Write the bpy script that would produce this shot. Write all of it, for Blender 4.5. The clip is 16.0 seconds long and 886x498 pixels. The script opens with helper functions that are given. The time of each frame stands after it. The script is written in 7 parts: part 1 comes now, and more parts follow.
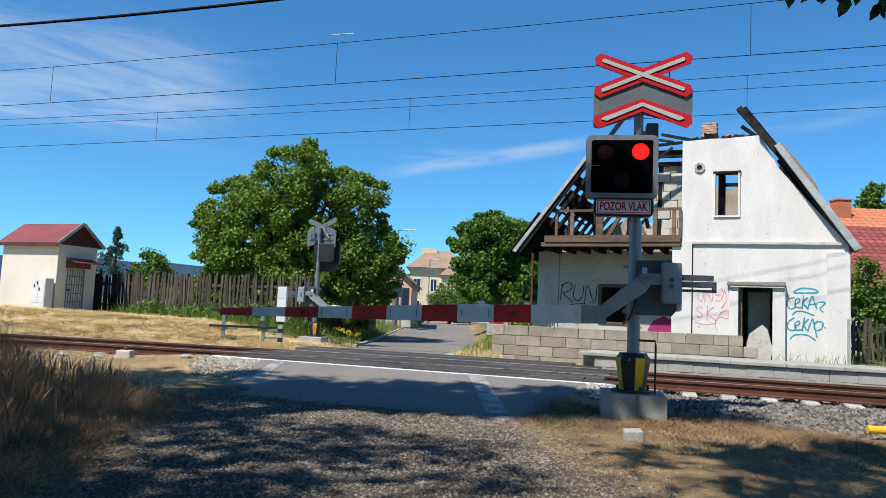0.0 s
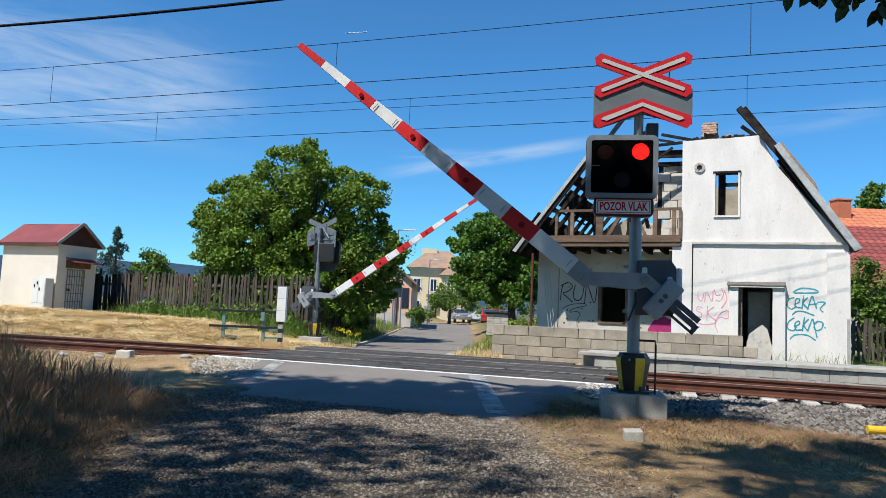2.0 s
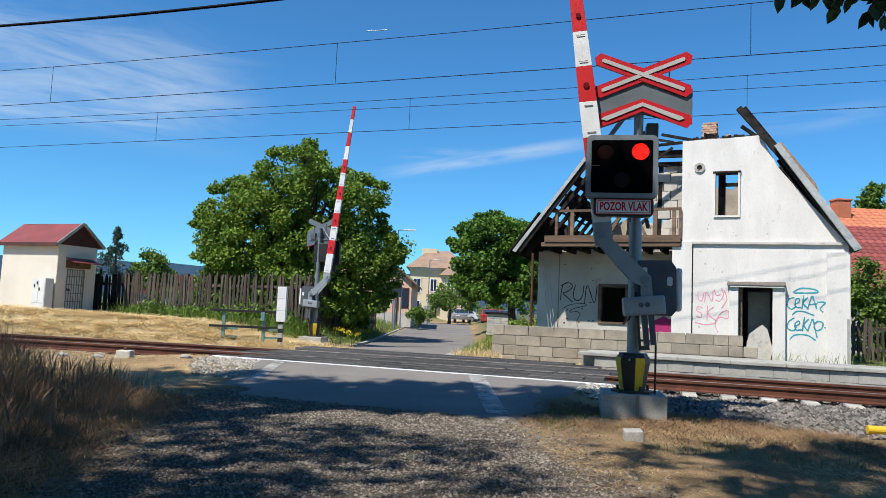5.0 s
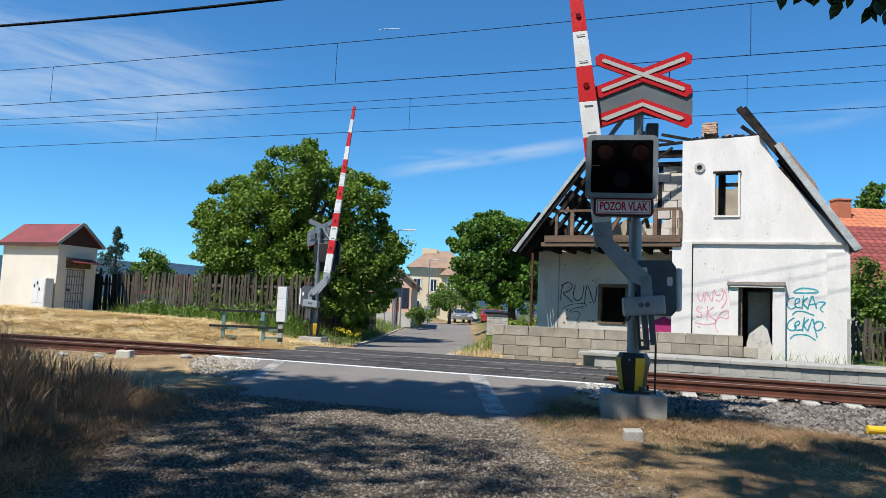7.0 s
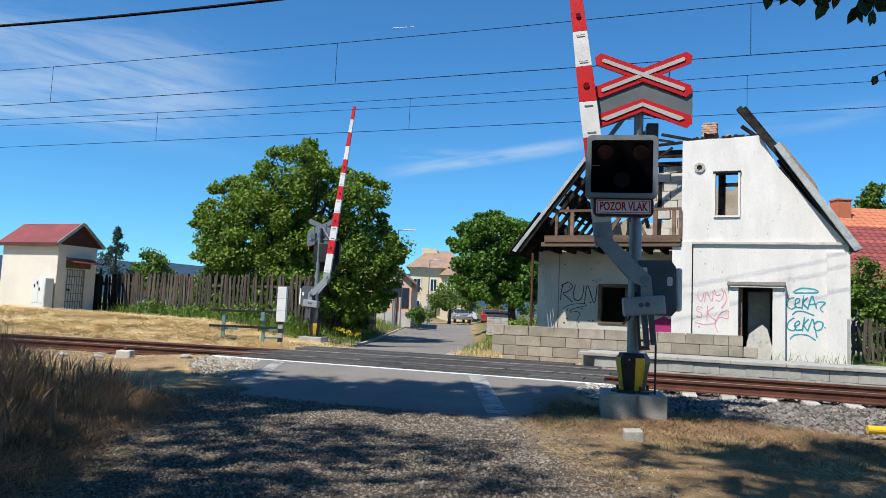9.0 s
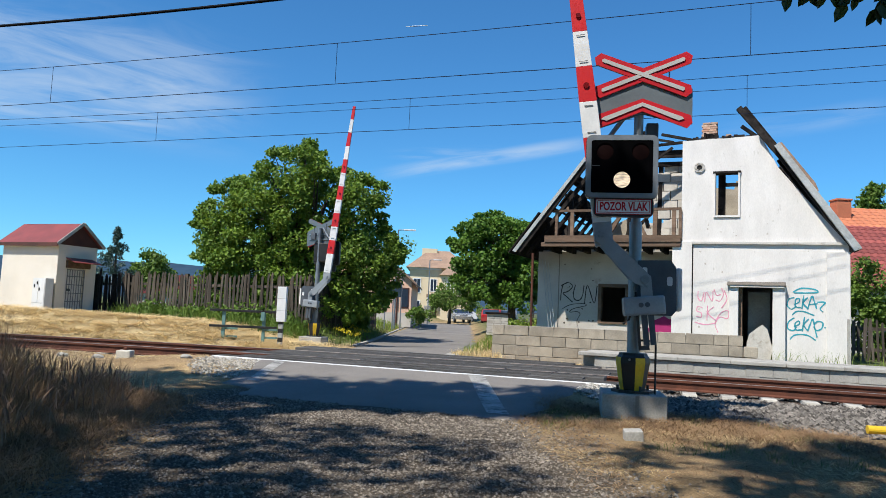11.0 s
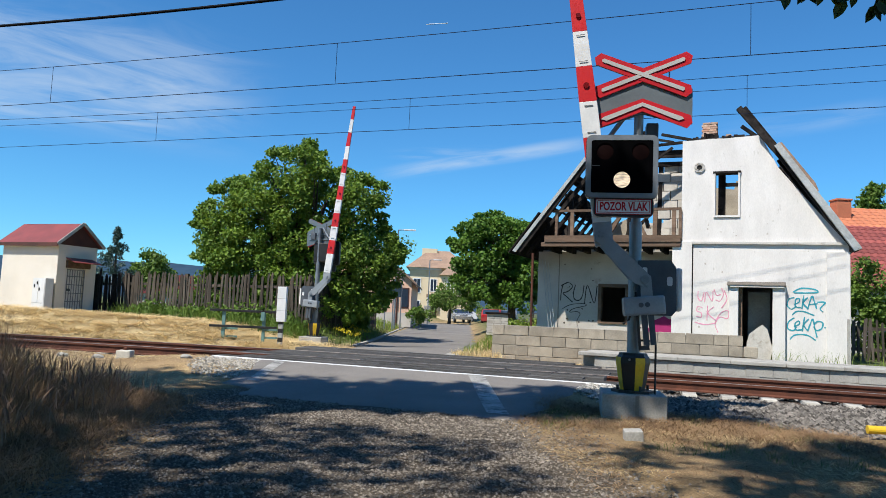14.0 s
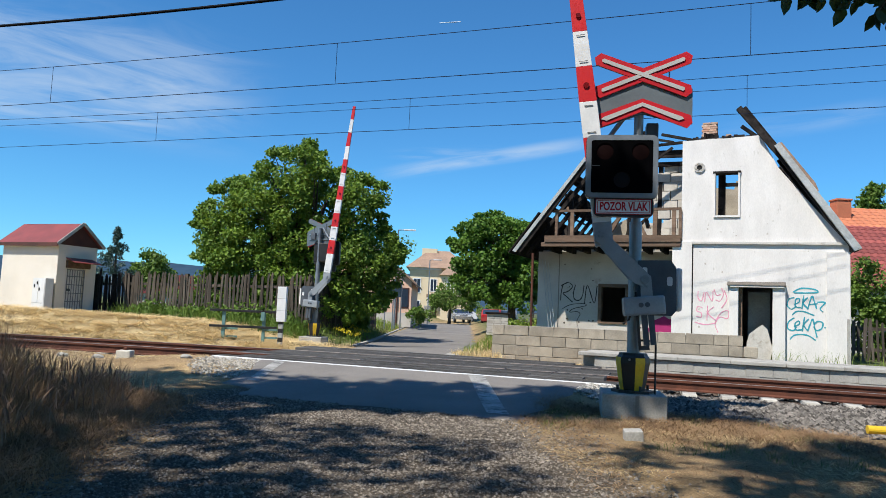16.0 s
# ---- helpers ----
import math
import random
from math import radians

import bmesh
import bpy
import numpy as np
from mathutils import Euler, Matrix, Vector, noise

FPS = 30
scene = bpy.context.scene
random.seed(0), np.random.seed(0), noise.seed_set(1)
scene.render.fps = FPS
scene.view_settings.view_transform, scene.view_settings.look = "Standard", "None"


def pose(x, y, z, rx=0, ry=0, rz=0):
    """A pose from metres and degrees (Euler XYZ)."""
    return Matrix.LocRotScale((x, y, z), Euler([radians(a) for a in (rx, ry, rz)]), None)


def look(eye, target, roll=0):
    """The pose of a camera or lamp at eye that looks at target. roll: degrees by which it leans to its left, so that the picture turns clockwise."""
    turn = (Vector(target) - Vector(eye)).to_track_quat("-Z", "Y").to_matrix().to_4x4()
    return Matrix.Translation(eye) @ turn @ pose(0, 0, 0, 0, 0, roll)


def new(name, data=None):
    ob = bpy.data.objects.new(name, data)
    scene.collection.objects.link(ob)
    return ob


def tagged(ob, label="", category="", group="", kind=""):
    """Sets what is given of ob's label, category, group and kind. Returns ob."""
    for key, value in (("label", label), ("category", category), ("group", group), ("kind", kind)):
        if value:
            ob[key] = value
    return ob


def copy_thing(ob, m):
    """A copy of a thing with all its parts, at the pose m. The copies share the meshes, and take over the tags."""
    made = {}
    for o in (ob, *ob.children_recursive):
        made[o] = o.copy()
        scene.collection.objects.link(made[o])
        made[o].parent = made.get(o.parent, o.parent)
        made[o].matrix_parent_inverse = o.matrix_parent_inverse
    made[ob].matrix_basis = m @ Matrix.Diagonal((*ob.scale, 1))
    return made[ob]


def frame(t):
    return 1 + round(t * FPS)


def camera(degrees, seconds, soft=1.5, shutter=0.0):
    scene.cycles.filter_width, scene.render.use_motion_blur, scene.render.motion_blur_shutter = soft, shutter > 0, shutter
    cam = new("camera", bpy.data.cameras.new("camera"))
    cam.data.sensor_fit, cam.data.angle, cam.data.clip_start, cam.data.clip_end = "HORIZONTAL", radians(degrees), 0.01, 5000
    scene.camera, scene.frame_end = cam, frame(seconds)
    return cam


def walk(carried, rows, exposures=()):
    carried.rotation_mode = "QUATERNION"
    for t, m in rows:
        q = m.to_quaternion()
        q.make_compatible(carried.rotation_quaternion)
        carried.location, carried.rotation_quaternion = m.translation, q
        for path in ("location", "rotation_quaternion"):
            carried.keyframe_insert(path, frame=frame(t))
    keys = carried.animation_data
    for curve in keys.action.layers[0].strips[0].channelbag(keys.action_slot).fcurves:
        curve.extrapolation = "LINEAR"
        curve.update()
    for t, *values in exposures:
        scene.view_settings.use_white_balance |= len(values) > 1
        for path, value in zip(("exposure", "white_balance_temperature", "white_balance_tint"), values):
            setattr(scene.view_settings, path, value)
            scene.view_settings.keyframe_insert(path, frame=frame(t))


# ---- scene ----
# the camera stands still on a low support
cam = camera(64.19, 16.0, soft=0.6)
EYE = (0.0, 0.0, 1.0)
AIM = look(EYE, (-31.42, 94.55, 9.58), 2.516)
walk(cam, [(0, AIM), (16, AIM)])

# ---- light ----
SUN_FROM = Vector((-0.44, -0.90, 1.5)).normalized()
world = bpy.data.worlds.new("sky")
scene.world = world
world.use_nodes = True
wn, wl = world.node_tree.nodes, world.node_tree.links
sky = wn.new("ShaderNodeTexSky")
sky.sky_type, sky.sun_disc = "NISHITA", False
sky.sun_elevation = math.asin(SUN_FROM.z)
sky.sun_rotation = math.atan2(SUN_FROM.x, SUN_FROM.y)
sky.air_density, sky.dust_density, sky.ozone_density = 1.0, 0.0, 5.0


def sky_node(kind, **values):
    n = wn.new(kind)
    for k, v in values.items():
        n.inputs[k].default_value = v
    return n


def world_math(kind, a, b=None):
    n = wn.new("ShaderNodeMath")
    n.operation = kind
    for k, v in enumerate((a, b)):
        if isinstance(v, bpy.types.NodeSocket):
            wl.new(v, n.inputs[k])
        elif v is not None:
            n.inputs[k].default_value = v
    return n.outputs[0]


def eased(v, a, b, lo=0.0, hi=1.0):
    n = wn.new("ShaderNodeMapRange")
    n.interpolation_type = "SMOOTHSTEP"
    for k, q in zip((1, 2, 3, 4), (a, b, lo, hi)):
        n.inputs[k].default_value = q
    wl.new(v, n.inputs[0])
    return n.outputs[0]


def cirrus(start, end, width, streak, low, high, power, seed):
    """A bank of high cloud combed out along a line of the sky: returns its mask socket."""
    start, end = Vector(start), Vector(end)
    mid, along = (start + end) / 2, (end - start)
    reach = along.length / 2
    along.normalize()
    across = mid.normalized().cross(along)
    place = wn.new("ShaderNodeVectorMath")
    place.operation = "SUBTRACT"
    place.inputs[1].default_value = mid
    wl.new(tex.outputs["Generated"], place.inputs[0])
    coords = []
    for axis in (along, across):
        d = wn.new("ShaderNodeVectorMath")
        d.operation = "DOT_PRODUCT"
        d.inputs[1].default_value = axis
        wl.new(place.outputs[0], d.inputs[0])
        coords.append(d.outputs["Value"])
    comb = wn.new("ShaderNodeCombineXYZ")
    wl.new(world_math("MULTIPLY", coords[0], streak[0]), comb.inputs[0])
    wl.new(world_math("MULTIPLY", coords[1], streak[1]), comb.inputs[1])
    comb.inputs[2].default_value = seed
    nz = sky_node("ShaderNodeTexNoise", Scale=1.0, Detail=8.0, Roughness=0.6, Distortion=0.9)
    wl.new(comb.outputs[0], nz.inputs["Vector"])
    m = eased(nz.outputs["Fac"], low, high)
    m = world_math("MULTIPLY", m, eased(world_math("ABSOLUTE", coords[0]), reach, reach * 0.35))
    m = world_math("MULTIPLY", m, eased(world_math("ABSOLUTE", coords[1]), width, width * 0.1))
    return world_math("MULTIPLY", m, power)


tex = wn.new("ShaderNodeTexCoord")
cover = 0.0
for bank in (
        ((-0.86, 0.43, 0.27), (-0.50, 0.83, 0.262), 0.10, (5, 26), 0.27, 0.72, 0.9, 3.0),
        ((-0.85, 0.47, 0.205), (-0.57, 0.79, 0.232), 0.035, (5, 55), 0.30, 0.72, 0.8, 8.0),
        ((-0.72, 0.62, 0.30), (-0.58, 0.75, 0.30), 0.035, (7, 70), 0.36, 0.75, 0.4, 5.0),
        ((-0.42, 0.89, 0.180), (-0.07, 0.97, 0.244), 0.014, (6, 60), 0.20, 0.6, 0.75, 12.0),
        ((-0.40, 0.89, 0.21), (-0.22, 0.95, 0.225), 0.012, (8, 80), 0.36, 0.7, 0.3, 4.0),
        ((0.02, 0.97, 0.238), (0.26, 0.93, 0.262), 0.02, (6, 60), 0.3, 0.7, 0.3, 17.0)):
    cover = world_math("MAXIMUM", cirrus(*bank), cover)
half = wn.new("ShaderNodeMath")
half.operation = "MULTIPLY"
half.inputs[1].default_value = 0.6
wl.new(cover, half.inputs[0])
cloud_mix = wn.new("ShaderNodeMix")
cloud_mix.data_type = "RGBA"
cloud_mix.inputs[7].default_value = (6.6, 7.6, 8.6, 1)
wl.new(half.outputs[0], cloud_mix.inputs[0])
clear = wn.new("ShaderNodeMix")
clear.data_type, clear.blend_type = "RGBA", "MULTIPLY"
clear.inputs[0].default_value = 1.0
clear.inputs[7].default_value = (0.55, 1.18, 1.52, 1)
wl.new(sky.outputs[0], clear.inputs[6])
wl.new(clear.outputs[2], cloud_mix.inputs[6])
wn["Background"].inputs["Strength"].default_value = 0.07
wl.new(cloud_mix.outputs[2], wn["Background"].inputs["Color"])

sun = new("sun", bpy.data.lights.new("sun", "SUN"))
sun.data.energy, sun.data.angle, sun.data.color = 4.9, radians(0.8), (1.0, 0.94, 0.84)
sun.matrix_world = look(SUN_FROM * 60, (0, 0, 0))
scene.view_settings.exposure = 0.55


# ---- materials ----
def mat(name, col, col2=None, rough=0.75, metal=0.0, big=1.3, fine=45.0, grain=0.18, bump=0.25, depth=0.01, rnd=0.0,
        stain=None, stain_scale=2.5, stain_at=0.58, stretch=(1, 1, 1), spec=0.4, island=0.0, attr="", emit=None, power=0.0):
    """Two scales of colour variation, grain relief and optional stains, in metres of the object's own space."""
    m = bpy.data.materials.new(name)
    m.use_nodes = True
    n, l = m.node_tree.nodes, m.node_tree.links
    b = n["Principled BSDF"]
    tc, oi = n.new("ShaderNodeTexCoord"), n.new("ShaderNodeObjectInfo")
    shift = n.new("ShaderNodeVectorMath")
    shift.operation = "MULTIPLY_ADD"
    shift.inputs[1].default_value = (17.3, 9.1, 23.7)
    comb = n.new("ShaderNodeCombineXYZ")
    for k in range(3):
        l.new(oi.outputs["Random"], comb.inputs[k])
    l.new(comb.outputs[0], shift.inputs[0])
    l.new(tc.outputs["Object"], shift.inputs[2])
    mp = n.new("ShaderNodeMapping")
    mp.inputs["Scale"].default_value = stretch
    l.new(shift.outputs[0], mp.inputs["Vector"])

    def noise_at(scale, detail=4.0, ro=0.6):
        t = n.new("ShaderNodeTexNoise")
        t.inputs["Scale"].default_value, t.inputs["Detail"].default_value, t.inputs["Roughness"].default_value = scale, detail, ro
        l.new(mp.outputs[0], t.inputs["Vector"])
        return t.outputs["Fac"]

    def mixed(fac, a, c, mode="MIX"):
        x = n.new("ShaderNodeMix")
        x.data_type, x.blend_type = "RGBA", mode
        for sock, v in ((x.inputs[0], fac), (x.inputs[6], a), (x.inputs[7], c)):
            if isinstance(v, bpy.types.NodeSocket):
                l.new(v, sock)
            else:
                sock.default_value = v
        return x.outputs[2]

    def ranged(v, a, c, lo=0.0, hi=1.0):
        r = n.new("ShaderNodeMapRange")
        for k, q in zip((1, 2, 3, 4), (a, c, lo, hi)):
            r.inputs[k].default_value = q
        l.new(v, r.inputs[0])
        return r.outputs[0]

    one = (*col, 1)
    if attr:
        at = n.new("ShaderNodeAttribute")
        at.attribute_name = attr
        one = at.outputs["Color"]
    two = (*(col2 or tuple(c * 0.72 for c in col)), 1)
    if attr and not col2:
        two = mixed(1.0, one, (0.7, 0.68, 0.66, 1), "MULTIPLY")
    colour = mixed(ranged(noise_at(big), 0.36, 0.66), one, two)
    if stain:
        colour = mixed(ranged(noise_at(stain_scale, 6.0, 0.7), stain_at, stain_at + 0.12), colour, (*stain, 1))
    fine_noise = noise_at(fine, 3.0)
    g = n.new("ShaderNodeCombineColor")
    v = ranged(fine_noise, 0.25, 0.75, 1 - grain, 1 + grain)
    for k in range(3):
        l.new(v, g.inputs[k])
    colour = mixed(1.0, colour, g.outputs[0], "MULTIPLY")
    if rnd:
        h = n.new("ShaderNodeHueSaturation")
        l.new(ranged(oi.outputs["Random"], 0, 1, 1 - rnd, 1 + rnd), h.inputs["Value"])
        l.new(colour, h.inputs["Color"])
        colour = h.outputs[0]
    if island:
        h = n.new("ShaderNodeHueSaturation")
        geo = n.new("ShaderNodeNewGeometry")
        l.new(ranged(geo.outputs["Random Per Island"], 0, 1, 1 - island, 1 + island), h.inputs["Value"])
        l.new(colour, h.inputs["Color"])
        colour = h.outputs[0]
    l.new(colour, b.inputs["Base Color"])
    b.inputs["Metallic"].default_value, b.inputs["Specular IOR Level"].default_value = metal, spec
    l.new(ranged(fine_noise, 0.2, 0.8, max(rough - 0.1, 0.03), min(rough + 0.1, 1)), b.inputs["Roughness"])
    if bump:
        bp = n.new("ShaderNodeBump")
        bp.inputs["Strength"].default_value, bp.inputs["Distance"].default_value = bump, depth
        l.new(fine_noise, bp.inputs["Height"])
        l.new(bp.outputs[0], b.inputs["Normal"])
    if emit:
        b.inputs["Emission Color"].default_value = (*emit, 1)
        l.new(ranged(noise_at(26.0, 2.0), 0.36, 0.6, power * 0.35, power * 1.2), b.inputs["Emission Strength"])
    return m


def leafy(name, col, col2, rough=0.55, trans=0.25, big=0.9):
    """Leaves and blades: colour varies leaf by leaf, with light passing through."""
    m = bpy.data.materials.new(name)
    m.use_nodes = True
    n, l = m.node_tree.nodes, m.node_tree.links
    b = n["Principled BSDF"]
    geo = n.new("ShaderNodeNewGeometry")
    tc = n.new("ShaderNodeTexCoord")
    nz = n.new("ShaderNodeTexNoise")
    nz.inputs["Scale"].default_value = big
    l.new(tc.outputs["Object"], nz.inputs["Vector"])
    mx = n.new("ShaderNodeMath")
    mx.operation = "MULTIPLY_ADD"
    mx.inputs[1].default_value = 0.6
    l.new(geo.outputs["Random Per Island"], mx.inputs[0])
    sub = n.new("ShaderNodeMath")
    sub.operation = "SUBTRACT"
    sub.inputs[1].default_value = 0.3
    l.new(nz.outputs["Fac"], sub.inputs[0])
    l.new(sub.outputs[0], mx.inputs[2])
    x = n.new("ShaderNodeMix")
    x.data_type = "RGBA"
    l.new(mx.outputs[0], x.inputs[0])
    x.inputs[6].default_value, x.inputs[7].default_value = (*col, 1), (*col2, 1)
    l.new(x.outputs[2], b.inputs["Base Color"])
    b.inputs["Roughness"].default_value, b.inputs["Specular IOR Level"].default_value = rough, 0.3
    t = n.new("ShaderNodeBsdfTranslucent")
    l.new(x.outputs[2], t.inputs["Color"])
    ms = n.new("ShaderNodeMixShader")
    ms.inputs[0].default_value = trans
    l.new(b.outputs[0], ms.inputs[1])
    l.new(t.outputs[0], ms.inputs[2])
    l.new(ms.outputs[0], n["Material Output"].inputs["Surface"])
    return m


M = dict(
    ground=mat("ground_soil", (0.3, 0.25, 0.16), attr="tint", rough=0.95, big=0.8, fine=60, grain=0.5, bump=0.9, depth=0.03, spec=0.1, stain=(0.16, 0.11, 0.065), stain_scale=1.6, stain_at=0.56),
    asphalt=mat("asphalt", (0.195, 0.182, 0.17), (0.15, 0.141, 0.131), rough=0.9, big=0.5, fine=110, grain=0.35, bump=0.4, depth=0.006,
                stain=(0.13, 0.124, 0.115), stain_scale=0.9, stain_at=0.6, spec=0.15),
    rubber=mat("crossing_rubber", (0.085, 0.083, 0.082), (0.055, 0.054, 0.054), rough=0.8, big=0.9, fine=90, grain=0.3, rnd=0.2, bump=0.3, spec=0.25),
    white_line=mat("worn_road_paint", (0.36, 0.355, 0.34), (0.22, 0.22, 0.21), rough=0.85, big=3, fine=60, grain=0.35, stain=(0.09, 0.09, 0.09), stain_scale=7, stain_at=0.5),
    pale_stone=mat("pale_gravel", (0.42, 0.4, 0.36), (0.3, 0.285, 0.26), island=0.5, rough=0.95, big=14, fine=60, grain=0.5, bump=0.9, depth=0.03, spec=0.1),
    pebble=mat("crushed_stone", (0.128, 0.111, 0.094), (0.2, 0.176, 0.15), rough=0.95, big=5, fine=60, grain=0.3, island=0.6, spec=0.2),
    ballast=mat("ballast_stone", (0.09, 0.083, 0.076), (0.165, 0.15, 0.135), rough=0.9, big=6, fine=60, grain=0.3, island=0.75, spec=0.15),
    rusty_ballast=mat("rust_stained_stone", (0.12, 0.07, 0.048), (0.2, 0.13, 0.09), rough=0.95, big=6, fine=60, grain=0.3, island=0.6, spec=0.1),
    rust=mat("rail_rust", (0.11, 0.04, 0.024), (0.06, 0.025, 0.018), rough=0.85, big=3, fine=70, grain=0.25, spec=0.25),
    railtop=mat("polished_rail_head", (0.17, 0.15, 0.145), (0.11, 0.09, 0.085), rough=0.5, metal=0.3, big=2, fine=50, grain=0.1, bump=0.05),
    concrete=mat("grey_concrete", (0.36, 0.35, 0.32), (0.26, 0.25, 0.23), rough=0.9, big=2.5, fine=50, grain=0.2, stain=(0.16, 0.15, 0.13), stain_scale=3, stain_at=0.6),
    sleeper=mat("sleeper_concrete", (0.5, 0.48, 0.43), (0.36, 0.34, 0.3), rough=0.9, big=4, fine=50, rnd=0.15),
    block=mat("breeze_block", (0.33, 0.29, 0.23), (0.24, 0.21, 0.165), rough=0.95, big=3, fine=70, grain=0.25, rnd=0.16, bump=0.5),
    pale_block=mat("pale_block", (0.5, 0.47, 0.42), (0.4, 0.37, 0.33), rough=0.95, big=3, fine=60, grain=0.15, rnd=0.15, bump=0.4),
    knock=mat("bare_patch", (0.1, 0.085, 0.075), (0.06, 0.05, 0.045), rough=0.95, fine=60),
    mortar=mat("mortar", (0.24, 0.22, 0.19), rough=0.95, fine=60),
    plaster=mat("white_plaster", (0.655, 0.637, 0.615), (0.575, 0.557, 0.535), rough=0.92, big=1.1, fine=30, grain=0.07, bump=0.3, depth=0.01, stretch=(1.6, 1.6, 0.55),
                stain=(0.43, 0.405, 0.375), stain_scale=5.5, stain_at=0.63, spec=0.15),
    plaster_edge=mat("grubby_plaster", (0.52, 0.5, 0.465), (0.39, 0.37, 0.345), rough=0.92, big=1.5, fine=30, grain=0.12, stain=(0.3, 0.27, 0.23), stain_scale=3, stain_at=0.58, spec=0.15),
    recess=mat("grey_plaster", (0.5, 0.47, 0.43), (0.4, 0.37, 0.33), rough=0.92, big=0.9, fine=30, grain=0.08, stain=(0.3, 0.27, 0.24), stain_scale=2, stain_at=0.62, spec=0.15),
    wood=mat("weathered_timber", (0.2, 0.135, 0.095), (0.11, 0.075, 0.055), rough=0.9, big=2, fine=30, grain=0.3, stretch=(0.3, 3, 3), rnd=0.25, spec=0.15),
    old_wood=mat("silvered_timber", (0.26, 0.23, 0.2), (0.15, 0.125, 0.105), rough=0.95, big=3, fine=40, grain=0.35, bump=0.6, stretch=(0.3, 3, 3), spec=0.1),
    charred=mat("charred_timber", (0.012, 0.011, 0.011), (0.035, 0.03, 0.027), rough=0.85, big=4, fine=30, grain=0.4, bump=0.6, rnd=0.3, spec=0.04),
    fence=mat("grey_fence_wood", (0.1, 0.085, 0.07), (0.055, 0.047, 0.04), rough=0.95, big=3, fine=25, grain=0.3, stretch=(3, 3, 0.3), rnd=0.35, spec=0.1),
    trim=mat("pale_metal_trim", (0.42, 0.44, 0.43), (0.3, 0.31, 0.3), rough=0.5, metal=0.3, big=2, fine=20, stain=(0.2, 0.15, 0.1), stain_at=0.66),
    brick=mat("chimney_brick", (0.38, 0.2, 0.13), (0.5, 0.38, 0.3), rough=0.92, big=5, fine=60, rnd=0.3),
    dark=mat("hole_dark_face", (0.02, 0.018, 0.017), rough=0.95, bump=0),
    steel=mat("galvanised_steel", (0.235, 0.26, 0.29), (0.17, 0.195, 0.22), rough=0.45, metal=0.55, big=3, fine=60, grain=0.08, bump=0.05),
    grey_paint=mat("grey_painted_steel", (0.28, 0.31, 0.34), (0.21, 0.235, 0.26), rough=0.5, metal=0.2, big=2.5, fine=60, grain=0.08, bump=0.05, stain=(0.13, 0.14, 0.15), stain_at=0.68),
    box_paint=mat("dark_grey_housing", (0.07, 0.085, 0.105), (0.05, 0.06, 0.075), rough=0.5, big=2.5, fine=60, grain=0.1, bump=0.05),
    black=mat("black_plastic", (0.012, 0.012, 0.013), (0.02, 0.02, 0.021), rough=0.45, big=3, fine=60, bump=0.05),
    deep_black=mat("matt_black_screen", (0.0015, 0.0015, 0.002), rough=0.8, big=3, fine=60, bump=0.02, spec=0.02),
    yellow=mat("yellow_paint", (0.72, 0.47, 0.02), (0.55, 0.35, 0.02), rough=0.5, big=4, fine=40, grain=0.1, bump=0.05),
    sign_red=mat("sign_red", (0.46, 0.01, 0.018), (0.38, 0.009, 0.016), rough=0.4, big=2, fine=40, grain=0.06, bump=0.02),
    sign_white=mat("sign_white", (0.72, 0.73, 0.74), (0.6, 0.61, 0.62), rough=0.4, big=2, fine=40, grain=0.05, bump=0.02),
    sign_grey=mat("sign_grey_face", (0.15, 0.175, 0.19), (0.12, 0.14, 0.155), rough=0.4, metal=0.3, big=2, fine=40, grain=0.06, bump=0.02),
    sign_stripe=mat("dull_reflective_stripe", (0.4, 0.4, 0.39), (0.33, 0.33, 0.32), rough=0.5, big=3, fine=40, grain=0.06, bump=0.02),
    boom_white=mat("boom_white", (0.66, 0.67, 0.68), (0.56, 0.57, 0.58), rough=0.4, big=3, fine=40, grain=0.05, bump=0.02),
    boom_red=mat("boom_red", (0.52, 0.016, 0.02), (0.42, 0.013, 0.018), rough=0.4, big=3, fine=40, grain=0.06, bump=0.02),
    boom_dot=mat("dark_red_reflector", (0.16, 0.008, 0.01), rough=0.25, bump=0.0),
    lamp_red=mat("lit_red_lens", (0.5, 0.01, 0.01), stretch=(0.5, 1, 2.2), rough=0.3, bump=0, emit=(1.0, 0.012, 0.006), power=0.9),
    lamp_white=mat("lit_white_lens", (0.5, 0.45, 0.4), stretch=(0.5, 1, 2.2), rough=0.3, bump=0, emit=(1.0, 0.8, 0.55), power=0.62),
    lens_off=mat("shutter_unlit_red", (0.006, 0.0012, 0.0012), rough=0.6, bump=0.1, fine=90, spec=0.05),
    lens_clear_off=mat("shutter_unlit_clear", (0.008, 0.008, 0.01), rough=0.5, bump=0.1, fine=90, spec=0.1),
    shed_wall=mat("cream_render", (0.64, 0.6, 0.53), (0.58, 0.54, 0.47), rough=0.9, big=0.8, fine=50, grain=0.06, stain=(0.55, 0.47, 0.38), stain_scale=1.2, stain_at=0.64, spec=0.15),
    red_roof=mat("red_sheet_roof", (0.2, 0.04, 0.042), (0.15, 0.032, 0.034), rough=0.7, big=2, fine=50, grain=0.12),
    brown=mat("brown_boards", (0.08, 0.03, 0.024), (0.05, 0.022, 0.018), rough=0.8, big=3, fine=30),
    pale_grey=mat("pale_grey_plastic", (0.62, 0.63, 0.63), (0.55, 0.56, 0.56), rough=0.5, big=2, fine=40, grain=0.04, bump=0.02),
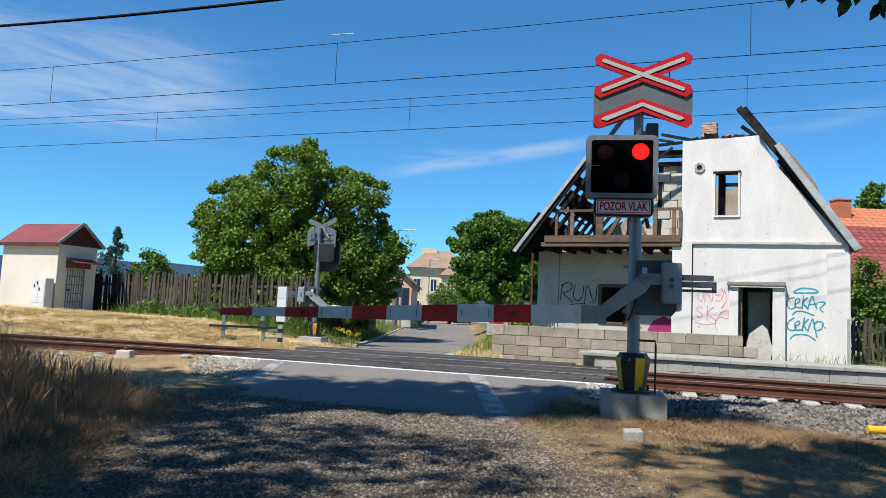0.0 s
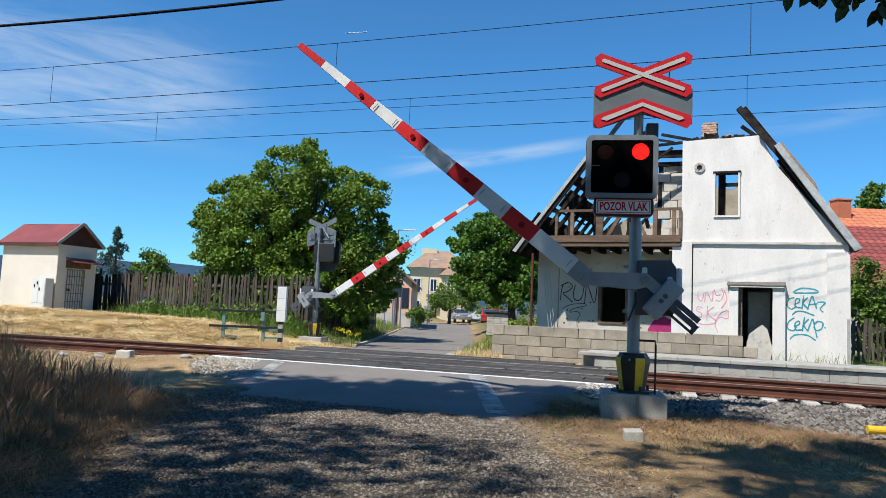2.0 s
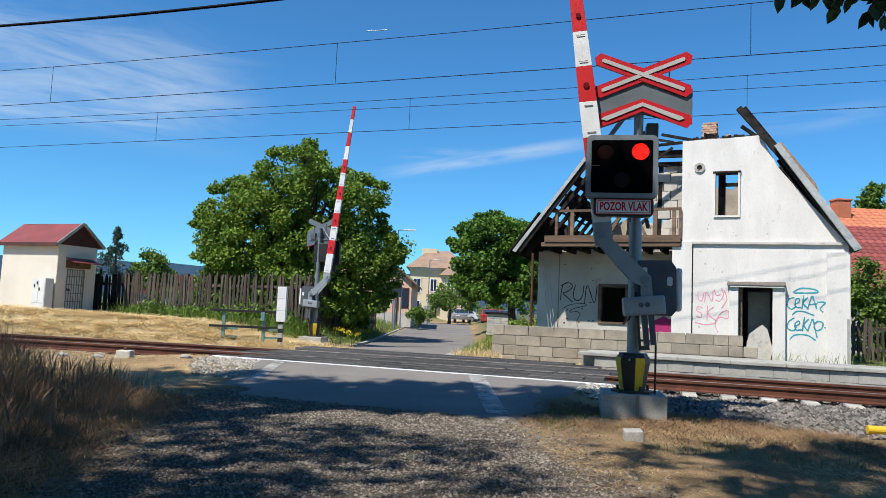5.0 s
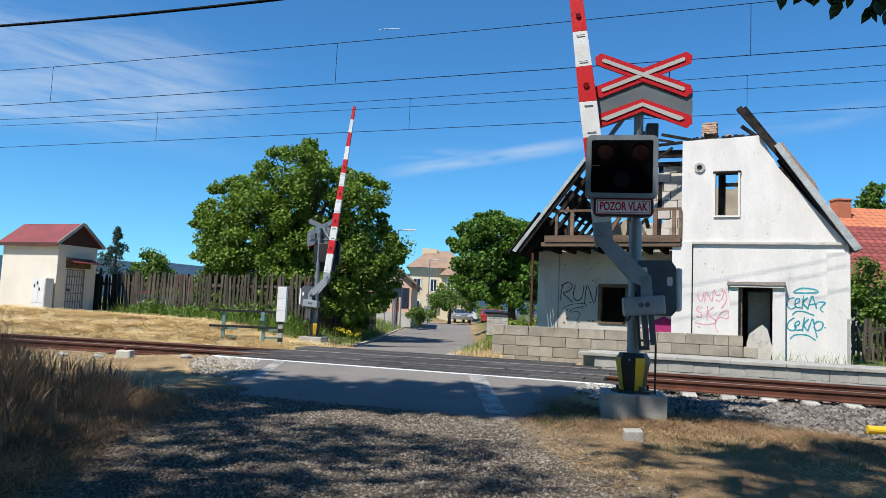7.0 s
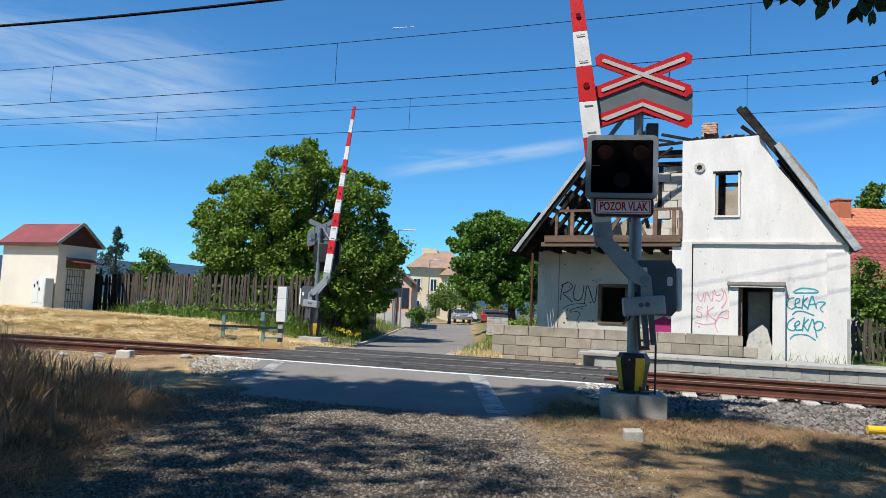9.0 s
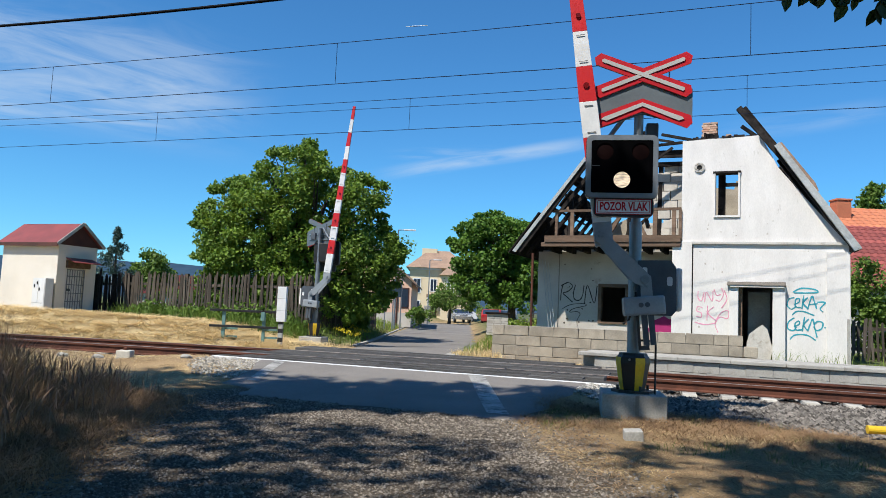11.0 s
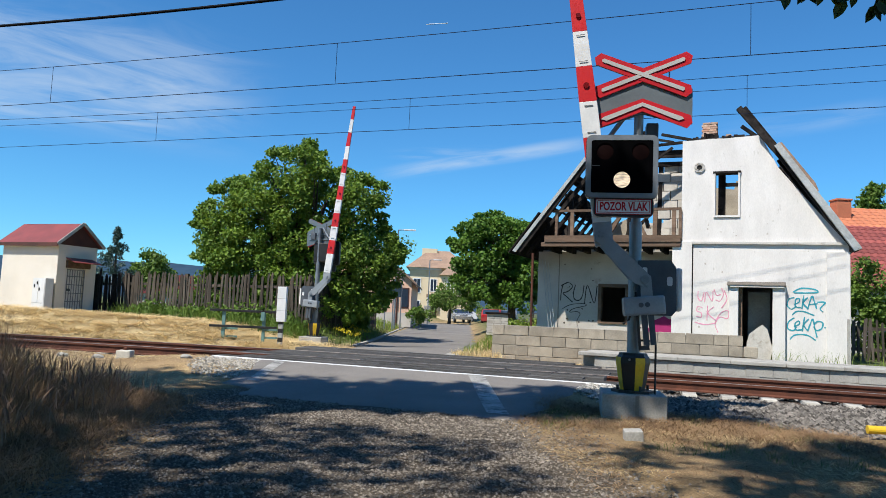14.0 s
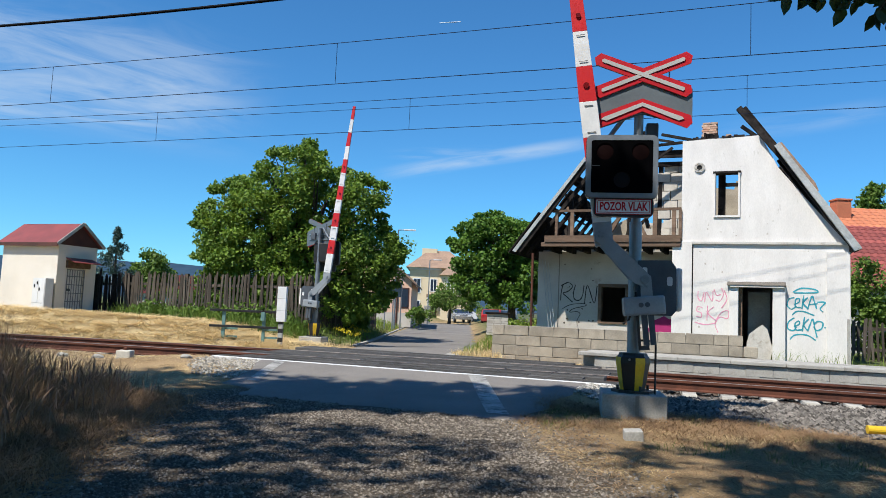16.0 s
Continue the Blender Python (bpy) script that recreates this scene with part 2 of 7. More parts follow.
    teal=mat("teal_paint", (0.12, 0.24, 0.23), (0.09, 0.17, 0.17), rough=0.7, big=4, fine=40, stain=(0.2, 0.12, 0.08), stain_scale=8, stain_at=0.64),
    cream=mat("cream_facade", (0.66, 0.55, 0.38), (0.6, 0.49, 0.33), rough=0.9, big=0.5, fine=20, grain=0.06, bump=0.1),
    pink=mat("peach_facade", (0.68, 0.44, 0.32), (0.6, 0.38, 0.28), rough=0.9, big=0.5, fine=20, grain=0.08, bump=0.1),
    tile_brown=mat("brown_roof_tile", (0.3, 0.2, 0.14), (0.22, 0.15, 0.11), rough=0.9, big=1.0, fine=12, grain=0.3),
    tile_red=mat("dark_red_tile", (0.25, 0.06, 0.05), (0.18, 0.045, 0.04), rough=0.75, big=1.2, fine=25, grain=0.15, rnd=0.18),
    tile_orange=mat("orange_tile", (0.5, 0.175, 0.085), (0.4, 0.135, 0.07), rough=0.8, big=1.2, fine=25, grain=0.12, rnd=0.1),
    glass_far=mat("window_glass", (0.03, 0.045, 0.07), rough=0.08, bump=0, spec=0.8),
    bark=mat("bark", (0.1, 0.075, 0.055), (0.06, 0.045, 0.035), rough=0.95, big=4, fine=30, grain=0.3, bump=0.8, depth=0.03, stretch=(3, 3, 0.5)),
    # distance haze is put into the blue base colour of these woods
    hill=mat("hazed_wooded_hill", (0.035, 0.065, 0.1), (0.025, 0.05, 0.085), rough=1.0, big=0.012, fine=0.06, grain=0.15, bump=0, spec=0.0),
    wire=mat("dark_wire", (0.015, 0.018, 0.03), rough=0.8, bump=0, spec=0.05),
    vapour=mat("white_vapour", (0.8, 0.82, 0.85), rough=1.0, bump=0, spec=0.0),
    cable=mat("black_cable", (0.006, 0.006, 0.007), rough=0.8, bump=0, spec=0.05),
    car_white=mat("white_car_paint", (0.62, 0.64, 0.66), rough=0.25, bump=0, grain=0.02),
    car_grey=mat("silver_car_paint", (0.35, 0.37, 0.4), rough=0.25, metal=0.5, bump=0, grain=0.02),
    car_red=mat("red_car_paint", (0.35, 0.05, 0.05), rough=0.25, bump=0, grain=0.02),
    spray_black=mat("black_spray_paint", (0.035, 0.03, 0.03), rough=0.8, bump=0),
    spray_pink=mat("pink_spray_paint", (0.72, 0.3, 0.42), rough=0.8, bump=0),
    spray_teal=mat("teal_spray_paint", (0.03, 0.3, 0.38), rough=0.8, bump=0),
    spray_magenta=mat("magenta_spray_paint", (0.35, 0.02, 0.14), rough=0.8, bump=0),
    leaf_a=leafy("walnut_leaves", (0.05, 0.115, 0.012), (0.2, 0.3, 0.036)),
    leaf_b=leafy("maple_leaves", (0.045, 0.11, 0.014), (0.13, 0.24, 0.028)),
    # twig leaves darkened here: the canopy's shade is put into their colour
    leaf_twig=leafy("shaded_twig_leaves", (0.02, 0.045, 0.01), (0.05, 0.085, 0.018), trans=0.12),
    leaf_c=leafy("shrub_leaves", (0.06, 0.12, 0.018), (0.16, 0.25, 0.04)),
    needle=leafy("spruce_needles", (0.02, 0.05, 0.035), (0.06, 0.1, 0.08), trans=0.05),
    grass=leafy("green_grass", (0.09, 0.17, 0.018), (0.24, 0.31, 0.045), trans=0.3),
    straw=leafy("dry_straw", (0.44, 0.32, 0.145), (0.82, 0.65, 0.36), rough=0.8, trans=0.15),
    dry=leafy("dead_grass", (0.1, 0.06, 0.038), (0.4, 0.26, 0.14), rough=0.85, trans=0.2, big=2.5),
    plume=leafy("seed_heads", (0.16, 0.1, 0.07), (0.33, 0.22, 0.15), rough=0.9, trans=0.3, big=2.5),
    verge_green=leafy("dusty_green_grass", (0.08, 0.1, 0.022), (0.2, 0.2, 0.06), trans=0.25),
    litter=leafy("trodden_litter", (0.13, 0.08, 0.045), (0.5, 0.36, 0.19), rough=0.9, trans=0.1, big=3.0),
    flower=leafy("yellow_flowers", (0.7, 0.55, 0.02), (0.8, 0.65, 0.05)),
)


# ---- mesh helpers ----
def part(name, bm, material, parent=None, label="", smooth=False):
    """Link a bmesh as one mesh object under a thing or part."""
    me = bpy.data.meshes.new(name)
    if smooth:
        for f in bm.faces:
            f.smooth = True
    bm.to_mesh(me)
    bm.free()
    me.materials.append(M[material] if isinstance(material, str) else material)
    ob = new(name, me)
    ob.parent = parent
    if label:
        ob["label"] = label
    return ob


def raw(name, verts, faces, material, parent=None, label=""):
    me = bpy.data.meshes.new(name)
    me.from_pydata(verts, [], faces)
    me.materials.append(M[material])
    ob = new(name, me)
    ob.parent = parent
    if label:
        ob["label"] = label
    return ob


def piece(name, like, m, parent):
    """One more object on the mesh of a piece that stands already."""
    ob = new(name, like.data)
    ob.parent = parent
    ob.matrix_basis = m
    return ob


def thing(name, m, label, category, group="", kind=""):
    ob = new(name)
    ob.empty_display_size = 0.2
    ob.matrix_basis = m
    return tagged(ob, label, category, group, kind)


def box(bm, x0, x1, y0, y1, z0, z1, bevel=0.0):
    made = bmesh.ops.create_cube(bm, size=1)["verts"]
    for v in made:
        v.co = Vector((x0 + (v.co.x + 0.5) * (x1 - x0), y0 + (v.co.y + 0.5) * (y1 - y0), z0 + (v.co.z + 0.5) * (z1 - z0)))
    if bevel:
        edges = list({e for v in made for e in v.link_edges})
        bmesh.ops.bevel(bm, geom=edges, offset=bevel, segments=2, affect="EDGES", profile=0.6)
    return bm


def new_box(*a, bevel=0.0):
    return box(bmesh.new(), *a, bevel=bevel)


def rod(bm, a, b, r0, r1=None, seg=12):
    a, b = Vector(a), Vector(b)
    d = b - a
    m = Matrix.Translation((a + b) / 2) @ d.to_track_quat("Z", "Y").to_matrix().to_4x4()
    bmesh.ops.create_cone(bm, cap_ends=True, segments=seg, radius1=r0, radius2=r0 if r1 is None else r1, depth=d.length, matrix=m)
    return bm


def beam(bm, a, b, w, h, up=(0, 0, 1)):
    """A squared timber or bar from a to b, w wide and h high."""
    a, b = Vector(a), Vector(b)
    d = (b - a).normalized()
    s = d.cross(Vector(up))
    s = (s if s.length > 1e-4 else d.cross(Vector((0, 1, 0)))).normalized()
    u = s.cross(d)
    c = []
    for p in (a, b):
        c += [bm.verts.new(p + s * i * w / 2 + u * j * h / 2) for i, j in ((-1, -1), (1, -1), (1, 1), (-1, 1))]
    for f in ((0, 1, 2, 3), (7, 6, 5, 4), (0, 4, 5, 1), (1, 5, 6, 2), (2, 6, 7, 3), (3, 7, 4, 0)):
        bm.faces.new([c[i] for i in f])
    bmesh.ops.recalc_face_normals(bm, faces=bm.faces)
    return bm


def prism(bm, outline, y0, y1):
    """An outline in x and z, given depth from y0 to y1."""
    f = [bm.verts.new((x, y0, z)) for x, z in outline]
    b = [bm.verts.new((x, y1, z)) for x, z in outline]
    bm.faces.new(f)
    bm.faces.new(list(reversed(b)))
    k = len(f)
    for i in range(k):
        bm.faces.new((f[(i + 1) % k], f[i], b[i], b[(i + 1) % k]))
    bmesh.ops.recalc_face_normals(bm, faces=bm.faces)
    return bm


def rounded(x0, x1, z0, z1, r, n=5):
    out = []
    for cx, cz, a0 in ((x1 - r, z1 - r, 0), (x0 + r, z1 - r, 90), (x0 + r, z0 + r, 180), (x1 - r, z0 + r, 270)):
        for i in range(n + 1):
            a = radians(a0 + 90 * i / n)
            out.append((cx + r * math.cos(a), cz + r * math.sin(a)))
    return out


def tube(bm, pts, radii, seg=7):
    """A tube of changing thickness along a line."""
    rings = []
    for i, p in enumerate(pts):
        d = (Vector(pts[min(i + 1, len(pts) - 1)]) - Vector(pts[max(i - 1, 0)])).normalized()
        s = d.orthogonal().normalized()
        u = d.cross(s)
        r = radii[i] if hasattr(radii, "__len__") else radii
        rings.append([bm.verts.new(Vector(p) + (s * math.cos(2 * math.pi * k / seg) + u * math.sin(2 * math.pi * k / seg)) * r) for k in range(seg)])
    for a, b in zip(rings, rings[1:]):
        # rings are matched by nearest start to avoid twist
        k0 = min(range(seg), key=lambda k: (b[k].co - a[0].co).length_squared)
        for k in range(seg):
            bm.faces.new((a[k], a[(k + 1) % seg], b[(k + 1 + k0) % seg], b[(k + k0) % seg]))
    bm.faces.new(rings[0])
    bm.faces.new(rings[-1])
    bmesh.ops.recalc_face_normals(bm, faces=bm.faces)
    return bm


def leaves(name, centres, radii, counts, size, material, parent, seed=1, hollow=0.5, droop=0.3, lens=1.0):
    """Many small leaves filling clumps: each one a folded four-cornered blade."""
    g = np.random.default_rng(seed)
    c = np.repeat(np.array(centres, float), counts, axis=0)
    r = np.repeat(np.array(radii, float).reshape(len(centres), -1) * np.ones((1, 3)), counts, axis=0)
    k = len(c)
    d = g.normal(size=(k, 3))
    d /= np.linalg.norm(d, axis=1, keepdims=True)
    p = c + d * r * (hollow + (1 - hollow) * g.random((k, 1)) ** 0.6) * (0.85 + 0.3 * g.random((k, 1)))
    t = g.normal(size=(k, 3))
    t[:, 2] -= droop
    t /= np.linalg.norm(t, axis=1, keepdims=True)
    nrm = d * 0.6 + g.normal(size=(k, 3)) * 0.6 + np.array((0, 0, 0.5))
    s = np.cross(t, nrm)
    s /= np.linalg.norm(s, axis=1, keepdims=True)
    ln = size * (0.65 + 0.7 * g.random((k, 1)))
    w = ln * 0.3 * lens
    v = np.stack([p, p + t * ln * 0.45 + s * w, p + t * ln, p + t * ln * 0.45 - s * w], 1).reshape(-1, 3)
    f = np.arange(k * 4).reshape(-1, 4)
    ob = raw(name, v.tolist(), f.tolist(), material, parent)
    return ob


def blades(name, points, heights, width, material, parent=None, seed=1, lean=0.35, flat=0.0):
    """Grass: each blade a bent strip of two faces that tapers to its tip."""
    g = np.random.default_rng(seed)
    p = np.array(points, float)
    k = len(p)
    h = np.array(heights, float).reshape(-1, 1) * (0.6 + 0.8 * g.random((k, 1)))
    a = g.random((k, 1)) * 2 * np.pi
    side = np.hstack([np.cos(a), np.sin(a), np.zeros((k, 1))])
    b = a + np.pi / 2 + g.normal(size=(k, 1)) * 0.5
    out = np.hstack([np.cos(b), np.sin(b), np.zeros((k, 1))])
    up = np.array((0, 0, 1.0))
    l1 = lean * g.random((k, 1)) + flat * (0.5 + g.random((k, 1)))
    mid = p + up * h * (0.55 * (1 - flat * 0.9)) + out * h * l1 * 0.5
    tip = p + up * h * (1 - flat * 0.93) + out * h * l1 * 1.5
    w = width * (0.6 + 0.8 * g.random((k, 1)))
    v = np.stack([p - side * w, p + side * w, mid + side * w * 0.75, mid - side * w * 0.75, tip], 1).reshape(-1, 3)
    i = np.arange(k)[:, None] * 5
    f = (i + np.array([[0, 1, 2, 3]])).tolist() + (i + np.array([[3, 2, 4]])).tolist()
    return raw(name, v.tolist(), f, material, parent)


def smooth01(a, b, x):
    t = np.clip((x - a) / (b - a), 0, 1)
    return t * t * (3 - 2 * t)


# ---- ground ----
LEFT_Y, LEFT_X = (5.0, 7.0, 9.3, 11.2, 16.3, 17.8, 24.4, 64.0, 120.0), (-4.8, -5.3, -5.95, -6.9, -8.3, -8.8, -10.7, -23.4, -41.3)
RIGHT_Y, RIGHT_X = (5.0, 7.9, 10.9, 15.0, 16.0, 17.6, 23.0, 39.3, 64.0, 120.0), (-0.6, -1.5, -1.1, -2.4, -4.0, -5.35, -6.2, -10.9, -18.0, -35.0)


def road_left(y):
    return np.interp(y, LEFT_Y, LEFT_X)


def road_right(y):
    return np.interp(y, RIGHT_Y, RIGHT_X)


def rail_y(x):
    """The near rail's line: the track bends gently towards the camera's side on the way west."""
    xx = np.clip(x, -18, 3)
    return 12.64 + 0.03 * xx - 0.0045 * xx * xx + (x - xx) * np.where(x < -18, 0.19, 0.003)


def height(x, y):
    x, y = np.asarray(x, float), np.asarray(y, float)
    rel = y - rail_y(x)
    on_left, on_right = road_left(y) - x, x - road_right(y)
    off = np.maximum(on_left, on_right)
    z = -0.13 + 0.0 * x
    # the road climbs to the rails and falls away behind them
    road_z = np.where(y < 13, -0.12 + 0.12 * smooth01(7.6, 10.8, y), -0.27 * smooth01(14.8, 19.5, y))
    z = np.where(y > 15, -0.1 - 0.15 * smooth01(15.2, 19.5, y), z)
    # bed of the track
    bed = smooth01(-3.0, -1.2, rel) * (1 - smooth01(2.2, 2.9, rel))
    z = z * (1 - bed) + -0.225 * bed
    # straw bank, verge and gardens
    back = smooth01(2.4, 5.6, rel)
    z = z + back * smooth01(np.interp(y, (19.9, 21.2), (1.3, 0.2)), np.interp(y, (19.9, 21.2), (4.6, 1.9)), on_left) * (0.40 + 0.012 * np.clip(on_left, 0, 12)) * np.where(on_left > 0, 1, 0)
    z = z + smooth01(17.05, 17.5, y) * smooth01(0.15, 0.9, on_right) * 0.34
    # chippings heaped against both ends of the crossing
    z = np.maximum(z, -0.02 - 0.11 * smooth01(0.5, 2.0, np.hypot((x + 7.6) * 0.8, y - 10.6)) - 0.3 * smooth01(0.15, 0.4, y - 10.9))
    z = np.maximum(z, -0.02 - 0.11 * smooth01(0.4, 1.1, np.hypot(x + 0.9, y - 10.5)) - 0.3 * smooth01(0.15, 0.4, y - 10.9))
    mixr = 1 - smooth01(0.0, 0.5, off)
    return z * (1 - mixr) + (road_z - 0.02) * mixr


def steps(stops):
    out = []
    for a, b, d in stops:
        out += list(np.arange(a, b, d))
    return np.array(out + [stops[-1][1]])


gx = steps(((-900, -200, 100), (-200, -60, 20), (-60, -24, 3), (-24, -12, 0.3), (-12, 6, 0.16), (6, 14, 0.5), (14, 60, 4), (60, 200, 20), (200, 900, 100)))
gy = steps(((-60, -10, 10), (-10, 1, 1.0), (1, 20, 0.16), (20, 28, 0.4), (28, 70, 2.5), (70, 200, 20), (200, 1600, 140)))
GX, GY = np.meshgrid(gx, gy)
GZ = height(GX, GY)
rough_ground = np.array([[noise.noise((x * 1.9, y * 1.9, 3.0)) * 0.02 + noise.noise((x * 0.6, y * 0.6, 7.0)) * 0.03 if -16 < x < 8 and y < 30 else 0.0 for x in gx] for y in gy])
edge = np.maximum(road_left(GY) - GX, GX - road_right(GY))
straw_lumps = np.array([[abs(noise.noise((x * 1.1 + y * 0.5, y * 2.2, 21.0))) * 0.12 + abs(noise.noise((x * 2.9 - y, y * 4.5, 8.0))) * 0.09 if -26 < x < -8.5 and 13 < y < 21 else 0.0 for x in gx] for y in gy])
GZ = GZ + straw_lumps * smooth01(2.5, 3.4, GY - rail_y(GX)) * smooth01(0.4, 1.4, road_left(GY) - GX) + rough_ground * smooth01(-0.1, 0.5, np.where(GY < 7.2, 1.0, edge))
nx, ny = len(gx), len(gy)
idx = np.arange(nx * ny).reshape(ny, nx)
quads = np.stack([idx[:-1, :-1], idx[:-1, 1:], idx[1:, 1:], idx[1:, :-1]], -1).reshape(-1, 4)
ground = raw("ground", np.stack([GX, GY, GZ], -1).reshape(-1, 3).tolist(), quads.tolist(), "ground")
tagged(ground, "dusty gravel ground with dry straw and grass beside rails", "ground", kind="structure")


def surface(x, y):
    """The height of the ground sheet itself, with all its lumps."""
    x, y = np.asarray(x, float), np.asarray(y, float)
    i = np.clip(np.searchsorted(gx, x) - 1, 0, nx - 2)
    j = np.clip(np.searchsorted(gy, y) - 1, 0, ny - 2)
    u, v = (x - gx[i]) / (gx[i + 1] - gx[i]), (y - gy[j]) / (gy[j + 1] - gy[j])
    return (GZ[j, i] * (1 - u) + GZ[j, i + 1] * u) * (1 - v) + (GZ[j + 1, i] * (1 - u) + GZ[j + 1, i + 1] * u) * v


def gravel_left(y):
    return np.interp(y, (0, 2.9, 5.0, 7.4, 9.0), (-2.6, -3.3, -4.3, -5.4, -6.0))


def gravel_right(y):
    return np.interp(y, (0, 3.0, 4.0, 6.0, 7.9), (1.6, 0.75, 0.2, -0.8, -1.5))


def blend(base, top, k):
    return base * (1 - k[..., None]) + np.array(top) * k[..., None]


wob = np.array([[noise.noise((x * 0.9, y * 0.9, 11.0)) * 0.6 + noise.noise((x * 3.1, y * 3.1, 5.0)) * 0.25 if -30 < x < 20 and y < 70 else 0.0 for x in gx] for y in gy])
tint = np.ones((ny, nx, 3)) * np.array((0.3, 0.215, 0.12))
inside = np.minimum(GX - gravel_left(GY), gravel_right(GY) - GX) + wob
tint = blend(tint, (0.105, 0.088, 0.07), smooth01(-0.2, 0.35, inside) * (1 - smooth01(8.0, 9.0, GY)))
tint = blend(tint, (0.38, 0.27, 0.15), smooth01(5.6, 6.6, -GX + wob) * smooth01(6.8, 8.0, GY + wob))
rel_all = GY - rail_y(GX)
tint = blend(tint, (0.15, 0.115, 0.095), np.where(GX > -0.6, smooth01(8.75, 9.0, GY + 0.2 * GX + wob * 0.2), 0.35 * smooth01(-2.6, -2.0, rel_all + wob * 0.5)) * (1 - smooth01(2.2, 2.9, rel_all)))
left_all, right_all = road_left(GY) - GX, GX - road_right(GY)
tint = blend(tint, (0.58, 0.47, 0.27), smooth01(2.2, 2.8, rel_all + wob * 0.3) * smooth01(0.0, 0.6, left_all))
tint = blend(tint, (0.1, 0.13, 0.04), smooth01(20.0, 21.4, GY + wob * 0.8 + np.clip(GX + 12, -3, 3) * 0.2) * smooth01(0.1, 0.6, left_all))
tint = blend(tint, (0.11, 0.13, 0.05), smooth01(17.2, 17.8, GY) * smooth01(0.2, 0.8, right_all))
tint = blend(tint, (0.1, 0.12, 0.06), smooth01(60, 90, GY))
layer = ground.data.attributes.new("tint", "FLOAT_COLOR", "POINT")
layer.data.foreach_set("color", np.concatenate([tint, np.ones((ny, nx, 1))], -1).reshape(-1).astype(np.float32))
for poly in ground.data.polygons:
    poly.use_smooth = True


def strip(name, ys, left, right, lift, material, label, category, kind="structure", thick=0.0):
    """A paved strip that follows the ground between two edges, a little above it."""
    bm = bmesh.new()
    cols = 40
    rows = []
    for y in ys:
        a, b = float(left(y)), float(right(y))
        row = []
        for i in range(cols + 1):
            x = a + (b - a) * i / cols
            drop = -0.05 if i in (0, cols) else 0.0
            yy = y
            if y == ys[0]:
                drop, yy = -0.06, y + 0.3 * noise.noise((x * 1.4, 4.0, 0.0)) - 0.1
            elif y == ys[1]:
                yy = y + 0.12 * noise.noise((x * 1.4, 4.0, 0.0))
            row.append(bm.verts.new((x, yy, road_height(y) + lift + drop)))
        rows.append(row)
    for r, s in zip(rows, rows[1:]):
        for i in range(cols):
            bm.faces.new((r[i], r[i + 1], s[i + 1], s[i]))
    ob = part(name, bm, material, None, label, smooth=True)
    return tagged(ob, label, category, kind=kind)


def road_height(y):
    return float(np.where(y < 13, -0.12 + 0.12 * smooth01(7.6, 10.8, y), -0.27 * smooth01(14.8, 19.5, y)))


def ragged(f, k):
    return lambda y: float(f(y)) + 0.12 * noise.noise((k, y * 1.7, 0.0)) + 0.05 * noise.noise((k, y * 7, 2.0))


near_ys = list(np.arange(7.45, 10.86, 0.17)) + [10.87]
road = strip("road", near_ys, ragged(lambda y: road_left(y) - (0.25 if y > 8.2 else -0.3), 1), ragged(road_right, 5), 0.0, "asphalt",
             "worn grey asphalt road leading over the crossing", "road")
far_ys = list(np.arange(15.25, 30, 0.4)) + list(np.arange(30, 66, 2.0))
strip("road", far_ys, road_left, road_right, 0.0, "asphalt", "grey asphalt village street beyond the rails", "road")


def crossing():
    t = thing("crossing_deck", pose(0, 0, 0), "dark rubber panels laid between and beside the rails", "level crossing", kind="structure")
    rows = ((0, 0.0, 0.333), (0, 0.333, 0.667), (0, 0.667, 1.0), (1, 0.0, 0.5), (1, 0.5, 1.0), (2, 0.0, 0.5), (2, 0.5, 1.0))
    for k, (band, f0, f1) in enumerate(rows):
        x = -8.0 + 0.3 * (k % 3) - (0.3 if k > 2 else 0)
        while x < -1.4 - 0.25 * (k > 4) * 3:
            c = float(rail_y(x + 0.45))
            lo, hi = ((11.0, c - 0.07), (c + 0.1, c + 1.42), (c + 1.58, 15.3))[band]
            a, b = lo + (hi - lo) * f0, lo + (hi - lo) * f1
            bm = new_box(x + 0.006, x + 0.894, a + 0.006, b - 0.006, -0.12, 0.0, bevel=0.008)
            for q in range(1, 4):
                y = a + (b - a) * q / 4
                box(bm, x + 0.03, x + 0.87, y - 0.012, y + 0.012, -0.01, 0.008)
            part("rubber_panel", bm, "rubber", t)
            x += 0.9
    # white painted concrete kerb along the near edge
    x = -7.9
    like = None
    while x < -1.2:
        if like is None:
            like = part("edge_kerb", new_box(0.004, 0.996, -0.07, 0.07, -0.2, 0.004, bevel=0.01), "sign_white", t, "white painted concrete kerb")
            like.location = (x, 10.93, 0)
        else:
            piece("edge_kerb", like, pose(x, 10.93, 0), t)
        x += 1.0


crossing()


def line_mark(name, pts, width, lift, label):
    bm = bmesh.new()
    rows = []
    for (x0, y0), (x1, y1) in zip(pts, pts[1:]):
        for i in range(9):
            k = i / 8
            x, y = x0 + (x1 - x0) * k, y0 + (y1 - y0) * k
            z = road_height(y) + lift
            rows.append((bm.verts.new((x - width / 2, y, z)), bm.verts.new((x + width / 2, y, z))))
    for a, b in zip(rows, rows[1:]):
        bm.faces.new((a[0], a[1], b[1], b[0]))
    ob = part(name, bm, "white_line")
    return tagged(ob, label, "road marking", kind="structure")


line_mark("road_marking", [(-1.85, 7.75), (-2.98, 10.85)], 0.26, 0.006, "worn white edge line painted on asphalt")
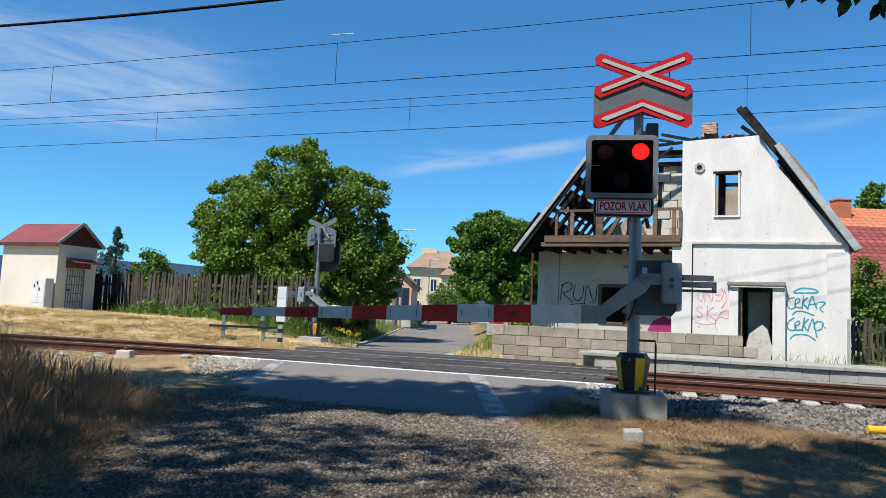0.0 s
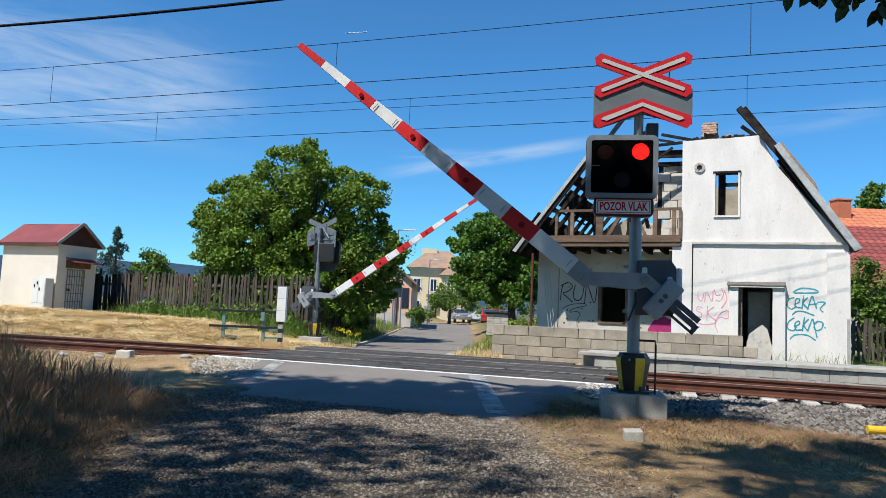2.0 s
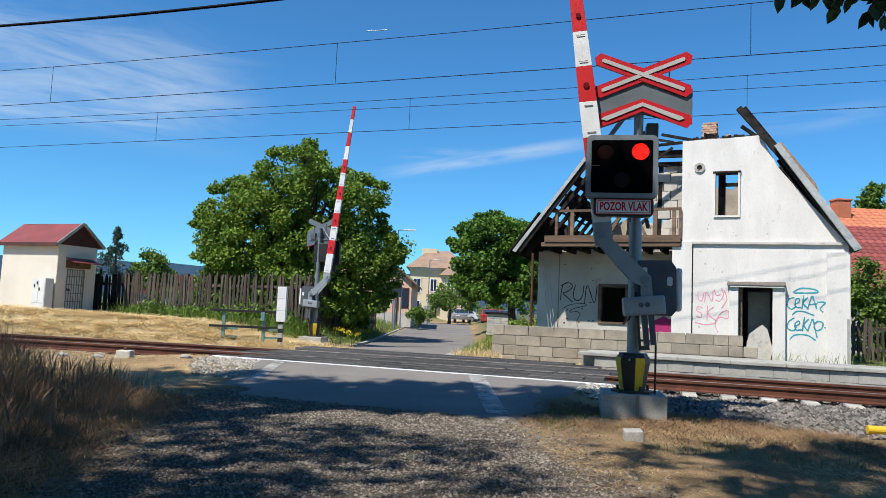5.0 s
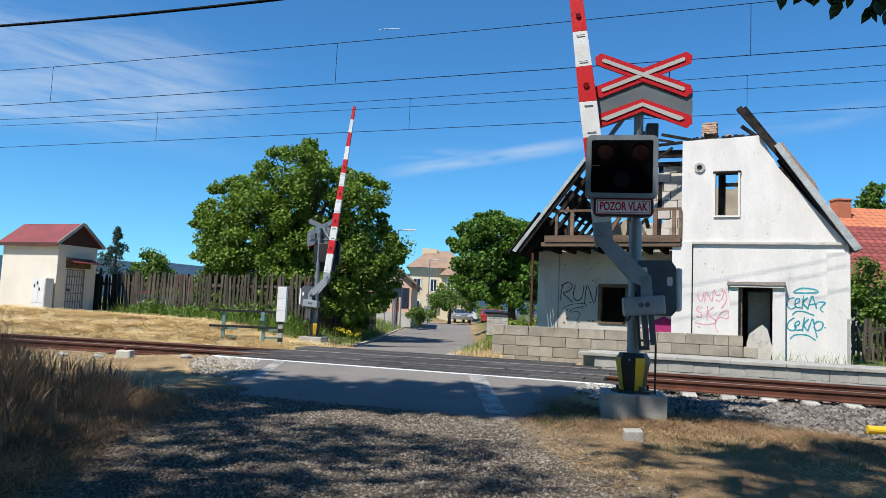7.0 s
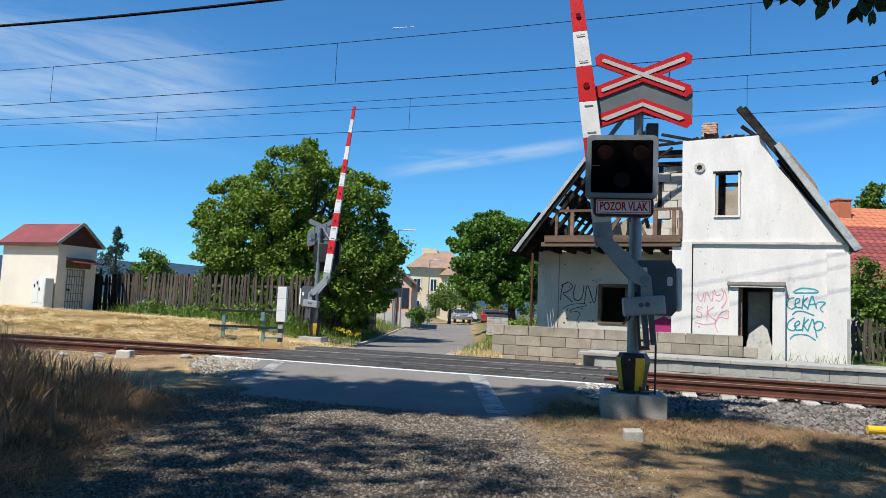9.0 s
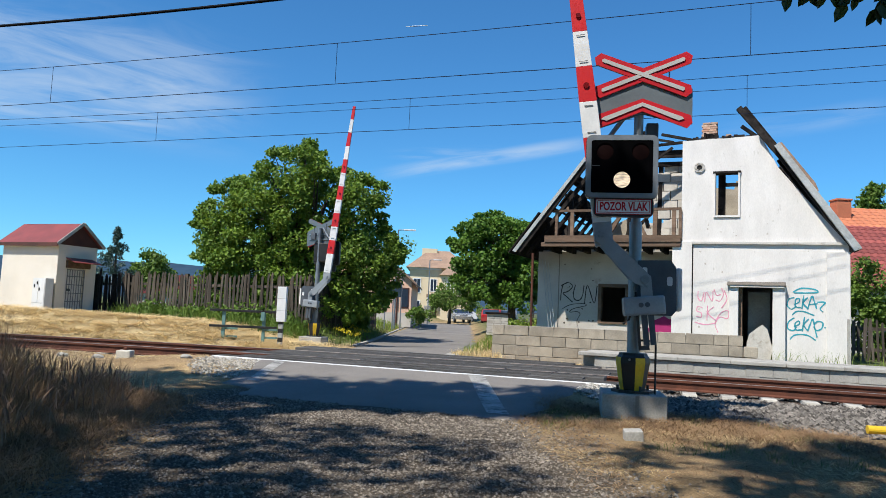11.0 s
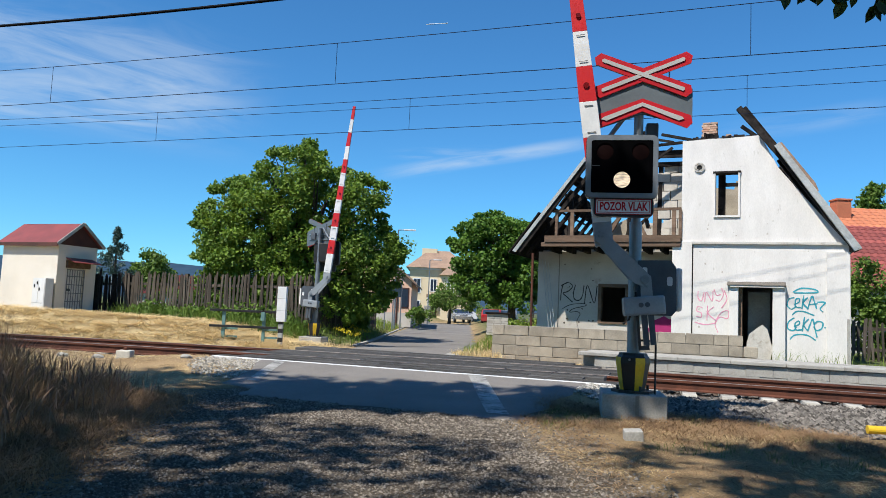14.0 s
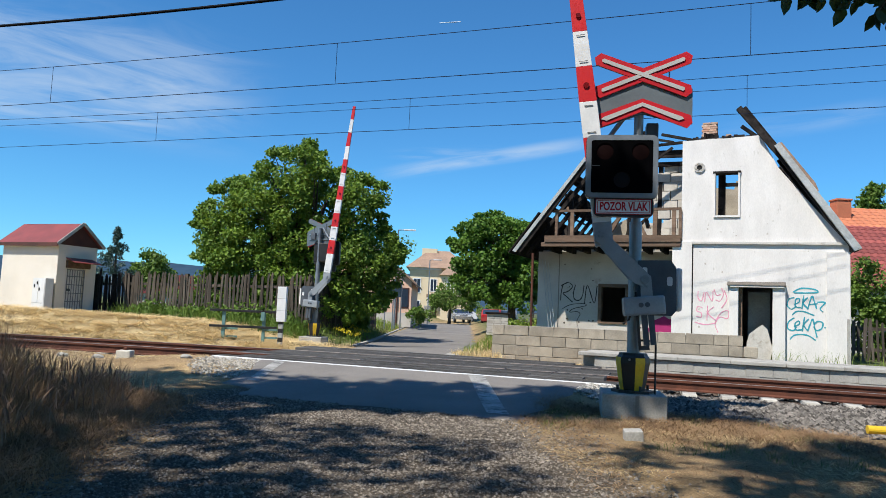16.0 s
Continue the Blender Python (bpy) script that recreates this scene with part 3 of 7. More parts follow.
line_mark("road_marking", [(-5.55, 8.6), (-6.45, 10.85)], 0.2, 0.006, "faded white edge line painted on asphalt")


def stones(name, xs, ys, count, size, material, label, keep, seed, sink=0.35):
    """Loose broken stones: squashed, cut octahedra."""
    g = np.random.default_rng(seed)
    x = g.uniform(*xs, count)
    y = g.uniform(*ys, count)
    ok = keep(x, y, g.random(count))
    x, y = x[ok], y[ok]
    k = len(x)
    base = np.array([(1, 0, 0), (0, 1, 0), (-1, 0, 0), (0, -1, 0), (0, 0, 0.7), (0, 0, -0.7)], float)
    tri = np.array([(0, 1, 4), (1, 2, 4), (2, 3, 4), (3, 0, 4), (1, 0, 5), (2, 1, 5), (3, 2, 5), (0, 3, 5)])
    s = size * (0.45 + 1.1 * g.random((k, 1, 1)) ** 2)
    v = base[None] * (0.65 + 0.7 * g.random((k, 6, 3))) * s + g.normal(size=(k, 6, 3)) * s * 0.12
    a = g.random(k) * 6.283
    ca, sa = np.cos(a)[:, None], np.sin(a)[:, None]
    v = np.stack([v[..., 0] * ca - v[..., 1] * sa, v[..., 0] * sa + v[..., 1] * ca, v[..., 2]], -1)
    v += np.stack([x, y, surface(x, y) + s[:, 0, 0] * sink], -1)[:, None]
    f = (np.arange(k)[:, None, None] * 6 + tri[None]).reshape(-1, 3)
    ob = raw(name, v.reshape(-1, 3).tolist(), f.tolist(), material)
    return tagged(ob, label, "gravel", kind="stuff")


def in_gravel(x, y, u):
    d = np.minimum(x - gravel_left(y), gravel_right(y) - x)
    return (u < np.clip(0.55 + d * 0.9, 0.0, 1.0)) & (y < 7.9 + 0.5 * np.sin(x * 2.3))


stones("gravel", (-6.2, 1.8), (2.0, 8.2), 105000, 0.0105, "pebble", "loose grey crushed stone on the ground", in_gravel, 3, 0.2)
stones("gravel", (-6.0, 1.6), (2.2, 7.6), 5200, 0.0165, "pebble", "coarser grey stones strewn on the ground", in_gravel, 4, 0.2)


def ballast_foot(x):
    return 8.88 - 0.2 * x + 0.1 * np.sin(x * 3.1) + 0.06 * np.sin(x * 7.7 + 1)


stones("ballast", (-0.75, 9.0), (7.4, 12.3), 46000, 0.035, "ballast", "dark broken ballast stones beside the rails",
       lambda x, y, u: (y > ballast_foot(x) + 0.25 * u ** 3) & ((x > -0.1) | (y > 9.1)), 5, 0.02)
stones("ballast", (-14.0, 9.0), (12.6, 15.2), 5200, 0.05, "ballast", "dark broken ballast stones between the rails",
       lambda x, y, u: ((x < -8.1) | (x > -0.8)) & (y - rail_y(x) > -0.2) & (y - rail_y(x) < 2.3), 6, 0.3)
stones("ballast", (-17.0, -7.9), (8.5, 12.6), 5200, 0.032, "rusty_ballast", "rust-stained ballast along the foot of the near rail",
       lambda x, y, u: (y - rail_y(x) > -0.75 + 0.5 * u) & (y - rail_y(x) < -0.05), 9, 0.2)
stones("pale_gravel", (-7.9, -5.7), (8.6, 10.85), 6500, 0.019, "pale_stone", "pale chippings banked against the crossing",
       lambda x, y, u: (x < road_left(y) - 0.15) & (y > 9.2 + (x + 7.9) * -0.3 + 0.6 * u) & (x > -7.75 + 0.5 * (10.8 - y) - 0.4 * u), 7, 0.4)
stones("pale_gravel", (-1.35, -0.3), (9.2, 10.85), 3200, 0.022, "pale_stone", "pale chippings banked against the crossing",
       lambda x, y, u: (x > road_right(y) - 0.1) & (x < -0.75 + 0.35 * u) & (y > 9.5 - 1.1 * (x + 1.0) + 0.4 * u), 8, 0.5)


# ---- track ----
def railway():
    t = thing("railway_track", pose(0, 0, 0), "single railway track on concrete sleepers with rusty rails", "railway track", kind="structure")
    xs = list(np.arange(-26, 16.1, 0.75))

    def sweep(profile, off):
        bm = bmesh.new()
        rings = [[bm.verts.new((x, float(rail_y(x)) + off + py, pz)) for py, pz in profile] for x in xs]
        k = len(profile)
        for a, b in zip(rings, rings[1:]):
            for i in range(k):
                bm.faces.new((a[i], a[(i + 1) % k], b[(i + 1) % k], b[i]))
        bm.faces.new(rings[0])
        bm.faces.new(rings[-1])
        bmesh.ops.recalc_face_normals(bm, faces=bm.faces)
        return bm

    body = [(-0.075, -0.172), (0.075, -0.172), (0.075, -0.155), (0.012, -0.135), (0.009, -0.05), (0.034, -0.042), (0.034, -0.004),
            (-0.034, -0.004), (-0.034, -0.042), (-0.009, -0.05), (-0.012, -0.135), (-0.075, -0.155)]
    head = [(-0.033, -0.006), (0.033, -0.006), (0.03, 0.0), (-0.03, 0.0)]
    for off in (0.0, 1.507):
        rail = part("rail", sweep(body, off), "rust", t, "rust-brown steel rail")
        part("running_surface", sweep(head, off), "railtop", rail, "polished rail head")
    like = None
    x = -25.6
    while x < 15:
        if not -8.0 < x < -1.2:
            m = pose(x, float(rail_y(x)) + 0.753, -0.175, 0, 0, math.degrees(0.03 - 0.009 * min(max(x, -18), 3)))
            if like is None:
                bm = bmesh.new()
                prism(bm, [(-0.15, -0.2), (0.15, -0.2), (0.105, 0.0), (-0.105, 0.0)], -1.3, 1.3)
                for v in bm.verts:
                    if abs(v.co.y) > 1.2 and v.co.z > -0.05:
                        v.co.y *= 0.965
                like = part("sleeper", bm, "sleeper", t)
                like.matrix_basis = m
            else:
                piece("sleeper", like, m, t)
        x += 0.6


railway()


# ---- platform and block wall ----
def platform():
    t = thing("platform", pose(0, 0, 0), "low concrete railway platform with a block face", "platform", kind="structure")
    like = None
    x = -1.95
    while x < 11:
        if like is None:
            like = part("edge_slab", new_box(0.004, 0.996, 15.2, 15.75, 0.18, 0.25, bevel=0.012), "concrete", t)
            like.location = (x, 0, 0)
        else:
            piece("edge_slab", like, pose(x, 0, 0.002 * math.sin(x * 5)), t)
        x += 1.0
    like = None
    for r, z in enumerate((-0.25, -0.04)):
        x = -1.85 + 0.24 * r
        while x < 10.6:
            if like is None:
                like = part("face_block", new_box(0.002, 0.488, 15.255, 15.5, 0.001, 0.207, bevel=0.004), "concrete", t)
                like.location = (x, 0, z)
            else:
                piece("face_block", like, pose(x, 0.006 * math.sin(x * 9), z), t)
            x += 0.49
    part("core", new_box(-1.86, 11.0, 15.42, 16.85, -0.3, 0.235), "concrete", t, "trodden concrete platform deck")


platform()


def block_wall():
    t = thing("garden_wall", pose(0, 0, 0), "low unrendered breeze-block wall in front of the ruin", "wall", kind="structure")
    g = random.Random(4)
    half_block = None
    full = None
    for c in range(4):
        z = -0.26 + 0.24 * c
        end = 1.25 if c == 3 else (1.58 if c == 2 else 1.82)
        x = -4.28 - (0.3 if c % 2 else 0.0)
        while x < end - 0.1:
            w = 0.6 if x > -4.4 and x + 0.6 <= end + 0.05 else 0.3
            x0 = x if w == 0.6 else (x + 0.3 if x < -4.3 else x)
            m = pose(x0 + g.uniform(-0.004, 0.004), 17.0 + g.uniform(-0.006, 0.006), z + 0.02 * (x0 + 4) / 5, 0, 0, g.uniform(-0.3, 0.3))
            src = full if w == 0.6 else half_block
            if src is None:
                ob = part("block", new_box(0.006, w - 0.006, 0.0, 0.28, 0.006, 0.236, bevel=0.01), "block", t)
                ob.matrix_basis = m
                if w == 0.6:
                    full = ob
                else:
                    half_block = ob
            else:
                piece("block", src, m, t)
            x = x0 + w
    part("mortar_core", new_box(-4.26, 1.2, 17.02, 17.25, -0.3, 0.66), "mortar", t, "grey mortar joints")


block_wall()


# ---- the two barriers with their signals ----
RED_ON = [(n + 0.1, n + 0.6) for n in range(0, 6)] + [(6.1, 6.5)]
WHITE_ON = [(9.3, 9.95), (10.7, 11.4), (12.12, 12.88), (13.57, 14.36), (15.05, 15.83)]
LIFT = [(0, 0), (0.4, 0.2), (0.6, 2.7), (0.8, 8.0), (1.0, 13.3), (1.2, 19.2), (1.5, 27.4), (1.8, 35.6), (2.0, 39.9), (2.2, 44.5), (2.5, 51.0),
        (2.8, 57.4), (3.0, 62.2), (3.3, 68.6), (3.5, 72.4), (3.6, 74.8), (3.8, 79.4), (4.0, 83.0), (4.2, 84.3), (16, 84.3)]
MOVES = []


def disc(r, y0, y1, seg=28, x=0.0, z=0.0):
    return prism(bmesh.new(), [(x + r * math.cos(2 * math.pi * i / seg), z + r * math.sin(2 * math.pi * i / seg)) for i in range(seg)], y0, y1)


def dome(r, depth, rings=5, seg=28):
    """A lens: round, bulging towards -y."""
    bm = bmesh.new()
    top = bm.verts.new((0, -depth, 0))
    last = None
    for k in range(1, rings + 1):
        a = k / rings
        ring = [bm.verts.new((r * a * math.cos(2 * math.pi * i / seg), -depth * (1 - a * a), r * a * math.sin(2 * math.pi * i / seg))) for i in range(seg)]
        for i in range(seg):
            if last is None:
                bm.faces.new((top, ring[(i + 1) % seg], ring[i]))
            else:
                bm.faces.new((last[i], last[(i + 1) % seg], ring[(i + 1) % seg], ring[i]))
        last = ring
    bmesh.ops.recalc_face_normals(bm, faces=bm.faces)
    return bm


def text_mesh(body, size, spread=1.0):
    c = bpy.data.curves.new("lettering", "FONT")
    c.body, c.size, c.align_x, c.align_y, c.extrude, c.space_character, c.offset = body, size, "CENTER", "CENTER", 0.0015, spread, 0.004
    ob = new("lettering", c)
    me = bpy.data.meshes.new_from_object(ob.evaluated_get(bpy.context.evaluated_depsgraph_get()))
    bpy.data.objects.remove(ob)
    me.transform(Matrix.Rotation(radians(90), 4, "X"))
    return me


def arrow_bar(cx, cz, length, width, slope_deg, point=0.6):
    """The outline of a bar with blunt pointed ends, turned about its middle."""
    l, w = length / 2, width / 2
    raw_pts = [(-l, 0), (-l + w * point, -w), (l - w * point, -w), (l, 0), (l - w * point, w), (-l + w * point, w)]
    a = radians(slope_deg)
    return [(cx + x * math.cos(a) - z * math.sin(a), cz + x * math.sin(a) + z * math.cos(a)) for x, z in raw_pts]


def chevron(cx, peak, half_w, drop, thick):
    return [(cx - half_w, peak - drop - thick * 0.55), (cx - half_w + 0.06, peak - drop - thick * 0.98), (cx, peak - thick), (cx + half_w - 0.06, peak - drop - thick * 0.98),
            (cx + half_w, peak - drop - thick * 0.55), (cx + half_w - 0.02, peak - drop + 0.0), (cx, peak), (cx - half_w + 0.02, peak - drop)]


def barrier(m, stripes, group, lit, pitch=0.433, late=0.0, flip=False):
    base = thing("foundation_block", m, "stained concrete foundation block under a crossing signal", "foundation", group="signal foundations")
    part("block", new_box(-0.355, 0.355, -0.3, 0.36, -0.25, 0.27, bevel=0.02), "concrete", base)
    part("joint", new_box(0.01, 0.05, -0.3035, -0.29, -0.2, 0.262), "mortar", base, "dark vertical run of old grout")
    t = thing("crossing_barrier", m @ pose(0, 0, 0.27), "level-crossing signal mast with half barrier on a concrete block", "railway signal", group=group)
    o = -0.27
    # mast and its striped shroud
    part("flange", disc_flat(0.24, 0.0, 0.03, 8), "black", t, "black mast flange")
    prof = [(0.03, 0.138), (0.12, 0.155), (0.34, 0.19), (0.4, 0.187), (0.425, 0.165), (0.45, 0.158)]
    corners = [radians(a) for q in range(4) for a in (-138 + 90 * q, -88 + 90 * q)]
    bm = bmesh.new()
    rings = [[bm.verts.new((r * math.cos(a), r * math.sin(a), z)) for a in corners] for z, r in prof]
    for ra, rb in zip(rings, rings[1:]):
        for i in range(8):
            bm.faces.new((ra[i], ra[(i + 1) % 8], rb[(i + 1) % 8], rb[i]))
    bm.faces.new(rings[0])
    bm.faces.new(rings[-1])
    bmesh.ops.recalc_face_normals(bm, faces=bm.faces)
    shroud = part("shroud", bm, "black", t, "black plastic shroud with yellow stripes")
    for q in range(4):
        a0, a1 = corners[2 * q + 1] + 0.04, corners[(2 * q + 2) % 8] - 0.04
        bm = bmesh.new()
        rows = []
        for z, r in prof[:4]:
            rows.append([bm.verts.new((f * r * math.cos(a), f * r * math.sin(a), z)) for a, f in ((a0, 0.97), (a0, 1.022), (a1, 1.022), (a1, 0.97))])
        for ra, rb in zip(rows, rows[1:]):
            for i in range(4):
                bm.faces.new((ra[i], ra[(i + 1) % 4], rb[(i + 1) % 4], rb[i]))
        bm.faces.new(rows[0])
        bm.faces.new(rows[-1])
        bmesh.ops.recalc_face_normals(bm, faces=bm.faces)
        part("yellow_stripe", bm, "yellow", shroud, "yellow warning stripe")
        c = (a0 + a1) / 2 if a1 > a0 else a0 + 0.35
        part("foot_bolt", rod(bmesh.new(), (0.19 * math.cos(c), 0.19 * math.sin(c), 0.02), (0.19 * math.cos(c), 0.19 * math.sin(c), 0.085), 0.016, 0.016, 8), "black", t)
    part("shroud_screw", rod(bmesh.new(), (-0.055, -0.2, 0.38), (-0.05, -0.16, 0.38), 0.014, 0.014, 8), "steel", shroud)
    bm = bmesh.new()
    rod(bm, (0, 0, 0.0), (0.0, 0, 2.25 + o + 0.0), 0.072, 0.072, 20)
    rod(bm, (0, 0, 2.25 + o), (0.012, 0, 3.6 + o), 0.055, 0.055, 16)
    part("mast", bm, "steel", t, "grey steel mast", smooth=False)
    # conduit bow beside the shroud
    bm = tube(bmesh.new(), [(0.24, -0.1, 0.0), (0.24, -0.1, 0.55), (0.235, -0.1, 0.6), (0.06, -0.05, 0.6)], 0.012, 6)
    part("conduit", bm, "black", t)
    # upper bracket arm and cable box behind the cross
    bm = bmesh.new()
    rod(bm, (0.012, 0, 3.25 + o), (0.012, -0.1, 3.62 + o), 0.045, 0.04, 12)
    rod(bm, (-0.33, 0.06, 3.28 + o), (-0.08, -0.02, 3.62 + o), 0.03, 0.03, 8)
    part("bracket", bm, "steel", t, "bent steel bracket")
    part("junction_box", new_box(0.1, 0.24, -0.02, 0.14, 3.23 + o, 3.44 + o, bevel=0.02), "box_paint", t)
    # signal head
    o0, o = o, o - 0.068
    head = part("signal_head", prism(bmesh.new(), rounded(-0.6, 0.212, 2.55 + o, 3.29 + o, 0.07), -0.29, -0.16), "black", t, "black signal head with grey rim")
    part("back_housing", new_box(-0.5, 0.15, -0.16, 0.05, 2.62 + o, 3.22 + o, bevel=0.03), "black", head)
    bm = bmesh.new()
    outer, inner = rounded(-0.596, 0.208, 2.554 + o, 3.286 + o, 0.066), rounded(-0.538, 0.152, 2.61 + o, 3.226 + o, 0.02)
    va, vb = [[bm.verts.new((x, -0.315, z)) for x, z in ring] for ring in (outer, inner)]
    vc, vd = [[bm.verts.new((x, -0.28, z)) for x, z in ring] for ring in (outer, inner)]
    k = len(va)
    for i in range(k):
        j = (i + 1) % k
        for q in ((va[i], va[j], vb[j], vb[i]), (va[j], va[i], vc[i], vc[j]), (vb[i], vb[j], vd[j], vd[i])):
            bm.faces.new(q)
    bmesh.ops.recalc_face_normals(bm, faces=bm.faces)
    part("rim", bm, "steel", head, "light grey metal rim")
    # screen with three round openings
    bm = bmesh.new()
    loops = [[(-0.545, 2.6 + o), (0.16, 2.6 + o), (0.16, 3.235 + o), (-0.545, 3.235 + o)]]
    holes = ((-0.387, 3.095 + o, 0.098), (0.012, 3.095 + o, 0.098), (-0.19, 2.765 + o, 0.094))
    for cx, cz, r in holes:
        loops.append([(cx + r * math.cos(2 * math.pi * i / 28), cz + r * math.sin(2 * math.pi * i / 28)) for i in range(28)])
    edges = []
    rims = []
    for loop in loops:
        vs = [bm.verts.new((x, -0.31, z)) for x, z in loop]
        edges += [bm.edges.new((vs[i], vs[(i + 1) % len(vs)])) for i in range(len(vs))]
        rims.append(vs)
    bmesh.ops.triangle_fill(bm, use_beauty=True, use_dissolve=False, edges=edges)
    for vs in rims[1:]:
        back = [bm.verts.new(v.co + Vector((0, 0.012, 0))) for v in vs]
        for i in range(len(vs)):
            j = (i + 1) % len(vs)
            bm.faces.new((vs[i], vs[j], back[j], back[i]))
    part("screen", bm, "deep_black", head, "matt black signal screen")
    part("light_bar", new_box(-0.53, -0.44, -0.313, -0.309, 2.925 + o, 2.931 + o), "box_paint", head)
    for i, (cx, cz, r) in enumerate(holes):
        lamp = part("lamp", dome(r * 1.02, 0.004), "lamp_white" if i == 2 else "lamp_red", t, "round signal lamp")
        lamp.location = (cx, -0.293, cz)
        # added shutter: slides over the ever-glowing lamp so that it looks unlit
        cover = part("shutter", dome(r * 1.04, 0.004), "lens_clear_off" if i == 2 else "lens_off", t, "added shutter coloured as an unlit lens")
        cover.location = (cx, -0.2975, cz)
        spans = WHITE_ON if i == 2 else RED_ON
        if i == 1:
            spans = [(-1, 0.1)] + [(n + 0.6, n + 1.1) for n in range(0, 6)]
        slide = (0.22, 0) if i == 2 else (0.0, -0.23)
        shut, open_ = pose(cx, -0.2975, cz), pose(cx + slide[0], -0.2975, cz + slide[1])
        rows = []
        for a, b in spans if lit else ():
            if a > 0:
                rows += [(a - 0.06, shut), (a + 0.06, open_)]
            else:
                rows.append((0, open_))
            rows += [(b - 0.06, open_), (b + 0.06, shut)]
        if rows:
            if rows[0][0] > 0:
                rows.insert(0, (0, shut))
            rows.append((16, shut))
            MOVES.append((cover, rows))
    # name plate below
    o = o0 - 0.05
    plate = part("text_plate", prism(bmesh.new(), rounded(-0.5, 0.17, 2.325 + o, 2.56 + o, 0.06), -0.27, -0.18), "black", t, "black plate with red lettering")
    part("plate_border", prism(bmesh.new(), rounded(-0.478, 0.146, 2.35 + o, 2.526 + o, 0.006), -0.274, -0.268), "sign_red", plate)
    part("plate_white", prism(bmesh.new(), rounded(-0.47, 0.138, 2.358 + o, 2.518 + o, 0.006), -0.278, -0.272), "sign_white", plate)
    part("plate_line", prism(bmesh.new(), rounded(-0.458, 0.126, 2.368 + o, 2.508 + o, 0.006), -0.2795, -0.276), "sign_red", plate)
    part("plate_face", prism(bmesh.new(), rounded(-0.451, 0.119, 2.375 + o, 2.501 + o, 0.006), -0.281, -0.277), "sign_white", plate)
    me = text_mesh("POZOR VLAK", 0.132, 1.0)
    me.materials.append(M["sign_red"])
    tx = new("lettering", me)
    tx.parent = plate
    tx.matrix_basis = Matrix.Translation((-0.166, -0.283, 2.437 + o)) @ Matrix.Diagonal((0.66, 1, 1.0, 1))
    tx["label"] = "red capitals POZOR VLAK"
    o = o0 - (0.36 if flip else 0.04)
    # cross and chevron
    cross = part("cross_backing", prism(bmesh.new(), [(-0.525, 3.39 + o), (-0.45, 3.385 + o), (0.04, 3.55 + o), (0.52, 3.42 + o), (0.6, 3.43 + o), (0.6, 3.85 + o), (0.56, 3.87 + o), (0.04, 4.0 + o), (-0.5, 3.87 + o), (-0.525, 3.85 + o)], -0.135, -0.12), "sign_grey", t, "grey sign backing")
    for i, sl in enumerate((21.5, -21.5)):
        part("cross_arm", prism(bmesh.new(), arrow_bar(0.035, 4.02 + o, 1.2, 0.15, sl), -0.155 - 0.004 * i, -0.137), "sign_red", t, "red-bordered white cross arm")
        part("cross_stripe", prism(bmesh.new(), arrow_bar(0.035, 4.02 + o, 1.02, 0.044, sl), -0.166 - 0.003 * i, -0.15), "sign_stripe", t, "white reflective stripe")
        part("cross_back", prism(bmesh.new(), arrow_bar(0.035, 4.02 + o, 1.2, 0.15, sl), -0.1365, -0.128 + 0.003 * i), "sign_grey", t, "plain grey sign back")
    part("chevron", prism(bmesh.new(), chevron(0.036, 3.735 + o, 0.565, 0.205, 0.155), -0.155, -0.137), "sign_red", t, "red-bordered chevron")
    part("chevron_stripe", prism(bmesh.new(), chevron(0.036, 3.685 + o, 0.47, 0.175, 0.044), -0.166, -0.15), "sign_stripe", t, "white reflective stripe")
    bm = bmesh.new()
    for x in (-0.13, 0.34):
        rod(bm, (x, -0.1, 3.75 + o), (x, -0.1, 4.13 + o), 0.009, 0.009, 6)
    for z in (3.62, 3.78):
        beam(bm, (-0.42, -0.11, z + o), (0.5, -0.11, z + o), 0.03, 0.03)
    part("sign_frame", bm, "steel", t)
    if flip:
        # the far signs are turned about their mast, towards the street
        for ob in list(t.children):
            if ob.name.split(".")[0] in ("cross_backing", "cross_arm", "cross_stripe", "cross_back", "chevron", "chevron_stripe", "sign_frame"):
                ob.matrix_basis = Matrix.Rotation(radians(-19), 4, "Z") @ ob.matrix_basis
    o = o0
    # drive housing; the far unit carries drive and boom on the track side, behind its signs
    def bpart(name, bm, material, parent=None, label=""):
        if flip:
            for v in bm.verts:
                v.co.y *= -1
            bmesh.ops.reverse_faces(bm, faces=list(bm.faces))
        return part(name, bm, material, parent, label)

    bm = prism(bmesh.new(), [(0.03, 1.79 + o), (0.39, 1.80 + o), (0.45, 1.72 + o), (0.46, 1.23 + o), (0.41, 1.165 + o), (0.0, 1.16 + o), (-0.01, 1.3 + o), (0.03, 1.5 + o)], -0.12, 0.22)
    drive = bpart("drive_housing", bm, "box_paint", t, "dark grey barrier drive housing")
    bpart("side_cover", new_box(0.455, 0.53, -0.06, 0.2, 1.22 + o, 1.72 + o, bevel=0.03), "pale_grey", drive)
    for x, z in ((0.1, 1.66), (0.38, 1.56)):
        bpart("lug", prism(bmesh.new(), rounded(x - 0.03, x + 0.03, z - 0.055 + o, z + 0.05 + o, 0.02), -0.128, -0.118), "pale_grey", drive)
    for z in (1.72, 1.2):
        bm = rod(bmesh.new(), (0, 0, z - 0.02 + o), (0, 0, z + 0.03 + o), 0.082, 0.082, 16)
        beam(bm, (-0.13, 0, z + o), (0.1, 0, z + o), 0.03, 0.04)
        bpart("clamp", bm, "steel", t, "steel mast clamp")
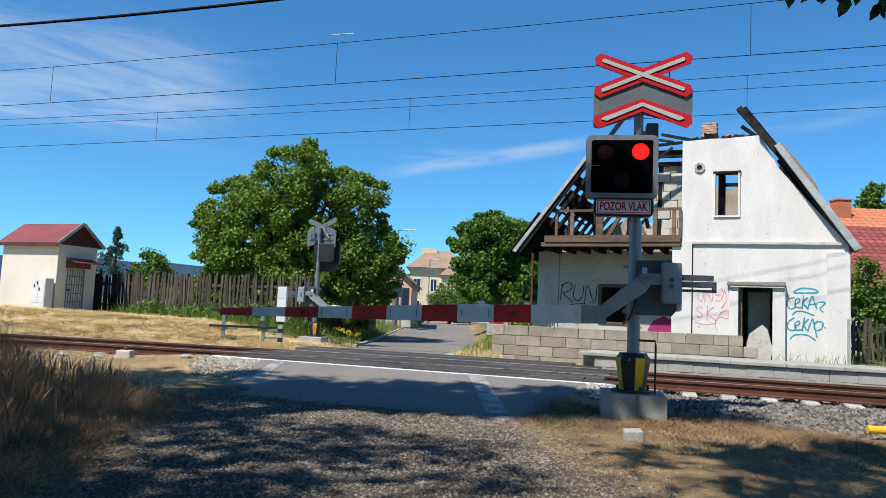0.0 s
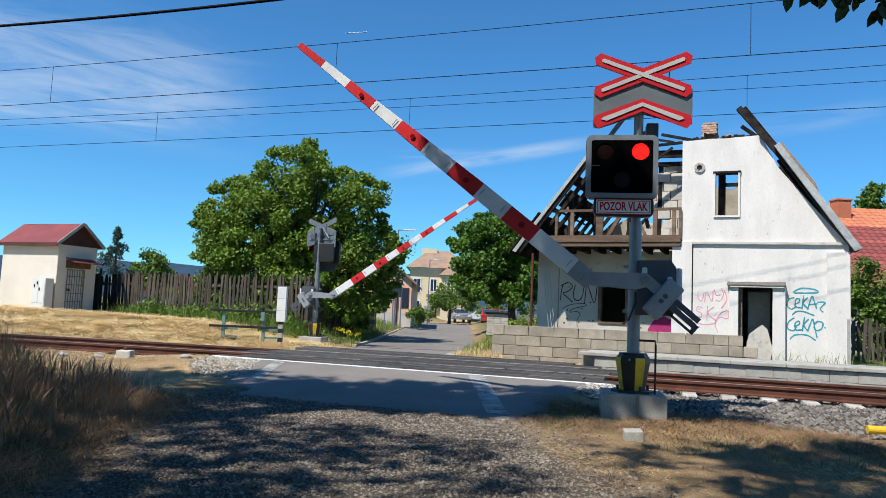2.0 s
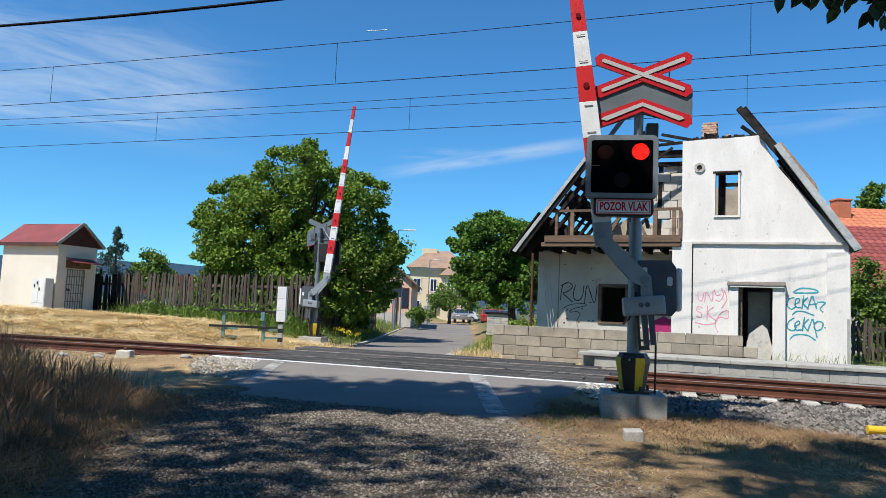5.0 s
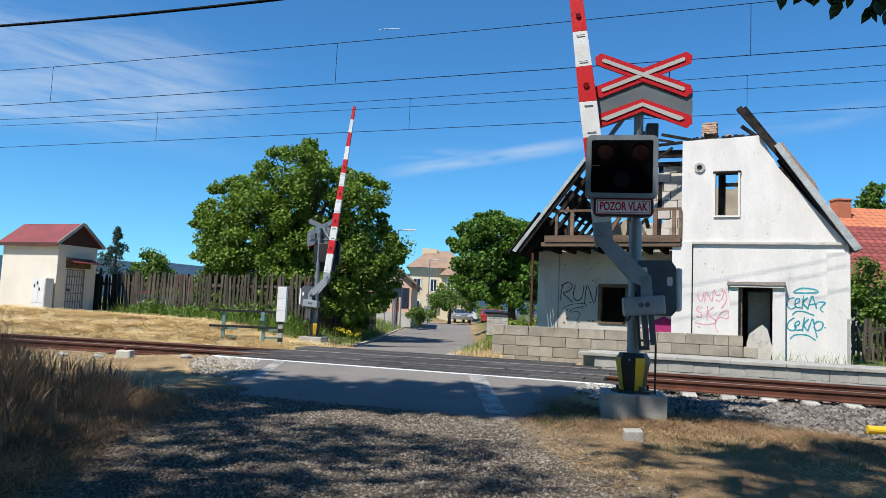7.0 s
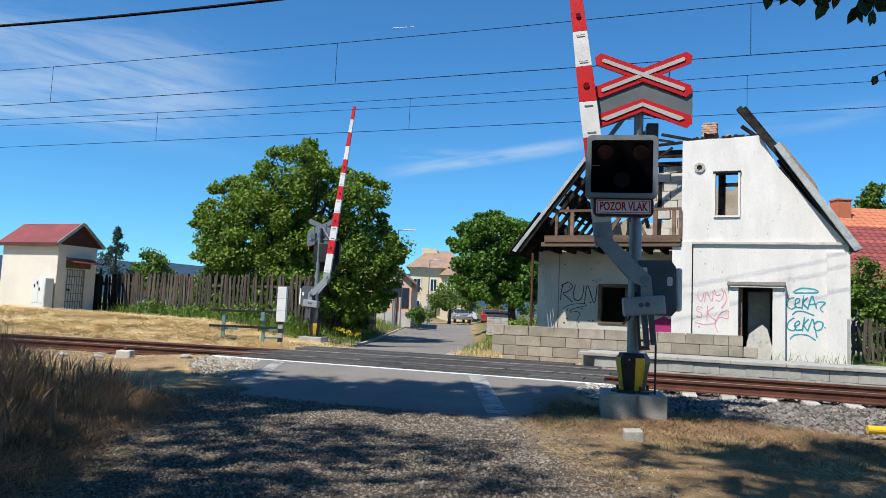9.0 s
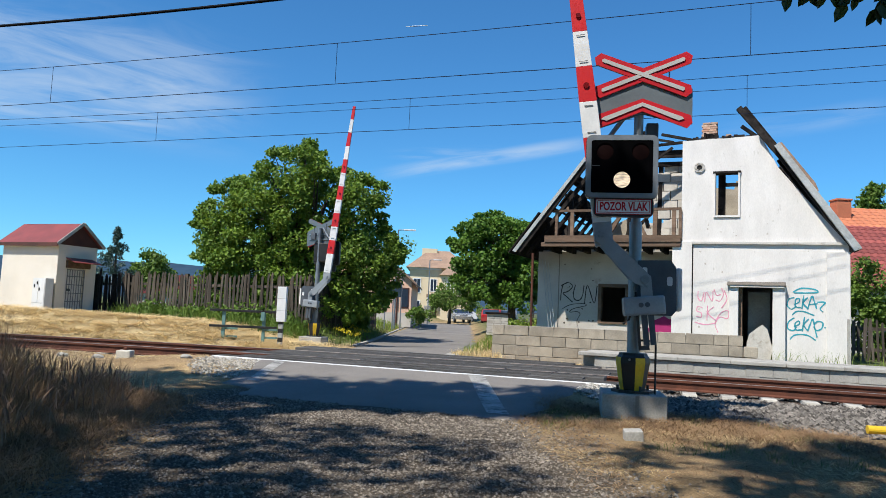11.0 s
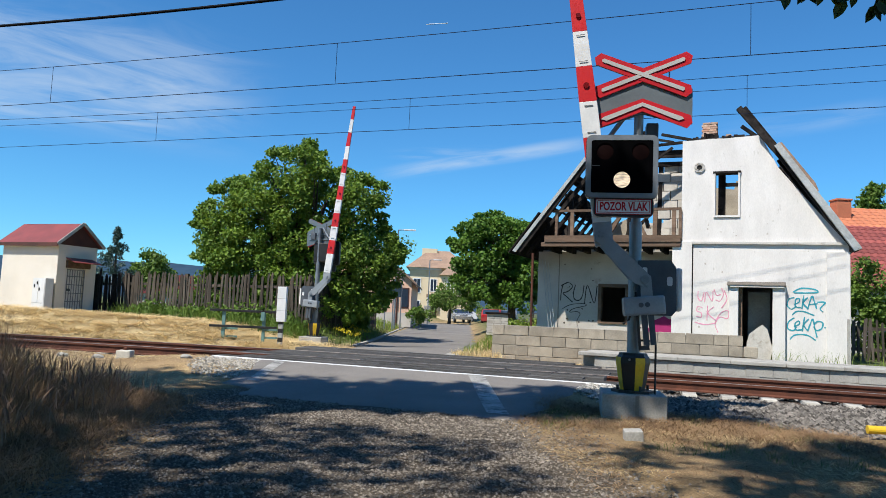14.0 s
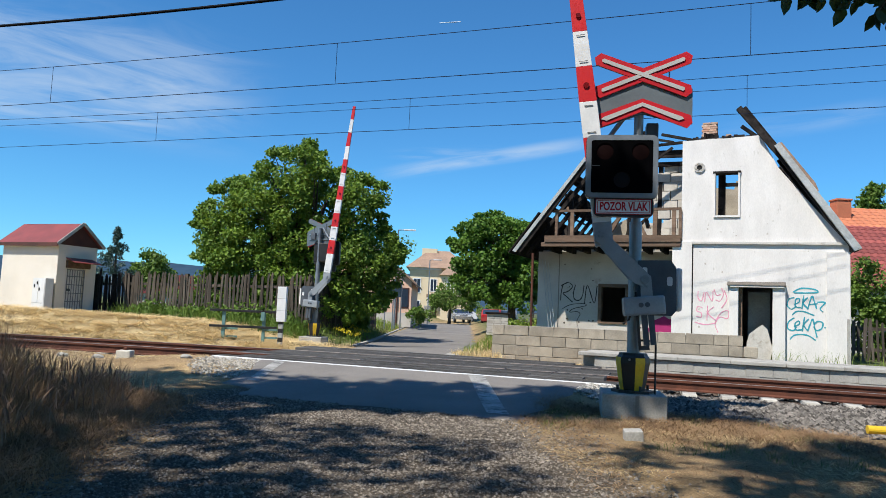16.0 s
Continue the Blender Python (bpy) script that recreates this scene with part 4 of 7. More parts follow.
    bm = tube(bmesh.new(), [(-0.12, -0.05, 1.05 + o), (-0.07, -0.15, 1.1 + o), (0.0, -0.17, 1.3 + o), (0.0, -0.14, 1.42 + o)], 0.012, 6)
    bpart("hose", bm, "black", t)
    # the boom, which turns on its pivot
    pv = Vector((0.09, 0.24 if flip else -0.24, 1.562 + o))
    boom = bpart("boom", disc(0.035, -0.05, 0.12), "steel", t, "red and white striped barrier boom")
    boom.location = pv

    def rel(pts):
        return [(x - 0.09, z - 1.562) for x, z in pts]

    arm = bpart("lever_arm", prism(bmesh.new(), rel([(-0.535, 1.12), (-0.42, 1.045), (0.1, 1.42), (0.16, 1.51), (0.30, 1.505), (0.30, 1.635), (0.06, 1.635)]), -0.02, 0.0), "grey_paint", boom, "bent grey steel lever")
    bpart("lever_arm", prism(bmesh.new(), rel([(-0.535, 1.12), (-0.42, 1.045), (0.1, 1.42), (0.16, 1.51), (0.30, 1.505), (0.30, 1.635), (0.06, 1.635)]), 0.2, 0.22), "grey_paint", boom, "bent grey steel lever")
    bpart("pivot_bolt", rod(bmesh.new(), (0, -0.045, 0), (0, 0.0, 0), 0.05, 0.05, 14), "steel", boom, "steel pivot bolt")
    for x, z in ((-0.49, 1.1), (-0.43, 1.13), (-0.47, 1.14), (-0.44, 1.09), (0.17, 1.58), (0.17, 1.54)):
        bpart("bolt", rod(bmesh.new(), (x - 0.09, -0.035, z - 1.562), (x - 0.09, 0.0, z - 1.562), 0.014, 0.014, 8), "steel", boom)
    bpart("boom_bracket", prism(bmesh.new(), rel([(-0.69, 1.246), (-0.40, 1.25), (-0.32, 1.06), (-0.33, 1.045), (-0.685, 1.03)]), 0.005, 0.1), "grey_paint", boom, "grey bracket holding the boom")
    cw = bpart("counterweight", new_box(0.19, 0.40, -0.075, 0.16, 1.3 - 1.562, 1.76 - 1.562, bevel=0.025), "grey_paint", boom, "grey steel counterweight")
    for z in (0.0, -0.07):
        bpart("counterweight_bolt", rod(bmesh.new(), (0.285, -0.085, z), (0.285, -0.07, z), 0.028, 0.028, 12), "box_paint", boom)
    for z0, z1, xe, yy in ((1.565, 1.63, 0.74, -0.03), (1.49, 1.555, 0.74, -0.03), (1.44, 1.57, 0.80, 0.12)):
        bm = bmesh.new()
        if yy > 0:
            for za, zb in ((1.445, 1.475), (1.53, 1.565)):
                box(bm, 0.36, xe, yy, yy + 0.02, za - 1.562, zb - 1.562)
            box(bm, xe - 0.05, xe, yy, yy + 0.02, 1.445 - 1.562, 1.565 - 1.562)
        else:
            box(bm, 0.36, xe, yy, yy + 0.02, z0 - 1.562, z1 - 1.562)
        bpart("weight_rail", bm, "box_paint", boom, "dark slotted weight rail")
    # stripes from the root outwards; the boom tapers in two steps
    x = -0.605
    edges_x = [x, -1.18] + [-1.18 - pitch * (i + 1) for i in range(stripes - 1)]
    last = edges_x[-1]

    def spine(q):
        return 1.142 + (q + 0.6) * 0.0363

    def half_h(q):
        return 0.104 if q > -2.0 else max(0.104 - (-2.0 - q) * (0.062 / (-2.0 - last)), 0.042)

    for i, (a, b) in enumerate(zip(edges_x, edges_x[1:])):
        bm = prism(bmesh.new(), rel([(b, spine(b) - half_h(b)), (a, spine(a) - half_h(a)), (a, spine(a) + half_h(a)), (b, spine(b) + half_h(b))]), 0.0 + 0.02 * i / stripes, 0.1 - 0.03 * i / stripes)
        bmesh.ops.bevel(bm, geom=list(bm.edges), offset=0.004, segments=1, affect="EDGES")
        bpart("stripe", bm, "boom_red" if i % 2 else "boom_white", boom)
        c = (a + b) / 2
        if i % 2 and i < 8:
            bpart("reflector", disc(0.04 - 0.002 * i, -0.008, 0.02, 18, c - 0.09 + 0.02, spine(c) - 1.562), "boom_dot", boom, "dark red reflector")
        elif i < 8:
            for q in (a - 0.06, b + 0.05) if i else (a - 0.06,):
                bm = beam(bmesh.new(), (q - 0.09, -0.003, spine(q) - 0.05 - 1.562), (q - 0.09, -0.003, spine(q) + 0.05 - 1.562), 0.006, 0.006, up=(0, 1, 0))
                bpart("handle", bm, "box_paint", boom)
    MOVES.append((boom, [(s, Matrix.Translation(pv) @ pose(0, 0, 0, 0, a, 0)) for s, a in (LIFT if not late else [(0, 0)] + [(s + late + max(0.0, a - 50) * 0.005, a * (1.0 if a < 80 else 1.018)) for s, a in LIFT[:-1]] + [(16, 84.3 * 1.018)])]))
    return t


def disc_flat(r, z0, z1, seg):
    bm = bmesh.new()
    rod(bm, (0, 0, z0), (0, 0, z1), r, r, seg)
    return bm


barrier(pose(-0.464, 8.556, -0.12, 0, 0, 8), 10, "crossing barriers", True)
barrier(pose(-10.49, 19.44, -0.25, 0, 0, 188), 12, "crossing barriers", False, 0.42, 0.13, True)


# ---- the ruined house ----
HOUSE = pose(0.41, 20.256, 0, 0, 0, -7)


def wall_piece(name, material, parent, outlines, y0, y1, label=""):
    bm = bmesh.new()
    for o in outlines:
        prism(bm, o, y0, y1)
    return part(name, bm, material, parent, label)


def rect(x0, x1, z0, z1):
    return [(x0, z0), (x1, z0), (x1, z1), (x0, z1)]


def wobbly(pts, k, amp=0.03, n=6):
    """Break up a straight top edge a little."""
    out = []
    for (x0, z0), (x1, z1) in zip(pts, pts[1:]):
        for i in range(n):
            t = i / n
            x, z = x0 + (x1 - x0) * t, z0 + (z1 - z0) * t
            out.append((x, z + amp * noise.noise((x * 3 + k, z * 3, 1.0))))
    return out + [pts[-1]]


def ribbon(name, parent, material, strokes, y, width, label):
    """Sprayed strokes: thin flat bands just proud of a wall."""
    bm = bmesh.new()
    for s in strokes:
        fine = []
        for i in range(len(s) - 1):
            p0, p1, p2, p3 = s[max(i - 1, 0)], s[i], s[i + 1], s[min(i + 2, len(s) - 1)]
            for k in range(6):
                t = k / 6
                fine.append(tuple(0.5 * (2 * p1[a] + (p2[a] - p0[a]) * t + (2 * p0[a] - 5 * p1[a] + 4 * p2[a] - p3[a]) * t * t + (3 * p1[a] - p0[a] - 3 * p2[a] + p3[a]) * t ** 3) for a in (0, 1)))
        fine.append(s[-1])
        rows = []
        for i, (x, z) in enumerate(fine):
            a, b = fine[max(i - 1, 0)], fine[min(i + 1, len(fine) - 1)]
            d = Vector((b[0] - a[0], b[1] - a[1]))
            d = d.normalized() if d.length else Vector((1, 0))
            w = width * (0.8 + 0.35 * noise.noise((x * 9, z * 9, 0))) / 2
            rows.append((bm.verts.new((x - d.y * w, y, z + d.x * w)), bm.verts.new((x + d.y * w, y, z - d.x * w))))
        for a, b in zip(rows, rows[1:]):
            bm.faces.new((a[0], a[1], b[1], b[0]))
    return part(name, bm, material, parent, label)


def arc(cx, cz, rx, rz, a0, a1, n=9):
    return [(cx + rx * math.cos(radians(a0 + (a1 - a0) * i / n)), cz + rz * math.sin(radians(a0 + (a1 - a0) * i / n))) for i in range(n + 1)]


def ruin():
    t = thing("ruined_house", HOUSE, "burnt-out white plastered house with a collapsed timber roof", "house")
    g = random.Random(9)
    front = wall_piece("front_wall", "plaster", t, [
        rect(0.0, 1.16, -0.3, 3.1), rect(1.16, 1.97, 2.0, 3.1), rect(1.97, 3.70, -0.3, 3.1)], 0.0, 0.4, "stained white plaster front wall")
    gable = wall_piece("gable_wall", "plaster", t, [
        rect(-0.30, 0.52, 3.12, 5.3), wobbly([(0.52, 5.04), (-0.30, 5.04)], 1, 0.0, 1)[::-1] and [(-0.30, 5.3), (0.52, 5.3)] + wobbly([(0.52, 5.955), (-0.30, 5.95)], 1, 0.035),
        rect(0.52, 1.175, 3.12, 3.795), [(0.52, 5.035), (1.175, 5.035)] + wobbly([(1.175, 5.97), (0.52, 5.955)], 2, 0.035),
        [(1.175, 3.12), (3.63, 3.12), (2.6, 4.44), (2.10, 5.09), (1.66, 5.99), (1.175, 5.97)]], 0.02, 0.40, "chalky white upper gable wall")
    part("corner_pilaster", new_box(-0.53, -0.01, -0.02, 0.4, -0.3, 3.16, bevel=0.015), "plaster", t, "white plastered corner pier")
    part("corner_pilaster", new_box(3.2, 3.72, -0.06, 0.38, -0.3, 2.88, bevel=0.015), "plaster", t, "white plastered corner pier")
    # ledge between the storeys, with a lead flashing
    bm = bmesh.new()
    prism(bm, wobbly([(-0.02, 3.08), (3.68, 3.05)], 3, 0.012, 14) + wobbly([(3.68, 3.11), (-0.02, 3.135)], 4, 0.012, 14), -0.07, 0.03)
    part("ledge", bm, "plaster_edge", t, "crumbling grey ledge")
    part("crack", new_box(-0.012, 0.016, -0.012, 0.004, 0.2, 3.06), "charred", t, "dark joint beside the pier")
    # door surround and the leaning panel
    for x0, x1 in ((0.94, 1.16), (1.975, 2.27)):
        part("door_pier", new_box(x0, x1, -0.13, 0.0, -0.3, 1.98, bevel=0.012), "plaster", t, "white plastered door pier")
    lintel = bmesh.new()
    prism(lintel, wobbly([(0.88, 1.985), (2.29, 1.99)], 6, 0.012, 12) + wobbly([(2.27, 2.075), (0.9, 2.07)], 8, 0.02, 12), -0.22, 0.1)
    part("lintel", lintel, "old_wood", t, "splintered grey timber door lintel")
    part("lintel_board", new_box(0.95, 2.24, -0.2, 0.0, 1.93, 1.983, bevel=0.008), "plaster_edge", t)
    part("door_frame", new_box(1.165, 1.25, 0.05, 0.3, 0.0, 1.99, bevel=0.01), "wood", t, "bare door frame")
    bm = prism(bmesh.new(), [(1.35, 0.1), (1.92, 0.05), (1.98, 0.35), (1.86, 0.85), (1.74, 0.98), (1.62, 0.9), (1.42, 0.72), (1.36, 0.5)], 0.12, 0.16)
    part("broken_panel", bm, "plaster_edge", t, "pale broken board leaning in the doorway")
    bm = prism(bmesh.new(), rect(1.36, 1.9, 0.05, 1.85), 0.9, 0.94)
    part("inner_door", bm, "trim", t, "grey door standing ajar inside")
    # window and its frame, the round flue hole
    bm = bmesh.new()
    box(bm, 0.515, 0.56, -0.02, 0.3, 3.8, 5.04)
    box(bm, 1.13, 1.178, -0.02, 0.3, 3.8, 5.04)
    box(bm, 0.56, 1.13, -0.02, 0.3, 3.8, 3.85)
    part("window_frame", bm, "plaster", t, "white plastered window reveal")
    part("window_head", new_box(0.5, 1.2, -0.03, 0.3, 5.0, 5.05), "charred", t, "sooty window head")
    # the upright's black stands in for jamb shade; the crossbar is burnt timber
    part("charred_stud", new_box(0.6, 0.78, 0.5, 0.66, 3.1, 5.15), "charred", t)
    part("charred_stud", new_box(0.72, 1.3, 1.2, 1.32, 4.86, 4.95), "charred", t)
    bm = bmesh.new()
    for i in range(18):
        a = 2 * math.pi * i / 18
        box(bm, 0.15 + 0.105 * math.cos(a) - 0.03, 0.15 + 0.105 * math.cos(a) + 0.03, -0.02, 0.06, 5.18 + 0.105 * math.sin(a) - 0.03, 5.18 + 0.105 * math.sin(a) + 0.03)
    part("flue_ring", bm, "plaster_edge", t, "broken plaster ring")
    # no opening here: a black disc paints the dark inside of the hole
    part("flue_hole", disc(0.095, 0.012, 0.05, 20, 0.15, 5.18), "dark", t, "black disc standing in for the flue hole's dark inside")
    # side, back and inner walls
    wall_piece("side_wall", "plaster", t, [rect(3.32, 3.70, -0.3, 2.85)], 0.41, 7.0)
    wall_piece("side_wall", "recess", t, [rect(-4.75, -4.4, -0.3, 2.85)], 1.75, 7.0)
    wall_piece("back_wall", "recess", t, [[(-4.75, -0.3), (3.70, -0.3), (3.70, 2.9), (2.3, 4.6), (-3.3, 4.6), (-4.75, 2.9)]], 7.0, 7.35)
    wall_piece("inner_wall", "recess", t, [rect(-0.5, -0.15, -0.3, 3.1)], 0.42, 6.9)
    wall_piece("floor_slab", "concrete", t, [rect(-4.7, 3.3, 2.86, 3.04)], 1.6, 6.9)
    # recessed porch wall, with its window
    wall_piece("porch_wall", "recess", t, [rect(-4.75, -2.81, -0.3, 2.97), rect(-2.81, -1.95, 1.97, 2.97), rect(-2.81, -1.95, -0.3, 0.82), rect(-1.95, -0.5, -0.3, 2.97)], 1.3, 1.6, "grey-white porch wall with graffiti")
    bm = bmesh.new()
    for b in ((-2.83, -2.74, 0.8, 2.0), (-2.02, -1.93, 0.8, 2.0)):
        box(bm, b[0], b[1], 1.26, 1.5, b[2], b[3])
    box(bm, -2.74, -2.02, 1.26, 1.5, 1.9, 2.0)
    box(bm, -2.74, -2.02, 1.26, 1.5, 0.8, 0.86)
    part("porch_window_frame", bm, "wood", t, "weathered window frame")
    bm = prism(bmesh.new(), rect(-4.08, -4.06, 0.4, 2.97), 1.28, 1.302)
    part("crack", bm, "mortar", t)
    # graffiti
    R = 1.294
    ribbon("graffiti", t, "spray_black", [[(-3.941, 1.94), (-3.988, 1.684), (-3.997, 1.453)],
        [(-3.995, 1.907), (-3.778, 2.013), (-3.634, 1.901), (-3.77, 1.744), (-3.925, 1.678), (-3.78, 1.552), (-3.62, 1.412)],
        [(-3.542, 1.949), (-3.597, 1.695), (-3.56, 1.506), (-3.412, 1.48), (-3.316, 1.628), (-3.278, 1.933)],
        [(-3.248, 1.379), (-3.171, 1.936), (-2.951, 1.405), (-2.874, 1.936)]], R, 0.036, "black sprayed word RUN")
    ribbon("graffiti", t, "spray_black", [[(-3.95, 1.185), (-3.68, 1.333), (-3.294, 1.378), (-3.2, 1.321), (-3.583, 1.215), (-3.704, 1.103), (-3.48, 1.128), (-3.377, 1.056), (-3.465, 0.863), (-3.452, 0.674)]], R, 0.024, "thin black sprayed squiggle")
    ribbon("graffiti", t, "spray_pink", [[(0.154, 1.8), (0.156, 1.62), (0.245, 1.55), (0.305, 1.778)],
        [(0.321, 1.513), (0.362, 1.78), (0.508, 1.546), (0.529, 1.824)],
        [(0.554, 1.865), (0.617, 1.708), (0.728, 1.738)],
        [(0.739, 1.909), (0.789, 1.74), (0.705, 1.559), (0.594, 1.588)],
        [(0.273, 1.358), (0.153, 1.394), (0.129, 1.273), (0.236, 1.224), (0.238, 1.112), (0.112, 1.133)],
        [(0.397, 1.423), (0.382, 1.032)],
        [(0.559, 1.402), (0.405, 1.231), (0.599, 1.042)],
        [(0.611, 1.062), (0.757, 1.265), (0.915, 1.298), (0.893, 1.101), (0.709, 1.132), (0.588, 0.943), (0.664, 0.724)],
        [(0.076, 0.972), (0.328, 0.917), (0.612, 0.971)],
        [(0.801, 1.845), (0.876, 1.611), (0.744, 1.37)]], -0.006, 0.03, "pink sprayed scribble")
    ribbon("graffiti", t, "spray_teal", [[(2.442, 1.84), (2.634, 1.947), (2.914, 1.929), (3.003, 1.856), (2.724, 1.829), (2.465, 1.828)],
        [(2.476, 1.708), (2.351, 1.66), (2.311, 1.5), (2.408, 1.409), (2.51, 1.476)],
        [(2.465, 1.525), (2.578, 1.592), (2.589, 1.68), (2.504, 1.652), (2.51, 1.476), (2.623, 1.455)],
        [(2.69, 1.766), (2.668, 1.595), (2.645, 1.418)],
        [(2.78, 1.718), (2.674, 1.576), (2.78, 1.436)],
        [(2.774, 1.411), (2.825, 1.6), (2.88, 1.753), (2.936, 1.579), (2.98, 1.431)],
        [(2.813, 1.537), (3.002, 1.569)],
        [(2.991, 1.606), (3.167, 1.6), (3.057, 1.447), (3.123, 1.362)],
        [(2.425, 1.258), (2.522, 1.35), (2.69, 1.357), (2.924, 1.267)],
        [(2.476, 1.191), (2.341, 1.078), (2.329, 0.913), (2.454, 0.869), (2.522, 0.961)],
        [(2.465, 0.958), (2.589, 1.039), (2.567, 1.113), (2.488, 1.034), (2.522, 0.886), (2.646, 0.904)],
        [(2.707, 1.22), (2.679, 1.044), (2.657, 0.855)],
        [(2.802, 1.174), (2.69, 1.019), (2.78, 0.874)],
        [(2.774, 0.861), (2.835, 1.051), (2.891, 1.178), (2.935, 0.957), (2.984, 0.724)],
        [(2.913, 1.03), (3.001, 1.121), (3.111, 1.089), (3.089, 0.952), (2.979, 0.897), (2.907, 0.992)],
        [(3.149, 0.986), (3.177, 0.963)],
        [(2.375, 0.639), (2.466, 0.745), (2.634, 0.779), (2.802, 0.751), (2.957, 0.648)]], -0.006, 0.042, "teal sprayed tag")
    bm = prism(bmesh.new(), [(-1.4, 0.4), (-0.56, 0.4), (-0.56, 1.05), (-0.75, 1.02), (-0.9, 1.1), (-1.2, 0.95), (-1.35, 0.7)], R, R + 0.004)
    part("graffiti", bm, "spray_magenta", t, "magenta sprayed patch")
    # balcony: beam, deck, balustrade
    part("balcony_beam", new_box(-4.26, -0.31, -0.08, 0.1, 3.0, 3.13, bevel=0.012), "wood", t, "weathered balcony edge beam")
    part("balcony_fascia", new_box(-4.15, -0.31, -0.11, -0.085, 3.13, 3.32), "wood", t, "weathered fascia board")
    for i in range(9):
        x = -4.1 + i * 0.46
        part("deck_joist", new_box(x, x + 0.1, 0.11, 1.3, 2.9, 3.05), "charred", t)
    part("deck", new_box(-4.3, -0.5, 0.11, 1.3, 3.05, 3.1), "charred", t, "charred balcony deck")
    part("handrail", new_box(-3.95, -0.31, -0.05, 0.05, 4.02, 4.09), "wood", t, "weathered handrail")
    for x, w in ((-3.82, 0.08), (-3.35, 0.1), (-2.55, 0.2), (-1.0, 0.12), (-0.5, 0.1), (-0.33, 0.08)):
        part("balcony_post", new_box(x - w / 2, x + w / 2, -0.04, 0.06, 3.1, 4.02 if w < 0.15 else 3.9), "wood", t)
    bm = bmesh.new()
    beam(bm, (-2.3, 0, 3.3), (-1.9, 0, 4.0), 0.1, 0.12, up=(0, 1, 0))
    part("balcony_brace", bm, "wood", t)
    bm = bmesh.new()
    beam(bm, (-1.25, 0, 3.3), (-1.6, 0, 4.0), 0.08, 0.1, up=(0, 1, 0))
    part("balcony_brace", bm, "wood", t)
    bm = rod(bmesh.new(), (-4.47, -0.1, 0.0), (-4.49, -0.1, 2.8), 0.04, 0.04, 10)
    part("drain_pipe", bm, "rust", t, "rusty brown pipe")
    # inner upper wall of loose blocks behind the balcony
    like = None
    for r in range(9):
        for c in range(3):
            x = -1.32 + c * 0.4 - (0.2 if r % 2 else 0)
            w = 0.39 if x + 0.39 < -0.31 else 0.19
            if (r > 7 and c == 0) or (r in (2, 3) and c == 0) or x + w > -0.3:
                continue
            m = pose(x, 0.95 + g.uniform(-0.02, 0.02), 3.1 + r * 0.27, 0, 0, g.uniform(-2, 2)) @ Matrix.Diagonal((w / 0.39, 1, 1, 1))
            if like is None:
                like = part("block", new_box(0.005, 0.385, 0, 0.2, 0.004, 0.262, bevel=0.012), "pale_block", t)
                like.matrix_basis = m
            else:
                piece("block", like, m, t)
    # poles leaning in the porch corner, knocks in its plaster
    for k in range(3):
        part("leaning_pole", rod(bmesh.new(), (-4.6 + 0.09 * k, 1.22, 2.72 - 0.04 * k), (-4.18 + 0.1 * k, 0.95, 0.0), 0.011, 0.011, 6), "trim", t, "pale leaning pole")
    for i in range(34):
        x, z = g.choice((g.uniform(-4.0, -2.95), g.uniform(-1.9, -0.8))), g.uniform(0.6, 2.8)
        r = g.uniform(0.01, 0.034)
        pts = [(x + r * g.uniform(0.6, 1.3) * math.cos(q * 0.9), z + r * g.uniform(0.6, 1.3) * math.sin(q * 0.9)) for q in range(7)]
        part("plaster_knock", prism(bmesh.new(), pts, 1.296, 1.303), "knock", t)
    for i in range(26):
        x, z = g.choice((g.uniform(0.1, 0.85), g.uniform(2.35, 3.1), g.uniform(-0.2, 0.45))), g.uniform(0.5, 2.9)
        if i > 15:
            x, z = g.uniform(-0.2, 2.2), g.uniform(3.3, 3.75)
        r = g.uniform(0.008, 0.028)
        pts = [(x + r * g.uniform(0.6, 1.3) * math.cos(q * 0.9), z + r * g.uniform(0.6, 1.5) * math.sin(q * 0.9)) for q in range(7)]
        part("plaster_knock", prism(bmesh.new(), pts, -0.003 if i < 16 else 0.016, 0.03), "recess", t)
    wall_piece("attic_wall", "block", t, [[(-4.2, 3.1), (-0.4, 3.1), (-0.4, 4.1), (-1.2, 3.9), (-2.4, 4.3), (-3.4, 3.8)]], 3.5, 3.7, "grey inner attic wall")
    wall_piece("attic_wall", "block", t, [[(0.2, 3.05), (3.0, 3.05), (2.4, 4.4), (2.0, 5.0), (1.7, 5.22), (1.35, 5.2), (1.3, 5.3), (0.95, 5.26), (0.9, 5.0), (0.2, 5.1)]], 2.6, 2.8, "grey inner attic wall")
    # left slope: trim, charred rafters, purlins, a few boards
    a, b = Vector((-2.6, 0, 6.05)), Vector((-5.08, 0, 2.8))
    d = (b - a)
    bm = bmesh.new()
    prism(bm, [(-2.6, 6.1), (-2.52, 6.06), (-5.0, 2.82), (-5.1, 2.86)], -0.22, -0.17)
    part("barge_trim", bm, "trim", t, "pale metal barge trim")
    bm = bmesh.new()
    prism(bm, [(-2.66, 5.93), (-2.5, 5.9), (-4.85, 2.83), (-5.02, 2.86)], -0.169, -0.10)
    part("barge_board", bm, "charred", t, "charred barge board")
    for i in range(8):
        y = -0.02 + i * 0.85
        k = 1.0 if i < 2 else g.uniform(0.55, 1.0)
        top = b + (a - b) * k
        bm = beam(bmesh.new(), (b.x + 0.1, y, b.z + 0.02), (top.x + 0.1, y, top.z), 0.1, 0.15, up=(0, 1, 0))
        part("rafter", bm, "charred", t)
